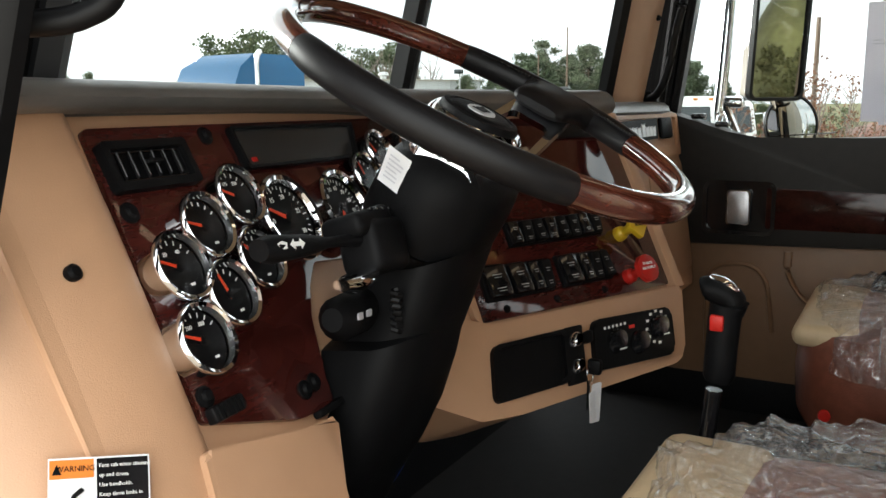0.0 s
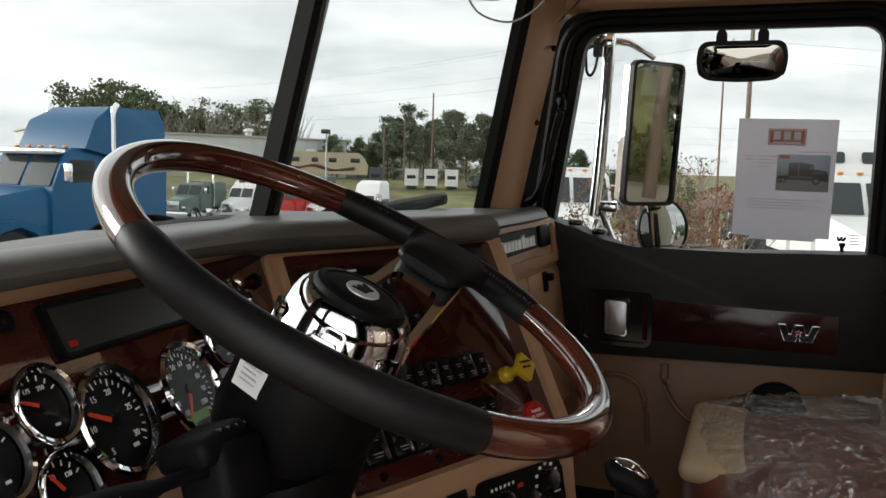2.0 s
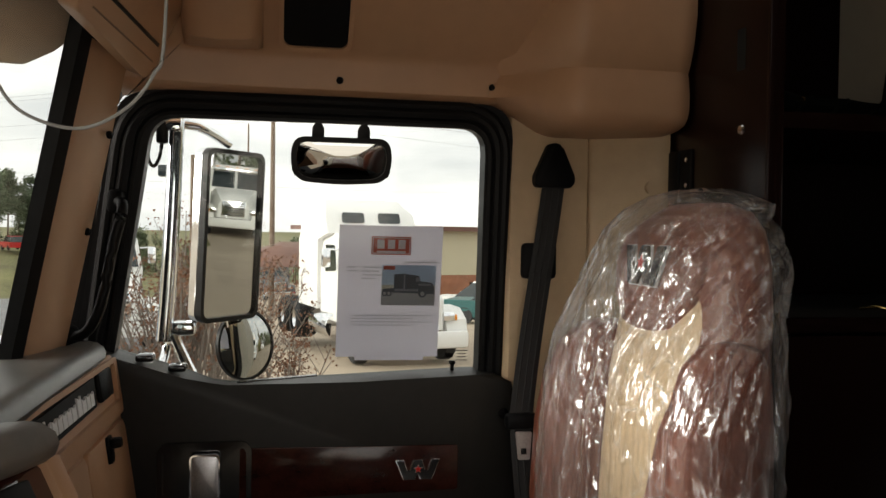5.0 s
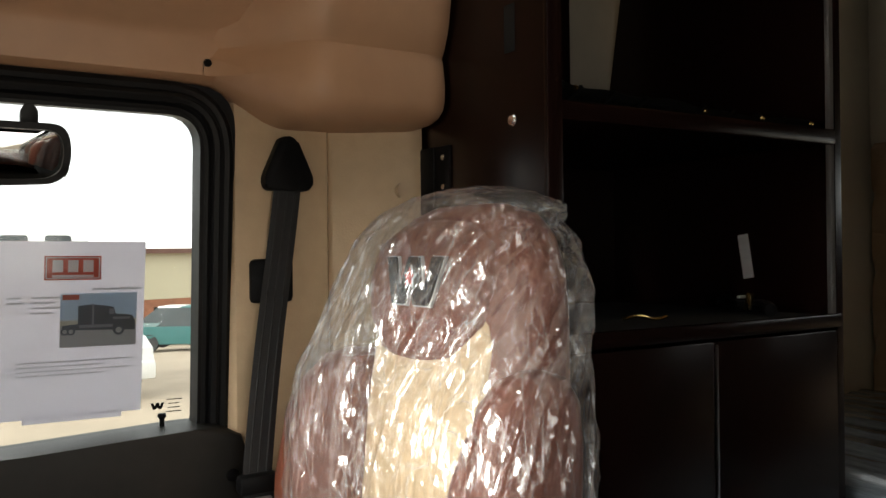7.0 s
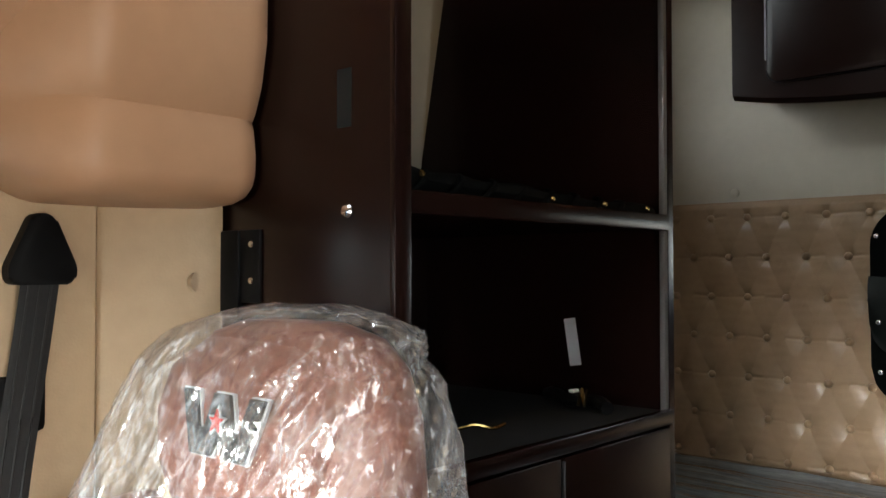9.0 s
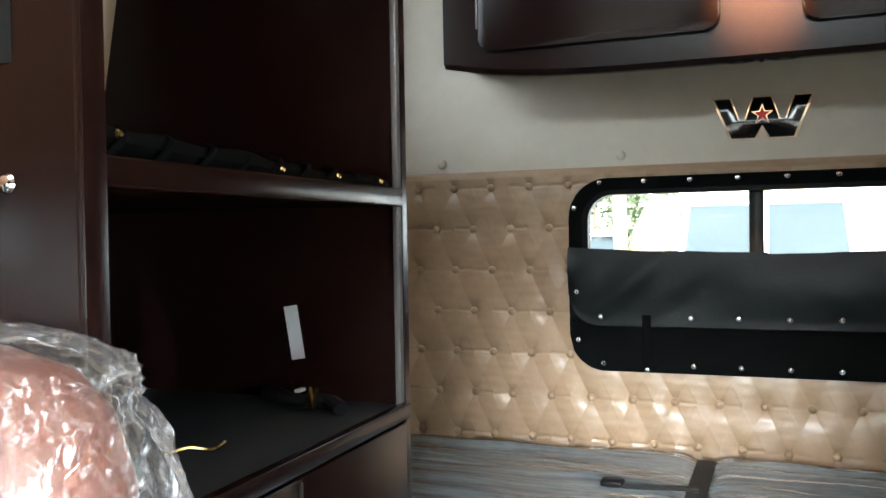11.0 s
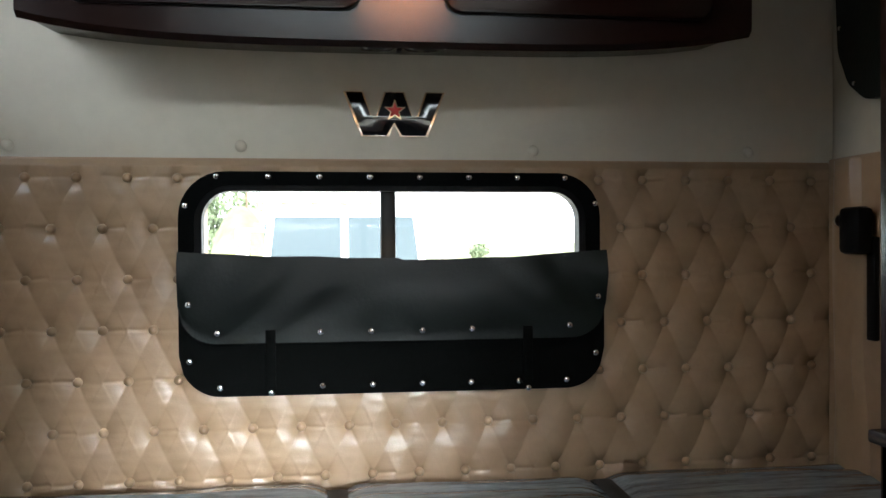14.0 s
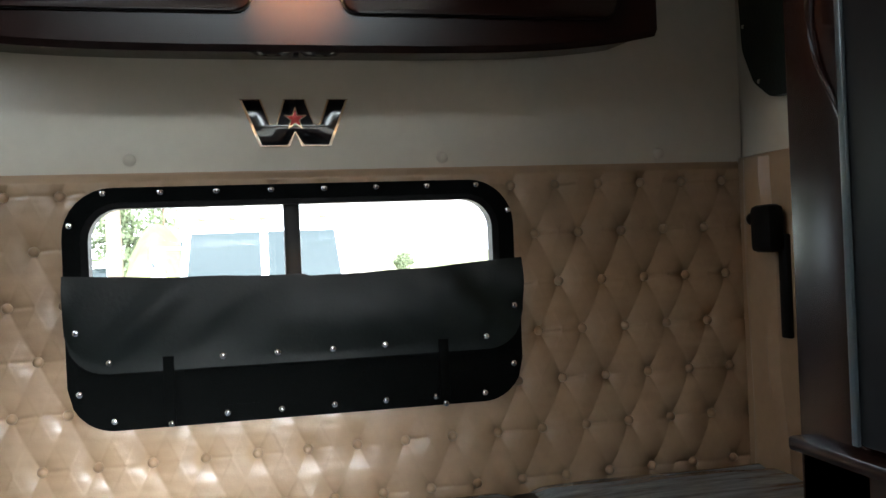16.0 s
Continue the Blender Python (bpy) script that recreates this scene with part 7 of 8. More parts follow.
part("fixture_bridge", box(bm_new(), (0, -2.30, 1.595), (0.012, 0.03, 0.012), 0.003), M_BLACK, ul)

# unseen sleeper ceiling lamp, added for the warm glow on the overhead cabinet
cl = thing("unseen_ceiling_lamp", "small warm round ceiling lamp, unseen, added for the cabinet glow", "lamp")
part("rim", lathe(bm_new(), [(0.070, 0.0), (0.072, -0.012), (0.060, -0.018)], 24, Matrix.Translation((0, -1.80, 2.235))), M_BLACK, cl)
part("diffuser", lathe(bm_new(), [(0.060, -0.014), (0.03, -0.020), (0, -0.021)], 24, Matrix.Translation((0, -1.80, 2.235))), material("lit_diffuser", (0.9, 0.8, 0.6), 0.5, emit=(1.0, 0.66, 0.32, 5.0)), cl)
# narrow added spot, aimed at the overhead cabinet doors to make their glow
ld = bpy.data.lights.new("cabinet_glow_spot", "SPOT")
ld.energy, ld.color, ld.spot_size, ld.spot_blend, ld.shadow_soft_size = 110.0, (1.0, 0.58, 0.20), radians(28), 1.0, 0.03
lo = new("cabinet_glow_spot", ld)
lo.matrix_world = look((0, -1.80, 2.205), (0, -2.19, 1.80))


# ---- own hood, cowl, wipers and mirrors outside the glass ----
M_HOOD = material("gloss_black_paint", (0.012, 0.013, 0.016), 0.10, scale=3, amount=0.2, coat=1.0)
hood = thing("truck_hood", "glossy black truck hood seen through the windshield", "hood", "", "structure")
bm = bm_new()
rows = []
for y, hw, z in ((0.80, 0.86, 0.70), (1.1, 0.84, 0.66), (1.6, 0.78, 0.60), (2.2, 0.70, 0.54), (2.6, 0.62, 0.48), (2.7, 0.58, 0.32)):
    rows.append([(hw * math.cos(a), y, z - 0.30 + 0.30 * math.sin(a) ** 0.5) for a in [math.pi * k / 16 for k in range(17)]] + [(-hw, y, -0.2), (hw, y, -0.2)])
loft(bm, rows)
part("hood_shell", bm, M_HOOD, hood)
part("cowl", box(bm_new(), (0, 0.80, 0.705), (1.72, 0.14, 0.05), 0.015), M_BLACK, hood)
M_WIPER = material("grey_wiper_rubber", (0.035, 0.04, 0.043), 0.5, scale=20, amount=0.2)
for x0, x1 in ((0.19, 0.60), (-0.38, -0.03)):
    wp = thing("wiper", "black windshield wiper parked on the glass", "wiper", "wipers")
    a, b = Vector(ws(x0, 0.806 if x0 > 0 else 0.822, 0.03)), Vector(ws(x1, 0.852 if x0 > 0 else 0.826, 0.03))
    bm = bm_new()
    tube(bm, [a + (b - a) * t + Vector((0, 0, 0.004 * math.sin(math.pi * t))) for t in [k / 8 for k in range(9)]], [0.008, 0.011, 0.012, 0.012, 0.012, 0.012, 0.011, 0.011, 0.010], 8, flat=1.35)
    part("blade", bm, M_WIPER, wp)
    bm = bm_new()
    tube(bm, smooth_path([a + Vector((-0.03, 0.09, -0.05)), a + (b - a) * 0.15 + Vector((0, 0.04, 0.018)), a + (b - a) * 0.4 + Vector((0, 0.02, 0.022)), a + (b - a) * 0.55 + Vector((0, 0.01, 0.01))], 5), 0.005, 8)
    part("arm", bm, M_BLACK, wp)

om = thing("side_mirror", "chrome-armed black west-coast door mirror", "mirror")
mt = Vector((0.150, -0.122, 0.0)).normalized()
MC = Vector((1.275, 0.263, 1.026))
MIR = basis(MC, mt, (0, 0.0, 1)) @ Matrix.Rotation(radians(3.0), 4, "X")
mo, mi = rrect(0.192, 0.394, 0.024), rrect(0.172, 0.374, 0.018)
bm = bm_new()
frame_ring(bm, mo, mi, -0.01, 0.008, MIR)
part("mirror_frame", bm, M_RUBBER, om)
bm = bm_new()
prism(bm, mo, -0.03, -0.008, MIR, 0.004)
part("mirror_shell", bm, M_CHROME, om)
bm = bm_new()
bm.faces.new([bm.verts.new(MIR @ Vector((x, y, 0.001))) for x, y in mi])
part("mirror_face", bm, M_MIRROR, om, "", False)
bm = bm_new()
tube(bm, smooth_path([(1.150, 0.395, 0.80), (1.150, 0.385, 0.95), (1.153, 0.375, 1.20), (1.155, 0.368, 1.42)], 5), 0.017, 14)
part("post", bm, M_CHROME, om, "chrome mirror post")
bm = bm_new()
tube(bm, smooth_path([(1.07, 0.50, 1.215), (1.11, 0.45, 1.235), (1.150, 0.40, 1.262), (1.19, 0.33, 1.265), (1.26, 0.27, 1.235)], 6), 0.011, 10)
tube(bm, smooth_path([(1.06, 0.44, 0.70), (1.11, 0.40, 0.745), (1.15, 0.39, 0.78), (1.155, 0.39, 0.83)], 6), 0.010, 10)
tube(bm, smooth_path([(1.08, 0.30, 0.68), (1.12, 0.34, 0.745), (1.15, 0.375, 0.81)], 6), 0.012, 10)
part("arm", bm, M_CHROME, om, "chrome mirror arm")
bm = bm_new()
box(bm, (1.165, 0.355, 0.826), (0.05, 0.05, 0.03), 0.008)
box(bm, (1.15, 0.38, 1.262), (0.05, 0.04, 0.03), 0.006)
part("clamp", bm, M_CHROME, om)
bm = bm_new()
box(bm, (1.135, 0.40, 1.245), (0.022, 0.024, 0.05), 0.006)
tube(bm, smooth_path([(1.135, 0.40, 1.225), (1.13, 0.405, 1.19), (1.125, 0.415, 1.172), (1.12, 0.425, 1.185), (1.12, 0.43, 1.24)], 6), 0.004, 8)
part("antenna_lead", bm, M_RUBBER, om, "black antenna lead")
cm = thing("convex_mirror", "round convex spot mirror below the door mirror", "mirror")
CN = Vector((-0.73, -0.67, 0.10)).normalized()
CMM = basis((1.360, 0.230, 0.762), Vector((0, 0, 1)).cross(CN), CN.cross(Vector((0, 0, 1)).cross(CN)), CN)
part("mirror_face", lathe(bm_new(), [(0.081, 0.0), (0.067, 0.0045), (0.049, 0.008), (0.027, 0.0105), (0.0, 0.0112)], 36, CMM), M_MIRROR, cm)
part("mirror_back", lathe(bm_new(), [(0.081, -0.001), (0.081, 0.003), (0.086, 0.002), (0.087, -0.008), (0.06, -0.024), (0.0, -0.030)], 36, CMM), M_RUBBER, cm)
part("stem", tube(bm_new(), [(1.378, 0.245, 0.768), (1.34, 0.275, 0.80), (1.30, 0.28, 0.835)], 0.007, 8), M_CHROME, cm)

# outside sun visor above the glass
xv = thing("outside_visor", "pale painted outside sun visor above the windshield", "visor")
bm = bm_new()
loft(bm, [[(x, 0.62 - 0.17 * abs(x), 1.44), (x, 0.72 - 0.17 * abs(x), 1.36), (x, 0.77 - 0.17 * abs(x), 1.275 + 0.16 * max(0, abs(x) - 0.55)), (x, 0.785 - 0.17 * abs(x), 1.275 + 0.16 * max(0, abs(x) - 0.55)), (x, 0.74 - 0.17 * abs(x), 1.37), (x, 0.64 - 0.17 * abs(x), 1.46)] for x in (-0.92, -0.75, -0.6, -0.5, -0.2, 0.0, 0.2, 0.5, 0.6, 0.75, 0.92)])
part("visor_plate", bm, material("pale_visor_paint", (0.36, 0.34, 0.30), 0.4, scale=3, amount=0.06), xv)
for x in (0.42, -0.48):
    bm = bm_new()
    prism(bm, [(0.0, 0.0), (0.10, -0.03), (0.14, -0.10), (0.05, -0.06)], -0.02, 0.02, basis((x, 0.60 - 0.17 * abs(x), 1.43), (0, 1, 0), (0, 0, 1)))
    part("bracket", bm, M_RUBBER, xv, "dark visor bracket")

# wire loop hanging from the header
loopw = thing("hanging_wire", "thin pale wire loop hanging from the header", "wire")
bm = bm_new()
tube(bm, smooth_path([(0.011, 0.40, 1.40), (0.011, 0.394, 1.232), (0.011, 0.391, 1.195), (0.011, 0.383, 1.159), (0.011, 0.362, 1.133), (0.011, 0.32, 1.122), (0.011, 0.284, 1.139), (0.011, 0.261, 1.169), (0.011, 0.252, 1.206), (0.011, 0.248, 1.40)], 8), 0.0015, 8)
part("loop", bm, material("pale_wire", (0.30, 0.30, 0.29), 0.4), loopw)


# ---- ground ----
def ground_z(x, y):
    z = -1.40 - 0.022 * max(-30.0, min(x, 120.0)) - 0.035 * max(0.0, min(x, 75.0) - 20.0)
    r = math.hypot(x, y)
    a = math.degrees(math.atan2(y, x))
    k = max(0.0, min(1.0, (a - 8) / 8))
    return z + k * 4.6 * max(0.0, min(1.0, (r - 82) / 34)) + 0.05 * noise.noise(Vector((x * 0.05, y * 0.05, 0)))


M_ASPHALT = material("weathered_asphalt", (0.19, 0.19, 0.192), 0.85, scale=0.4, amount=0.25, bump=0.4, bump_scale=40)
M_CONCRETE = material("dusty_concrete_yard", (0.36, 0.29, 0.215), 0.9, scale=0.35, amount=0.16, bump=0.3, bump_scale=30)
M_GRASS = material("winter_grass", (0.135, 0.128, 0.045), 0.9, scale=0.25, amount=0.5, bump=0.6, bump_scale=15)
bm = bm_new()
rad = [0, 2, 4, 7, 10, 14, 19, 25, 32, 40, 48, 56, 64, 72, 78, 82, 87, 92, 97, 102, 107, 112, 118, 130, 150, 180, 240, 340, 520, 900, 1800, 4000]
NS = 120
ring = []
for r in rad:
    ring.append([bm.verts.new((r * math.cos(2 * math.pi * i / NS), r * math.sin(2 * math.pi * i / NS), ground_z(r * math.cos(2 * math.pi * i / NS), r * math.sin(2 * math.pi * i / NS)))) for i in range(NS)] if r else [bm.verts.new((0, 0, ground_z(0, 0)))])
for j in range(len(rad) - 1):
    for i in range(NS):
        k = (i + 1) % NS
        f = bm.faces.new((ring[0][0], ring[1][i], ring[1][k]) if j == 0 else (ring[j][i], ring[j][k], ring[j + 1][k], ring[j + 1][i]))
        a = (360 * (i + 0.5) / NS + 180) % 360 - 180
        rm = (rad[j] + rad[j + 1]) / 2
        f.material_index = 1 if 6 <= a <= 75 and rm < 80 else 2 if (a < 6 or a > 75) and rm < 110 else 0
tagged(part("ground", bm, [M_GRASS, M_ASPHALT, M_CONCRETE]), "truck yard of asphalt and dusty concrete with grass beyond", "ground", "", "structure")

# ---- trucks in the yard ----
M_TYRE = material("tyre_rubber", (0.02, 0.02, 0.021), 0.75, scale=9, amount=0.3)
M_DARKGLASS = material("dark_truck_glass", (0.02, 0.028, 0.03), 0.06, spec=0.6)
M_AMBER = material("amber_lens", (0.8, 0.28, 0.03), 0.3)
PAINTS = {}


def paint(name, c):
    if name not in PAINTS:
        PAINTS[name] = material(name, c, 0.34, scale=0.8, amount=0.06, spec=0.28)
    return PAINTS[name]


def semi_truck(x, y, yaw, pt, colour, tall=True, stacks=True, label="", group="parked trucks", visor=False, roof_h=3.85, wheels=True, stripe=None):
    tr = thing("semi_truck", label or colour + " semi truck tractor parked in the yard", "truck", group)
    tr.matrix_basis = Matrix.Translation((x, y, ground_z(x, y))) @ Matrix.Rotation(radians(yaw), 4, "Z")
    def add(n, bm, mat, lb="", par=None):
        return part(n, bm, mat, par or tr, lb)
    # hood tapering to the nose
    bm = bm_new()
    loft(bm, [[(xx, -w, zl), (xx, -w, zt - 0.22), (xx, -w * 0.82, zt), (xx, w * 0.82, zt), (xx, w, zt - 0.22), (xx, w, zl)] for xx, w, zl, zt in ((0.0, 0.60, 0.75, 1.42), (-0.15, 0.70, 0.75, 1.55), (-1.0, 0.85, 0.75, 1.72), (-1.9, 0.98, 0.75, 1.88))])
    add("hood", bm, pt)
    for s in (-1, 1):
        bm = bm_new()
        pts = [(-0.05, 0.62), (-0.12, 0.95), (-0.45, 1.17), (-1.0, 1.20), (-1.45, 1.05), (-1.6, 0.75), (-1.5, 0.62), (-1.35, 0.9), (-0.95, 1.06), (-0.5, 0.95), (-0.32, 0.62)]
        prism(bm, pts, -0.24, 0.24, Matrix.Translation((0, s * 0.98, 0)) @ Matrix.Rotation(radians(90), 4, "X"), 0.05)
        add("fender", bm, pt)
        add("headlight", box(bm_new(), (-0.06, s * 0.78, 1.02), (0.10, 0.28, 0.20), 0.05), M_CHROME)
        lamp = add("turn_lamp", box(bm_new(), (-0.10, s * 0.95, 1.00), (0.06, 0.08, 0.12), 0.02), M_AMBER)
    add("grille", box(bm_new(), (0.02, 0, 1.13), (0.06, 0.92, 0.62), 0.03), M_CHROME, "chrome grille")
    for k in range(6):
        add("grille_bar", box(bm_new(), (0.055, 0, 0.90 + 0.092 * k), (0.012, 0.80, 0.045), 0.01), M_DARKGLASS)
    add("bumper", box(bm_new(), (0.06, 0, 0.55), (0.16, 2.35, 0.36), 0.06), M_CHROME if colour != "white" else pt, "front bumper")
    # cab
    rh = 2.75
    bm = bm_new()
    loft(bm, [[(xf, -w, z), (xb, -w, z), (xb, w, z), (xf, w, z)] for z, xf, xb, w in ((0.75, -1.85, -3.4, 1.06), (1.85, -1.85, -3.4, 1.08), (2.60, -2.22, -3.4, 1.02), (rh, -2.45, -3.4, 0.95))])
    add("cab", bm, pt)
    bm = bm_new()
    for s in (-1, 1):
        q = [(-1.862, s * 0.05, 1.90), (-1.862, s * 0.98, 1.90), (-2.215, s * 0.93, 2.56), (-2.215, s * 0.05, 2.56)]
        o = Vector((0.018, 0, 0.010))
        fr = [bm.verts.new(Vector(p) + o) for p in q]
        bm.faces.new(fr)
    add("windshield", bm, M_DARKGLASS)
    for s in (-1, 1):
        bm = bm_new()
        prism(bm, rounded([(-2.12, 1.90), (-2.36, 2.48), (-3.0, 2.48), (-3.0, 1.85)], 0.05), -0.01, 0.02, Matrix.Translation((0, s * 1.06, 0)) @ Matrix.Rotation(radians(90), 4, "X"))
        wd = add("side_window", bm, M_DARKGLASS)
        add("mirror", box(bm_new(), (-2.05, s * 1.34, 2.20), (0.10, 0.20, 0.42), 0.04), M_CHROME)
        add("mirror_arm", tube(bm_new(), [(-2.1, s * 1.05, 2.38), (-2.05, s * 1.34, 2.40)], 0.02, 6), M_CHROME)
        add("fuel_tank", lathe(bm_new(), [(0, -0.75), (0.29, -0.74), (0.31, -0.70), (0.31, 0.70), (0.29, 0.74), (0, 0.75)], 20, Matrix.Translation((-3.1, s * 0.95, 0.62)) @ ALONG_X), M_CHROME)
        if stacks:
            bm = bm_new()
            tube(bm, [(-3.52, s * 1.08, 1.0), (-3.52, s * 1.08, rh + 0.75), (-3.56, s * 1.10, rh + 0.95), (-3.64, s * 1.12, rh + 1.05)], [0.10, 0.075, 0.075, 0.075], 12)
            add("exhaust_stack", bm, M_CHROME)
    if visor:
        add("sun_visor", box(bm_new(), (-2.13, 0, 2.66), (0.34, 1.98, 0.13), 0.04), M_CHROME, "chrome sun visor")
    # sleeper and roof
    bm = bm_new()
    zt = roof_h if tall else 2.85
    loft(bm, [[(xf, -w, z), (xb, -w, z), (xb, w, z), (xf, w, z)] for z, xf, xb, w in ((0.95, -3.40, -5.15, 1.15), (2.6, -3.40, -5.15, 1.16), (rh, -2.7 if tall else -3.4, -5.15, 1.12), (zt - 0.35, -3.0 if tall else -3.45, -5.15, 1.10), (zt, -3.6, -5.10, 0.92))])
    add("sleeper", bm, pt)
    if stripe is not None:
        for s in (-1, 1):
            add("stripe", box(bm_new(), (-4.2, s * 1.165, 2.1), (1.7, 0.012, 0.30), 0.004), stripe)
    if tall:
        for s in (-1, 1):
            bm = bm_new()
            prism(bm, rrect(0.55, 0.26, 0.06), 0, 0.02, basis((-2.93, s * 0.45, 3.10), (0, 1, 0), (-0.35, 0, 1)) @ Matrix.Translation((0, 0, 0.03)))
            add("roof_window", bm, M_DARKGLASS)
    for k in range(5):
        add("marker_lamp", box(bm_new(), (-2.42, -0.8 + 0.4 * k, rh + 0.02), (0.07, 0.12, 0.05), 0.015), M_AMBER)
    add("chassis", box(bm_new(), (-4.6, 0, 0.82), (5.6, 0.86, 0.26), 0.02), M_TYRE)
    ty = rm = None
    for xx, ys in ((-0.80, (-0.98, 0.98)), (-5.55, (-0.92, 0.92)), (-6.85, (-0.92, 0.92))):
        for yy in ys:
            w = 0.16 if xx > -1 else 0.30
            m = Matrix.Translation((xx, yy, 0.51)) @ Matrix.Rotation(radians(90), 4, "X") @ Matrix.Diagonal((1, 1, w / 0.16, 1))
            if ty is None:
                ty = part("tyre", lathe(bm_new(), [(0.29, -0.15), (0.45, -0.15), (0.50, -0.11), (0.51, 0), (0.50, 0.11), (0.45, 0.15), (0.29, 0.15)], 28), M_TYRE, tr, "", True, m)
                rm = part("rim", lathe(bm_new(), [(0, 0.10), (0.10, 0.10), (0.13, 0.05), (0.25, 0.06), (0.29, 0.12), (0.29, -0.12), (0.25, -0.06), (0.13, -0.05), (0.10, -0.10), (0, -0.10)], 24), M_CHROME, tr, "", True, m)
            else:
                share("tyre", ty, tr, m)
                share("rim", rm, tr, m)
    return tr


P_BLUE = paint("metallic_blue_paint", (0.004, 0.085, 0.20))
P_WHITE = paint("white_truck_paint", (0.78, 0.78, 0.76))
P_RED = paint("red_truck_paint", (0.45, 0.02, 0.02))
P_GREEN = paint("grey_green_paint", (0.10, 0.14, 0.12))
P_DGREY = paint("dark_grey_paint", (0.08, 0.09, 0.10))
semi_truck(11.5, 15.6, 174, P_BLUE, "blue", True, True, "metallic blue semi truck with tall sleeper and chrome stacks", visor=True, roof_h=3.75)
semi_truck(48.5, 38.6, 184, P_GREEN, "grey-green", False, True)
semi_truck(52.6, 36.9, 183, P_WHITE, "white", True, False, "white semi truck with a red stripe above the windshield", stripe=P_RED, roof_h=3.4)
semi_truck(56.2, 35.2, 183, P_RED, "red", False, False)
semi_truck(59.6, 33.6, 182, P_WHITE, "white", False, False, "white low-roof semi truck parked below the grass bank")
semi_truck(63.6, 31.8, 182, P_WHITE, "white", True, False, "white tall-sleeper semi truck with a dark side stripe", stripe=P_DGREY)
semi_truck(16.5, -2.65, 193, P_WHITE, "white", True, False, "white tall-roof semi truck parked across the yard", "near trucks", roof_h=3.55)
semi_truck(19.5, 3.9, -160, P_WHITE, "white", False, False, "white semi truck behind the leafless shrub", "near trucks")
semi_truck(6.3, -32.0, 99, P_WHITE, "white", False, True, "white and blue truck with a chrome grille facing the cab", "near trucks", visor=True)
semi_truck(0.0, -11.2, 90, P_WHITE, "white", True, True, "white truck parked close behind the sleeper window", "near trucks").scale = (1.16, 1.16, 1.16)
semi_truck(60.0, -6.0, 200, P_RED, "red", False, False, "red truck far across the yard", "far trucks")
semi_truck(66.0, 0.0, 190, P_DGREY, "dark grey", False, False, "dark truck far across the yard", "far trucks")
for i, (x, y) in enumerate(((98.0, 45.6), (100.2, 41.6), (101.4, 39.4), (102.6, 37.0))):
    b = thing("sleeper_shell", "grey and white truck cab parked on the grass bank", "truck cab", "cabs on the bank")
    b.matrix_basis = Matrix.Translation((x, y, ground_z(x, y))) @ Matrix.Rotation(radians(20), 4, "Z") @ Matrix.Scale(0.74, 4)
    part("shell", loft(bm_new(), [[(-1.6, -1.15, z), (1.6 - 0.25 * k, -1.15, z), (1.6 - 0.25 * k, 1.15, z), (-1.6, 1.15, z)] for k, z in enumerate((0.5, 2.2, 3.0, 3.4))]), P_DGREY if i == 0 else P_WHITE, b)
    part("window", box(bm_new(), (-1.61, 0.0, 2.0), (0.02, 1.5, 0.6), 0.0), M_DARKGLASS, b)
    part("skid", box(bm_new(), (0, 0, 0.25), (3.0, 1.6, 0.5), 0.02), M_TYRE, b)


def car(x, y, yaw, pt, label):
    c = thing("car", label, "car", "parked cars")
    c.matrix_basis = Matrix.Translation((x, y, ground_z(x, y))) @ Matrix.Rotation(radians(yaw), 4, "Z")
    part("body", loft(bm_new(), [[(-2.2, -w, z), (2.2, -w, z), (2.2, w, z), (-2.2, w, z)] for z, w in ((0.3, 0.88), (0.6, 0.92), (0.95, 0.88))]), pt, c)
    part("cabin", loft(bm_new(), [[(a, -w, z), (b, -w, z), (b, w, z), (a, w, z)] for z, a, b, w in ((0.95, -2.05, 1.1, 0.84), (1.25, -1.9, 0.75, 0.78), (1.62, -1.7, 0.25, 0.70))]), M_DARKGLASS, c)
    part("roof", box(bm_new(), (-0.72, 0, 1.64), (1.95, 1.38, 0.07), 0.03), pt, c)
    for s in (-1, 1):
        part("tail_lamp", box(bm_new(), (-2.2, s * 0.75, 0.85), (0.06, 0.2, 0.2), 0.02), M_RED, c)
    t0 = None
    for xx in (-1.35, 1.35):
        for yy in (-0.82, 0.82):
            m = Matrix.Translation((xx, yy, 0.34)) @ Matrix.Rotation(radians(90), 4, "X")
            if t0 is None:
                t0 = part("tyre", lathe(bm_new(), [(0, 0.09), (0.2, 0.09), (0.33, 0.1), (0.34, 0), (0.33, -0.1), (0.2, -0.09), (0, -0.09)], 20), M_TYRE, c, "", True, m)
            else:
                share("tyre", t0, c, m)


car(31.5, -8.6, 60, paint("teal_paint", (0.04, 0.12, 0.12)), "teal sport utility car parked by the brick building")
car(36.5, -9.0, 55, P_WHITE, "white pickup-like car parked by the brick building")
car(46.0, -8.0, 20, paint("lime_paint", (0.16, 0.60, 0.03)), "lime green car far across the yard")
car(4.85, 2.94, 165, P_WHITE, "white car parked beside the truck hood")
car(105.5, 34.5, 30, P_DGREY, "dark car on the grass bank")
car(107.0, 31.0, 30, P_RED, "red car on the grass bank")

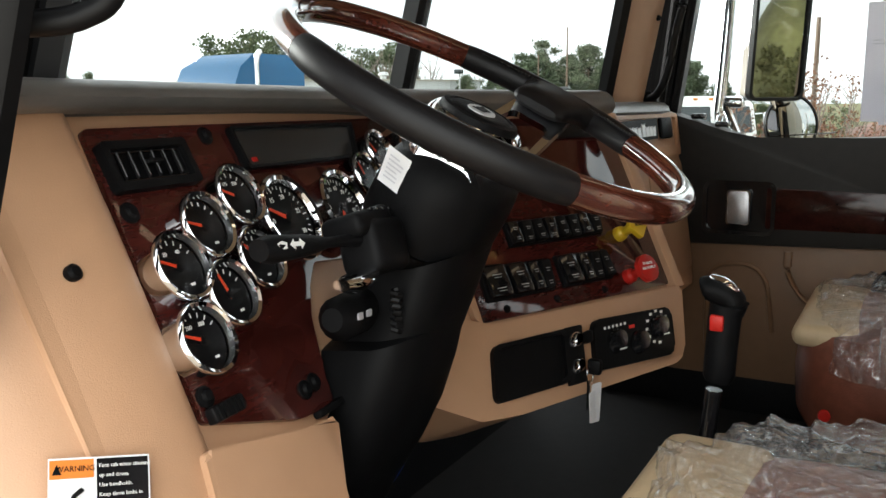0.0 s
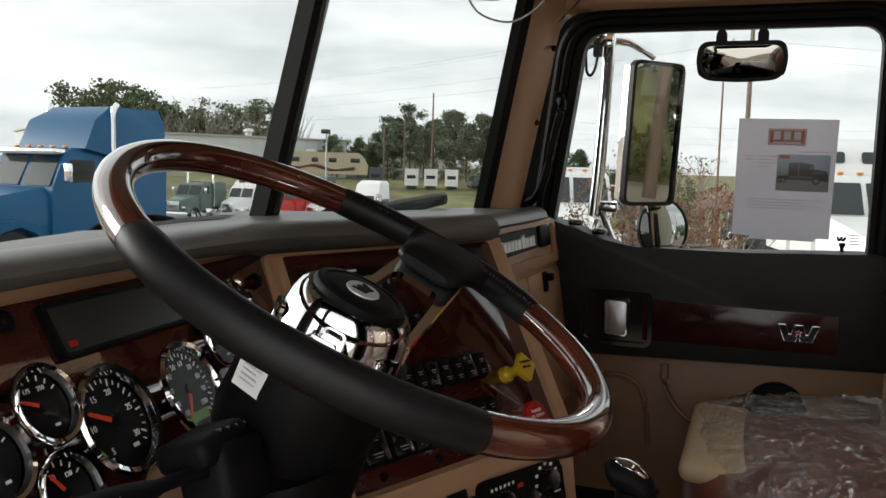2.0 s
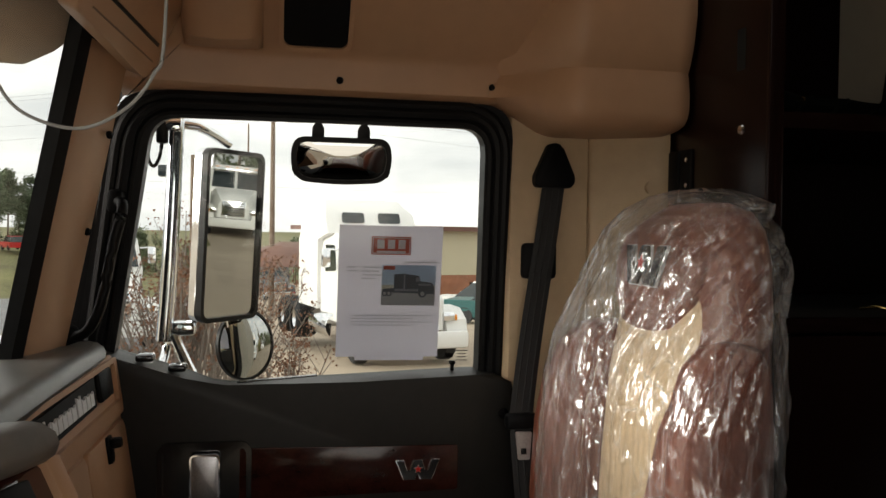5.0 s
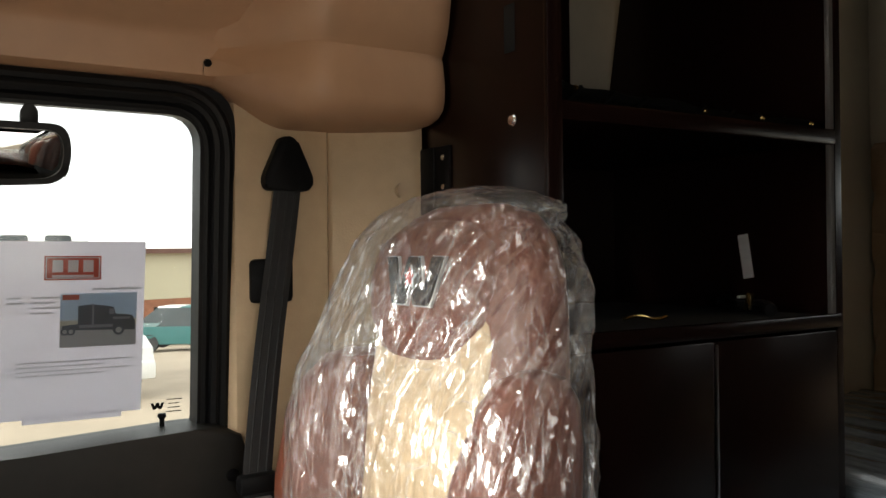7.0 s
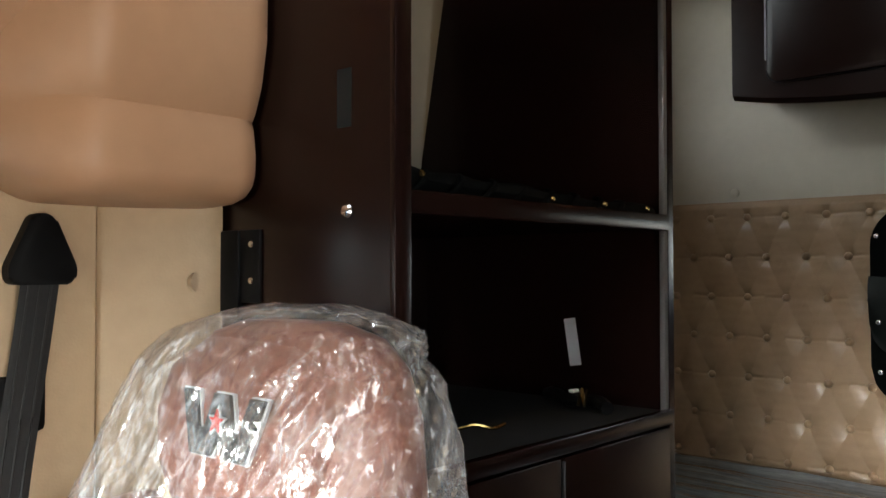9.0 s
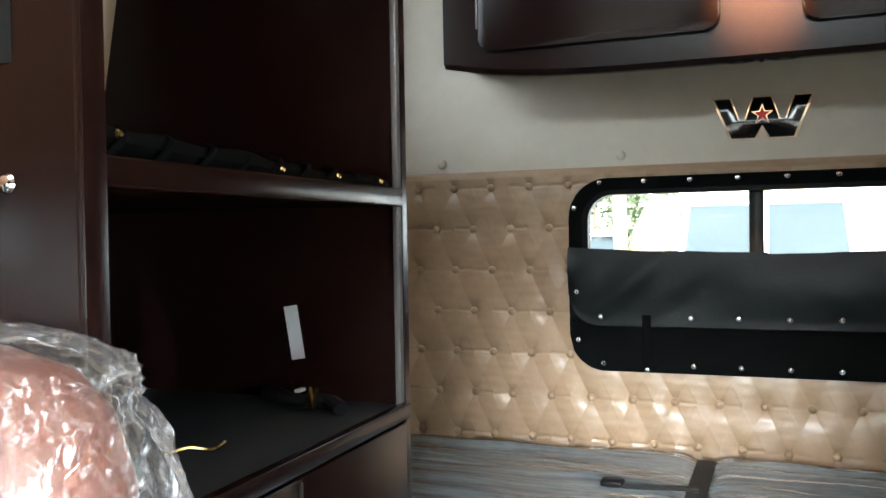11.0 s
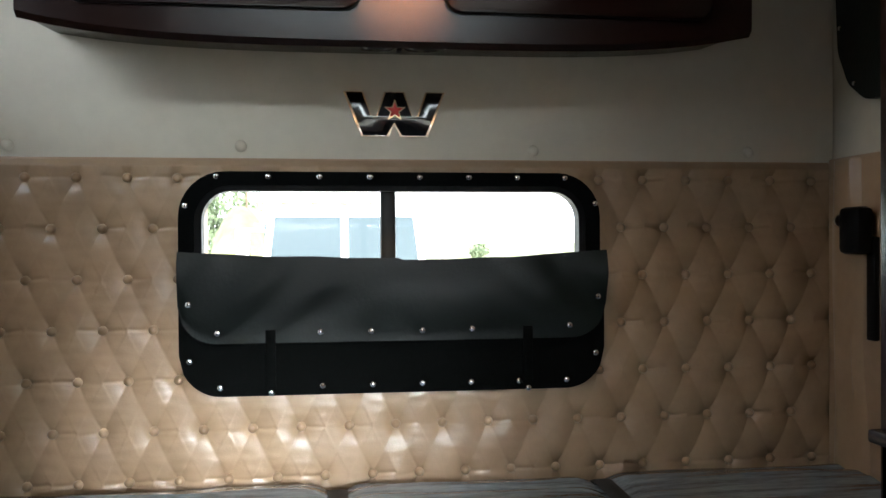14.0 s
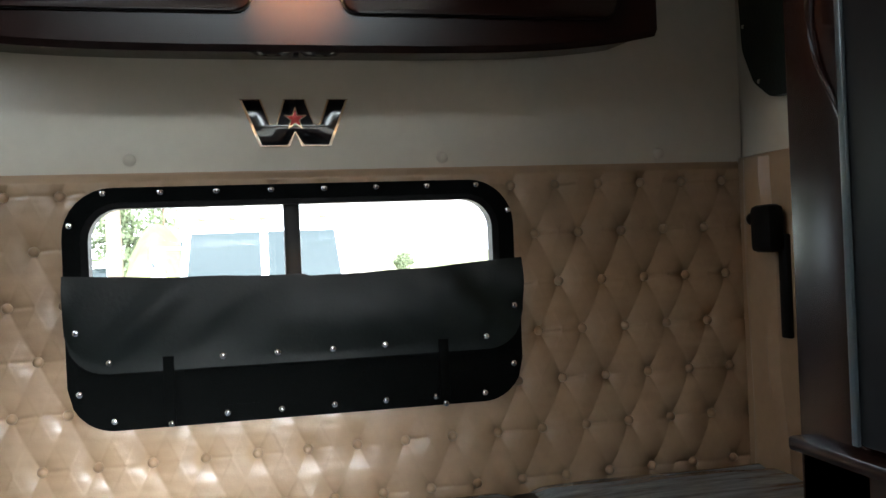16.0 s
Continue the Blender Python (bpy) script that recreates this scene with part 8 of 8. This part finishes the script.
# ---- buildings ----
M_SIDING = material("white_metal_siding", (0.62, 0.63, 0.63), 0.5, scale=0.3, amount=0.06)
M_GREYSIDING = material("grey_metal_siding", (0.46, 0.43, 0.37), 0.6, scale=0.3, amount=0.08)
M_BRICK = material("red_brick", (0.33, 0.14, 0.08), 0.85, scale=2.0, amount=0.3)
M_ROOF = material("brown_roof", (0.16, 0.08, 0.06), 0.7, scale=1.0, amount=0.2)
wh = thing("warehouse", "long white metal warehouse on the rise", "building")
wh.matrix_basis = Matrix.Translation((112, 86, -1.6)) @ Matrix.Rotation(radians(-38), 4, "Z")
part("wall", box(bm_new(), (0, 0, 3.1), (46, 24, 6.2)), M_SIDING, wh)
part("roof", box(bm_new(), (0, 0, 6.3), (46.6, 24.6, 0.25)), M_GREYSIDING, wh)
part("roof_vent", lathe(bm_new(), [(0.5, 0), (0.5, 0.6), (0.9, 0.8), (0.6, 1.2), (0, 1.3)], 16, Matrix.Translation((8, -8, 6.4))), M_SIDING, wh)
rb0 = None
for k in range(22):
    m = Matrix.Translation((-22 + 2.1 * k, -12.06, 3.1))
    if rb0 is None:
        rb0 = part("wall_rib", box(bm_new(), (0, 0, 0), (0.10, 0.12, 6.1)), M_SIDING, wh, "", False, m)
    else:
        share("wall_rib", rb0, wh, m)
gb = thing("warehouse", "low grey metal warehouse beside the white one", "building")
gb.matrix_basis = Matrix.Translation((138, 74, -1.2)) @ Matrix.Rotation(radians(-38), 4, "Z")
part("wall", box(bm_new(), (0, 0, 2.2), (40, 20, 4.4)), M_GREYSIDING, gb)
part("roof", box(bm_new(), (0, 0, 4.5), (40.6, 20.6, 0.3)), M_SIDING, gb)
bb = thing("brick_building", "yellow siding building with a brick base and dark windows", "building")
bb.matrix_basis = Matrix.Translation((52, -17, ground_z(52, -17))) @ Matrix.Rotation(radians(-72), 4, "Z")
part("brick_base", box(bm_new(), (0, 0, 1.2), (30, 10, 2.4)), M_BRICK, bb)
part("upper_wall", box(bm_new(), (0, 0, 3.6), (30, 10.05, 2.4)), material("pale_yellow_siding", (0.55, 0.50, 0.36), 0.6, scale=0.4, amount=0.06), bb)
part("roof", box(bm_new(), (0, 0, 4.9), (31, 11, 0.25)), M_ROOF, bb)
for k in range(7):
    part("window", box(bm_new(), (-12 + 4 * k, -5.03, 1.5), (1.6, 0.08, 1.0)), M_DARKGLASS, bb)
    part("window", box(bm_new(), (-12 + 4 * k, 5.03, 1.5), (1.6, 0.08, 1.0)), M_DARKGLASS, bb)
pv = thing("pavilion", "open picnic pavilion with a brown hip roof on brick posts", "pavilion")
pv.matrix_basis = Matrix.Translation((45, -0.6, ground_z(45, -0.6))) @ Matrix.Rotation(radians(10), 4, "Z")
bm = bm_new()
loft(bm, [[(-s, -s, z), (s, -s, z), (s, s, z), (-s, s, z)] for s, z in ((3.4, 2.5), (3.3, 2.65), (0.6, 3.7))])
part("roof", bm, M_ROOF, pv)
for sx in (-2.8, 2.8):
    for sy in (-2.8, 2.8):
        part("post", box(bm_new(), (sx, sy, 1.25), (0.35, 0.35, 2.5), 0.02), M_BRICK, pv)
rv = thing("motorhome", "beige motorhome with brown swooshes parked on the bank", "motorhome")
rv.matrix_basis = Matrix.Translation((103.5, 56.5, ground_z(103.5, 56.5))) @ Matrix.Rotation(radians(-62), 4, "Z")
part("body", loft(bm_new(), [[(-6, -1.25, z), (b, -1.25, z), (b, 1.25, z), (-6, 1.25, z)] for z, b in ((0.5, 6.3), (1.8, 6.4), (2.6, 6.0), (3.3, 5.4), (3.5, 5.0))]), paint("beige_paint", (0.50, 0.42, 0.30)), rv)
for s in (-1, 1):
    for xx, ww in ((-3.8, 1.6), (-0.9, 0.9), (1.5, 1.1), (4.6, 1.3)):
        part("window", box(bm_new(), (xx, s * 1.26, 2.45), (ww, 0.03, 0.6), 0.01), M_DARKGLASS, rv)
    part("swoosh", tube(bm_new(), smooth_path([(-5.8, s * 1.26, 1.9), (-3.5, s * 1.27, 1.3), (-1, s * 1.27, 1.7), (1.5, s * 1.27, 1.1), (4.5, s * 1.27, 1.4)], 5), [0.10 + 0.15 * abs(math.sin(k * 0.4)) for k in range(21)], 6, flat=1.0), paint("brown_swoosh", (0.10, 0.06, 0.04)), rv)
part("roof_unit", box(bm_new(), (-1.5, 0, 3.65), (1.2, 0.9, 0.3), 0.08), M_SIDING, rv)
def box_truck(x, y, yaw, label):
    b = thing("box_truck", label, "truck", "far trucks")
    b.matrix_basis = Matrix.Translation((x, y, ground_z(x, y))) @ Matrix.Rotation(radians(yaw), 4, "Z")
    part("cargo_box", box(bm_new(), (0, 0, 2.3), (7.2, 2.5, 2.7), 0.04), M_SIDING, b)
    part("cab", loft(bm_new(), [[(3.7, -1.1, z), (f, -1.1, z), (f, 1.1, z), (3.7, 1.1, z)] for z, f in ((0.6, 5.7), (1.5, 5.7), (2.5, 5.2), (2.65, 4.9))]), P_WHITE, b)
    part("windshield", box(bm_new(), (5.46, 0, 2.0), (0.10, 1.9, 0.75), 0.02, Matrix.Identity(4)), M_DARKGLASS, b)
    part("chassis", box(bm_new(), (0.6, 0, 0.75), (9.2, 1.0, 0.3), 0.02), M_TYRE, b)
    ty = None
    for xx in (-2.2, 4.6):
        for yy in (-1.0, 1.0):
            m = Matrix.Translation((xx, yy, 0.48)) @ Matrix.Rotation(radians(90), 4, "X")
            if ty is None:
                ty = part("tyre", lathe(bm_new(), [(0, 0.12), (0.3, 0.12), (0.46, 0.14), (0.48, 0), (0.46, -0.14), (0.3, -0.12), (0, -0.12)], 20), M_TYRE, b, "", True, m)
            else:
                share("tyre", ty, b, m)


box_truck(41.0, 48.5, 139, "white box truck parked on the far side of the yard")
hs = thing("house", "small pale blue house with a grey gable roof", "house")
hs.matrix_basis = Matrix.Translation((51.0, 70.0, ground_z(51, 70))) @ Matrix.Rotation(radians(-25), 4, "Z")
part("wall", box(bm_new(), (0, 0, 1.5), (9.0, 6.0, 3.0)), material("pale_blue_siding", (0.42, 0.48, 0.52), 0.6, scale=0.5, amount=0.06), hs)
bm = bm_new()
prism(bm, [(-3.3, 2.95), (3.3, 2.95), (0.0, 4.7)], -4.8, 4.8, basis((0, 0, 0), (0, 1, 0), (0, 0, 1), (1, 0, 0)))
part("roof", bm, M_GREYSIDING, hs)
for xx in (-2.8, 0.0, 2.8):
    part("window", box(bm_new(), (xx, -3.03, 1.6), (1.0, 0.08, 1.1)), M_DARKGLASS, hs)
tb = thing("utility_box", "green utility cabinet on the bank", "utility box")
part("cabinet", box(bm_new(), (92.5, 49.5, ground_z(92.5, 49.5) + 0.8), (1.8, 1.0, 1.6), 0.05), P_GREEN, tb)

# ---- poles, fence, bollards ----
M_POLE = material("weathered_pole", (0.17, 0.12, 0.085), 0.85, scale=2, amount=0.25, stretch=(4, 4, 0.3))
M_GALV = material("galvanised_steel", (0.45, 0.46, 0.47), 0.45, 0.6, scale=4, amount=0.15)
for x, y, h, r, cross in ((111.0, 43.0, 12.4, 0.13, False), (110, 50, 7.5, 0.12, False), (108, 46, 8.5, 0.10, False), (44.3, 0.5, 11.5, 0.13, True), (41.0, 4.2, 7.6, 0.12, False), (40.0, 1.6, 9.0, 0.05, False)):
    p = thing("utility_pole", "wooden utility pole beyond the yard", "pole", "utility poles")
    z0 = ground_z(x, y)
    part("shaft", tube(bm_new(), [(x, y, z0 - 0.3), (x, y, z0 + h)], [r * 1.2, r * 0.8], 10), M_POLE, p)
    if cross:
        part("crossarm", box(bm_new(), (x, y, z0 + h - 0.9), (0.14, 2.2, 0.14), 0.02), M_POLE, p)
        part("insulator", lathe(bm_new(), [(0.08, 0), (0.12, 0.1), (0.06, 0.25), (0, 0.3)], 10, Matrix.Translation((x, y + 0.9, z0 + h - 0.83))), M_GALV, p)
for x, y, h in ((87.2, 47.1, 7.4), (39.0, 5.0, 6.4)):
    p = thing("light_pole", "yard light pole with a floodlight", "light pole", "light poles")
    z0 = ground_z(x, y)
    part("shaft", tube(bm_new(), [(x, y, z0 - 0.3), (x, y, z0 + h)], 0.10, 10), M_GALV, p)
    part("floodlight", box(bm_new(), (x - 0.2, y, z0 + h + 0.15), (0.7, 0.9, 0.5), 0.05), M_DARKGLASS, p)
pw = thing("power_line", "thin overhead wires between poles", "wires", "", "stuff")
bm = bm_new()
for dz, dy in ((0, 0.9), (0, -0.9), (-1.6, 0.0), (-2.4, 0.0)):
    for (ax, ay, az), (bx_, by, bz) in (((44.3, 0.5 + dy, 9.2 + dz), (70.0, -60 + dy, 9.0 + dz)), ((44.3, 0.5 + dy, 9.2 + dz), (80, 60 + dy, 9.0 + dz)), ((111, 43 + dy, 8.2 + dz), (140, -40 + dy, 8 + dz)), ((111, 43 + dy, 8.2 + dz), (120, 110 + dy, 8 + dz))):
        tube(bm, [(ax + (bx_ - ax) * t, ay + (by - ay) * t, az + (bz - az) * t - 3.0 * t * (1 - t)) for t in [k / 10 for k in range(11)]], 0.005, 4)
part("strand", bm, M_TYRE, pw)
fn = thing("chain_fence", "galvanised chain-link fence along the upper yard", "fence")
fp = None
f0, f1 = Vector((95, 96, 0)), Vector((124, 44, 0))
for k in range(22):
    q = f0 + (f1 - f0) * (k / 21)
    m = Matrix.Translation((q.x, q.y, ground_z(q.x, q.y) + 1.0))
    if fp is None:
        fp = part("post", tube(bm_new(), [(0, 0, -1), (0, 0, 1)], 0.035, 6), M_GALV, fn, "", True, m)
    else:
        share("post", fp, fn, m)
bm = bm_new()
for h in (0.3, 1.0, 1.9):
    tube(bm, [(f0 + (f1 - f0) * (k / 21)).to_tuple()[:2] + (ground_z(*(f0 + (f1 - f0) * (k / 21)).to_tuple()[:2]) + h,) for k in range(22)], 0.02, 4)
part("rail", bm, M_GALV, fn)
b0 = None
for k in range(26):
    x, y = 15.0 + 0.74 * k, 13.6 - 0.40 * k
    bl = thing("bollard", "thin pale post along the edge of the yard", "bollard", "yard posts")
    if b0 is None:
        b0 = part("post", tube(bm_new(), [(0, 0, -0.1), (0, 0, 1.1)], 0.045, 8), M_SIDING, bl, "", True, Matrix.Translation((x, y, ground_z(x, y))))
    else:
        share("post", b0, bl, Matrix.Translation((x, y, ground_z(x, y))))
ks = thing("kerb", "low concrete kerb along the posts", "kerb", "", "structure")
bm = bm_new()
loft(bm, [[(x + dx, 13.1 - 0.539 * (x - 15) + dx, ground_z(x, 13.9) + dz) for dx, dz in ((0, -0.1), (0, 0.14), (0.18, 0.14), (0.18, -0.1))] for x in (8, 14, 20, 26, 33, 40)])
part("kerb_stone", bm, M_CONCRETE, ks)

# ---- trees and shrubs ----
M_BARK = material("pine_bark", (0.11, 0.075, 0.05), 0.9, scale=3, amount=0.3, stretch=(3, 3, 0.5))
M_NEEDLES = material("pine_needles", (0.100, 0.130, 0.072), 0.8, scale=0.6, amount=0.5)
M_OAK = material("evergreen_leaves", (0.105, 0.130, 0.066), 0.8, scale=0.6, amount=0.5)
M_TWIG = material("bare_twigs", (0.20, 0.165, 0.14), 0.9, scale=1, amount=0.2)
M_SEED = material("dry_seed_heads", (0.20, 0.095, 0.055), 0.85, scale=5, amount=0.45)


def leaf_clump(vs, fs, c, r, n, rnd, size):
    for _ in range(n):
        d = Vector((rnd.gauss(0, 1), rnd.gauss(0, 1), rnd.gauss(0, 0.6))).normalized() * r * rnd.random() ** 0.4
        p = Vector(c) + d
        a = Vector((rnd.gauss(0, 1), rnd.gauss(0, 1), rnd.gauss(0, 1))).normalized()
        b = a.cross(Vector((rnd.gauss(0, 1), rnd.gauss(0, 1), rnd.gauss(0, 1)))).normalized()
        s = size * (0.6 + 0.8 * rnd.random())
        i = len(vs)
        vs += [p + a * s, p + b * s * 0.8, p - a * s * 0.7, p - b * s * 0.6]
        fs.append((i, i + 1, i + 2, i + 3))


def leaf_object(name, vs, fs, mat, parent, smooth=False):
    me = bpy.data.meshes.new(name)
    me.from_pydata([tuple(v) for v in vs], [], fs)
    me.materials.append(mat)
    o = new(name, me)
    o.parent = parent
    return o


def pine(h, seed, group="yard pines", mat=None):
    rnd = random.Random(seed)
    t = thing("pine_tree", "tall pine with a bare trunk and open layered crown", "tree", group)
    bm = bm_new()
    lean = rnd.uniform(-0.02, 0.02) * h
    tube(bm, [(lean * k / 5, lean * 0.6 * (k / 5) ** 2, h * 0.97 * k / 5 - 0.3) for k in range(6)], [0.026 * h * (1 - 0.15 * k) * (1 if k else 1.2) * 0.6 for k in range(6)], 8)
    vs, fs = [], []
    for k in range(38):
        u = rnd.random()
        z = h * (0.40 + 0.58 * u)
        L = h * (0.27 * (1 - u) ** 0.6 + 0.05) * rnd.uniform(0.5, 1.15)
        a = rnd.uniform(0, 2 * math.pi)
        tip = Vector((math.cos(a) * L, math.sin(a) * L, z + L * rnd.uniform(0.05, 0.4)))
        tube(bm, [(lean * z / h, 0, z), tip * 0.55 + Vector((0, 0, z * 0.45 - 0.01 * h)), tip], [0.005 * h, 0.003 * h, 0.0015 * h], 5)
        for q in (0.55, 0.8, 1.0):
            c = Vector((tip.x * q, tip.y * q, z + (tip.z - z) * q + 0.01 * h))
            leaf_clump(vs, fs, c, h * 0.078 * rnd.uniform(0.7, 1.3), 80, rnd, h * 0.015)
    part("trunk", bm, M_BARK, t)
    leaf_object("crown", vs, fs, mat or M_NEEDLES, t)
    return t


p1, p2, p3_ = pine(14.0, 11), pine(12.0, 23), pine(10.0, 37)
spots = [(119, 53.4, 0.68, p1), (119, 49.7, 0.76, p1), (122, 47.0, 0.78, p2), (119, 42.8, 0.80, p2), (118, 40.2, 0.84, p3_), (119, 37.9, 0.76, p2), (117, 34.5, 0.88, p3_), (118, 32.0, 0.66, p1), (121, 28.5, 0.78, p2), (122, 24.0, 0.88, p3_), (117, 51.5, 0.86, p3_), (119, 63.0, 0.64, p3_), (121, 59.5, 0.60, p3_), (120, 56.4, 0.46, p2), (150, 62, 0.8, p2), (142, 58, 0.8, p3_)]
rt = random.Random(5)
first = {}
for x, y, s, src in spots:
    m = Matrix.Translation((x, y, ground_z(x, y) - 0.2)) @ Matrix.Rotation(rt.uniform(0, 6.28), 4, "Z")
    if src not in first:
        first[src] = 1
        src.matrix_basis = m
        src.scale = (s, s, s)
    else:
        c = copy_thing(src, m)
        c.scale = (s * rt.uniform(0.9, 1.1),) * 3


def woods(name, x0, y0, x1, y1, n, hmin, hmax, mat, seed, label, stray=5):
    n = int(n * 1.6)
    rnd = random.Random(seed)
    w = thing(name, label, "woods", "", "stuff")
    vs, fs, tv, tf = [], [], [], []
    bm = bm_new()
    for k in range(n):
        t = (k + rnd.random()) / n
        x, y = x0 + (x1 - x0) * t + rnd.gauss(0, stray), y0 + (y1 - y0) * t + rnd.gauss(0, stray)
        z, h = ground_z(x, y), rnd.uniform(hmin, hmax)
        tube(bm, [(x, y, z - 0.5), (x, y, z + h * 0.8)], [0.018 * h, 0.006 * h], 5, caps=False)
        for q in range(20):
            u = 0.06 + 0.94 * rnd.random()
            rr = h * 0.17 * (1.15 - u)
            a = rnd.uniform(0, 6.28)
            leaf_clump(vs, fs, (x + math.cos(a) * rr, y + math.sin(a) * rr, z + h * u), h * 0.125 * rnd.uniform(0.6, 1.2), 44, rnd, h * 0.022)
    part("trunk_rows", bm, M_BARK, w)
    leaf_object("foliage", vs, fs, mat, w)


woods("far_woods", 136, 132, 194, 124, 34, 13.5, 18, M_OAK, 2, "dense evergreen woods behind the warehouse")
woods("far_woods", 126, 66, 134, 10, 40, 4.5, 7, M_OAK, 8, "low woods behind the grass bank")
woods("far_woods", 20, 160, 112, 142, 34, 7, 9, M_OAK, 12, "distant tree line beyond the yard")
woods("far_woods", 110, 4, 90, -70, 26, 4.0, 6, M_OAK, 15, "distant tree line behind the yard")
woods("far_woods", 4.6, -45, 30, -48, 26, 5.5, 8.0, M_OAK, 19, "trees behind the truck yard", 1.0)
bt = thing("bare_trees", "leafless trees beside the evergreen woods", "trees", "", "stuff")
bm = bm_new()
rnd = random.Random(9)
for k in range(7):
    x, y = 121 + 2.4 * k, 98 - 3.2 * k
    z = ground_z(x, y)
    for q in range(26):
        a, L = rnd.uniform(0, 6.28), rnd.uniform(1.5, 4.0)
        h0 = rnd.uniform(3, 8)
        tube(bm, [(x, y, z + h0), (x + math.cos(a) * L * 0.6, y + math.sin(a) * L * 0.6, z + h0 + L * 0.7), (x + math.cos(a) * L, y + math.sin(a) * L, z + h0 + L * 1.5)], [0.09, 0.06, 0.03], 4, caps=False)
    tube(bm, [(x, y, z), (x, y, z + 8)], [0.2, 0.08], 6)
part("branches", bm, M_TWIG, bt)


def shrub(x, y, h, n, seed, spread):
    rnd = random.Random(seed)
    s = thing("shrub", "leafless multi-stemmed shrub with dry brown seed heads", "shrub", "yard shrubs")
    z = ground_z(x, y)
    bm = bm_new()
    vs, fs = [], []
    for k in range(n):
        a, L = rnd.uniform(0, 6.28), rnd.uniform(0.15, 1.0) * spread
        hh = h * rnd.uniform(0.7, 1.05) * (1 - 0.25 * L / spread)
        tip = Vector((x + math.cos(a) * L, y + math.sin(a) * L, z + hh))
        mid = Vector((x + math.cos(a) * L * 0.45, y + math.sin(a) * L * 0.45, z + hh * 0.5))
        tube(bm, [(x + math.cos(a) * 0.1, y + math.sin(a) * 0.1, z), mid, tip], [0.016, 0.010, 0.005], 5, caps=False)
        for q in range(5):
            b, l2 = rnd.uniform(0, 6.28), rnd.uniform(0.15, 0.45)
            s0_ = mid + (tip - mid) * rnd.uniform(0.1, 0.95)
            e = s0_ + Vector((math.cos(b) * l2 * 0.6, math.sin(b) * l2 * 0.6, l2 * 0.8))
            tube(bm, [s0_, e], [0.005, 0.003], 4, caps=False)
            leaf_clump(vs, fs, e, 0.085, 13, rnd, 0.016)
        leaf_clump(vs, fs, tip, 0.10, 16, rnd, 0.017)
    part("stems", bm, M_TWIG, s)
    leaf_object("seed_heads", vs, fs, M_SEED, s)


shrub(7.7, 1.05, 2.75, 64, 3, 0.85)
shrub(9.2, 0.75, 2.75, 54, 7, 1.0)
shrub(8.2, 0.1, 1.7, 16, 17, 0.6)
bank = thing("grass_bank", "rough green grass bank behind the truck", "grass bank", "", "structure")
rows = []
for j in range(13):
    y = -26.5 - 0.95 * j
    rows.append([(2.4 + 0.22 * i, y, -1.7 + 4.3 * min(1.0, j / 7) * math.sin(math.pi * i / 12) ** 0.4 + 0.10 * noise.noise(Vector((i * 0.7, j * 0.7, 3)))) for i in range(13)])
part("bank_turf", loft(bm_new(), rows, False), M_GRASS, bank)
for x, y, r, seed in ((3.2, -25.6, 0.55, 5), (3.9, -26.0, 0.45, 6), (2.8, -26.4, 0.5, 7)):
    bush = thing("bush", "low bright green bush at the foot of the bank", "bush", "bank bushes")
    vs, fs = [], []
    rnd = random.Random(seed)
    for k in range(12):
        leaf_clump(vs, fs, (x + rnd.gauss(0, r * 0.4), y + rnd.gauss(0, r * 0.4), ground_z(x, y) + rnd.uniform(0.2, 2.0)), r * 0.6, 60, rnd, 0.06)
    leaf_object("foliage", vs, fs, M_GRASS, bush)
pb = thing("utility_pole", "brown wooden pole at the foot of the grass bank", "pole", "utility poles")
part("shaft", tube(bm_new(), [(3.44, -22, ground_z(3.44, -22) - 0.3), (3.54, -22, 7.5)], [0.20, 0.15], 12), M_POLE, pb)
rx = thing("small_tree", "small round evergreen tree on a short trunk behind the truck", "tree")
part("trunk", tube(bm_new(), [(-3.9, -24, ground_z(-3.9, -24)), (-3.92, -24, 0.2), (-3.88, -24, 0.9)], [0.16, 0.11, 0.07], 8), M_BARK, rx)
vs, fs = [], []
rnd = random.Random(3)
for k in range(16):
    a, u = rnd.uniform(0, 6.28), rnd.uniform(-1, 1)
    r = 0.17 * math.sqrt(1 - u * u * 0.8)
    leaf_clump(vs, fs, (-3.9 + math.cos(a) * r, -24 + math.sin(a) * r, 0.92 + 0.22 * u), 0.14, 50, rnd, 0.04)
leaf_object("foliage", vs, fs, M_OAK, rx)
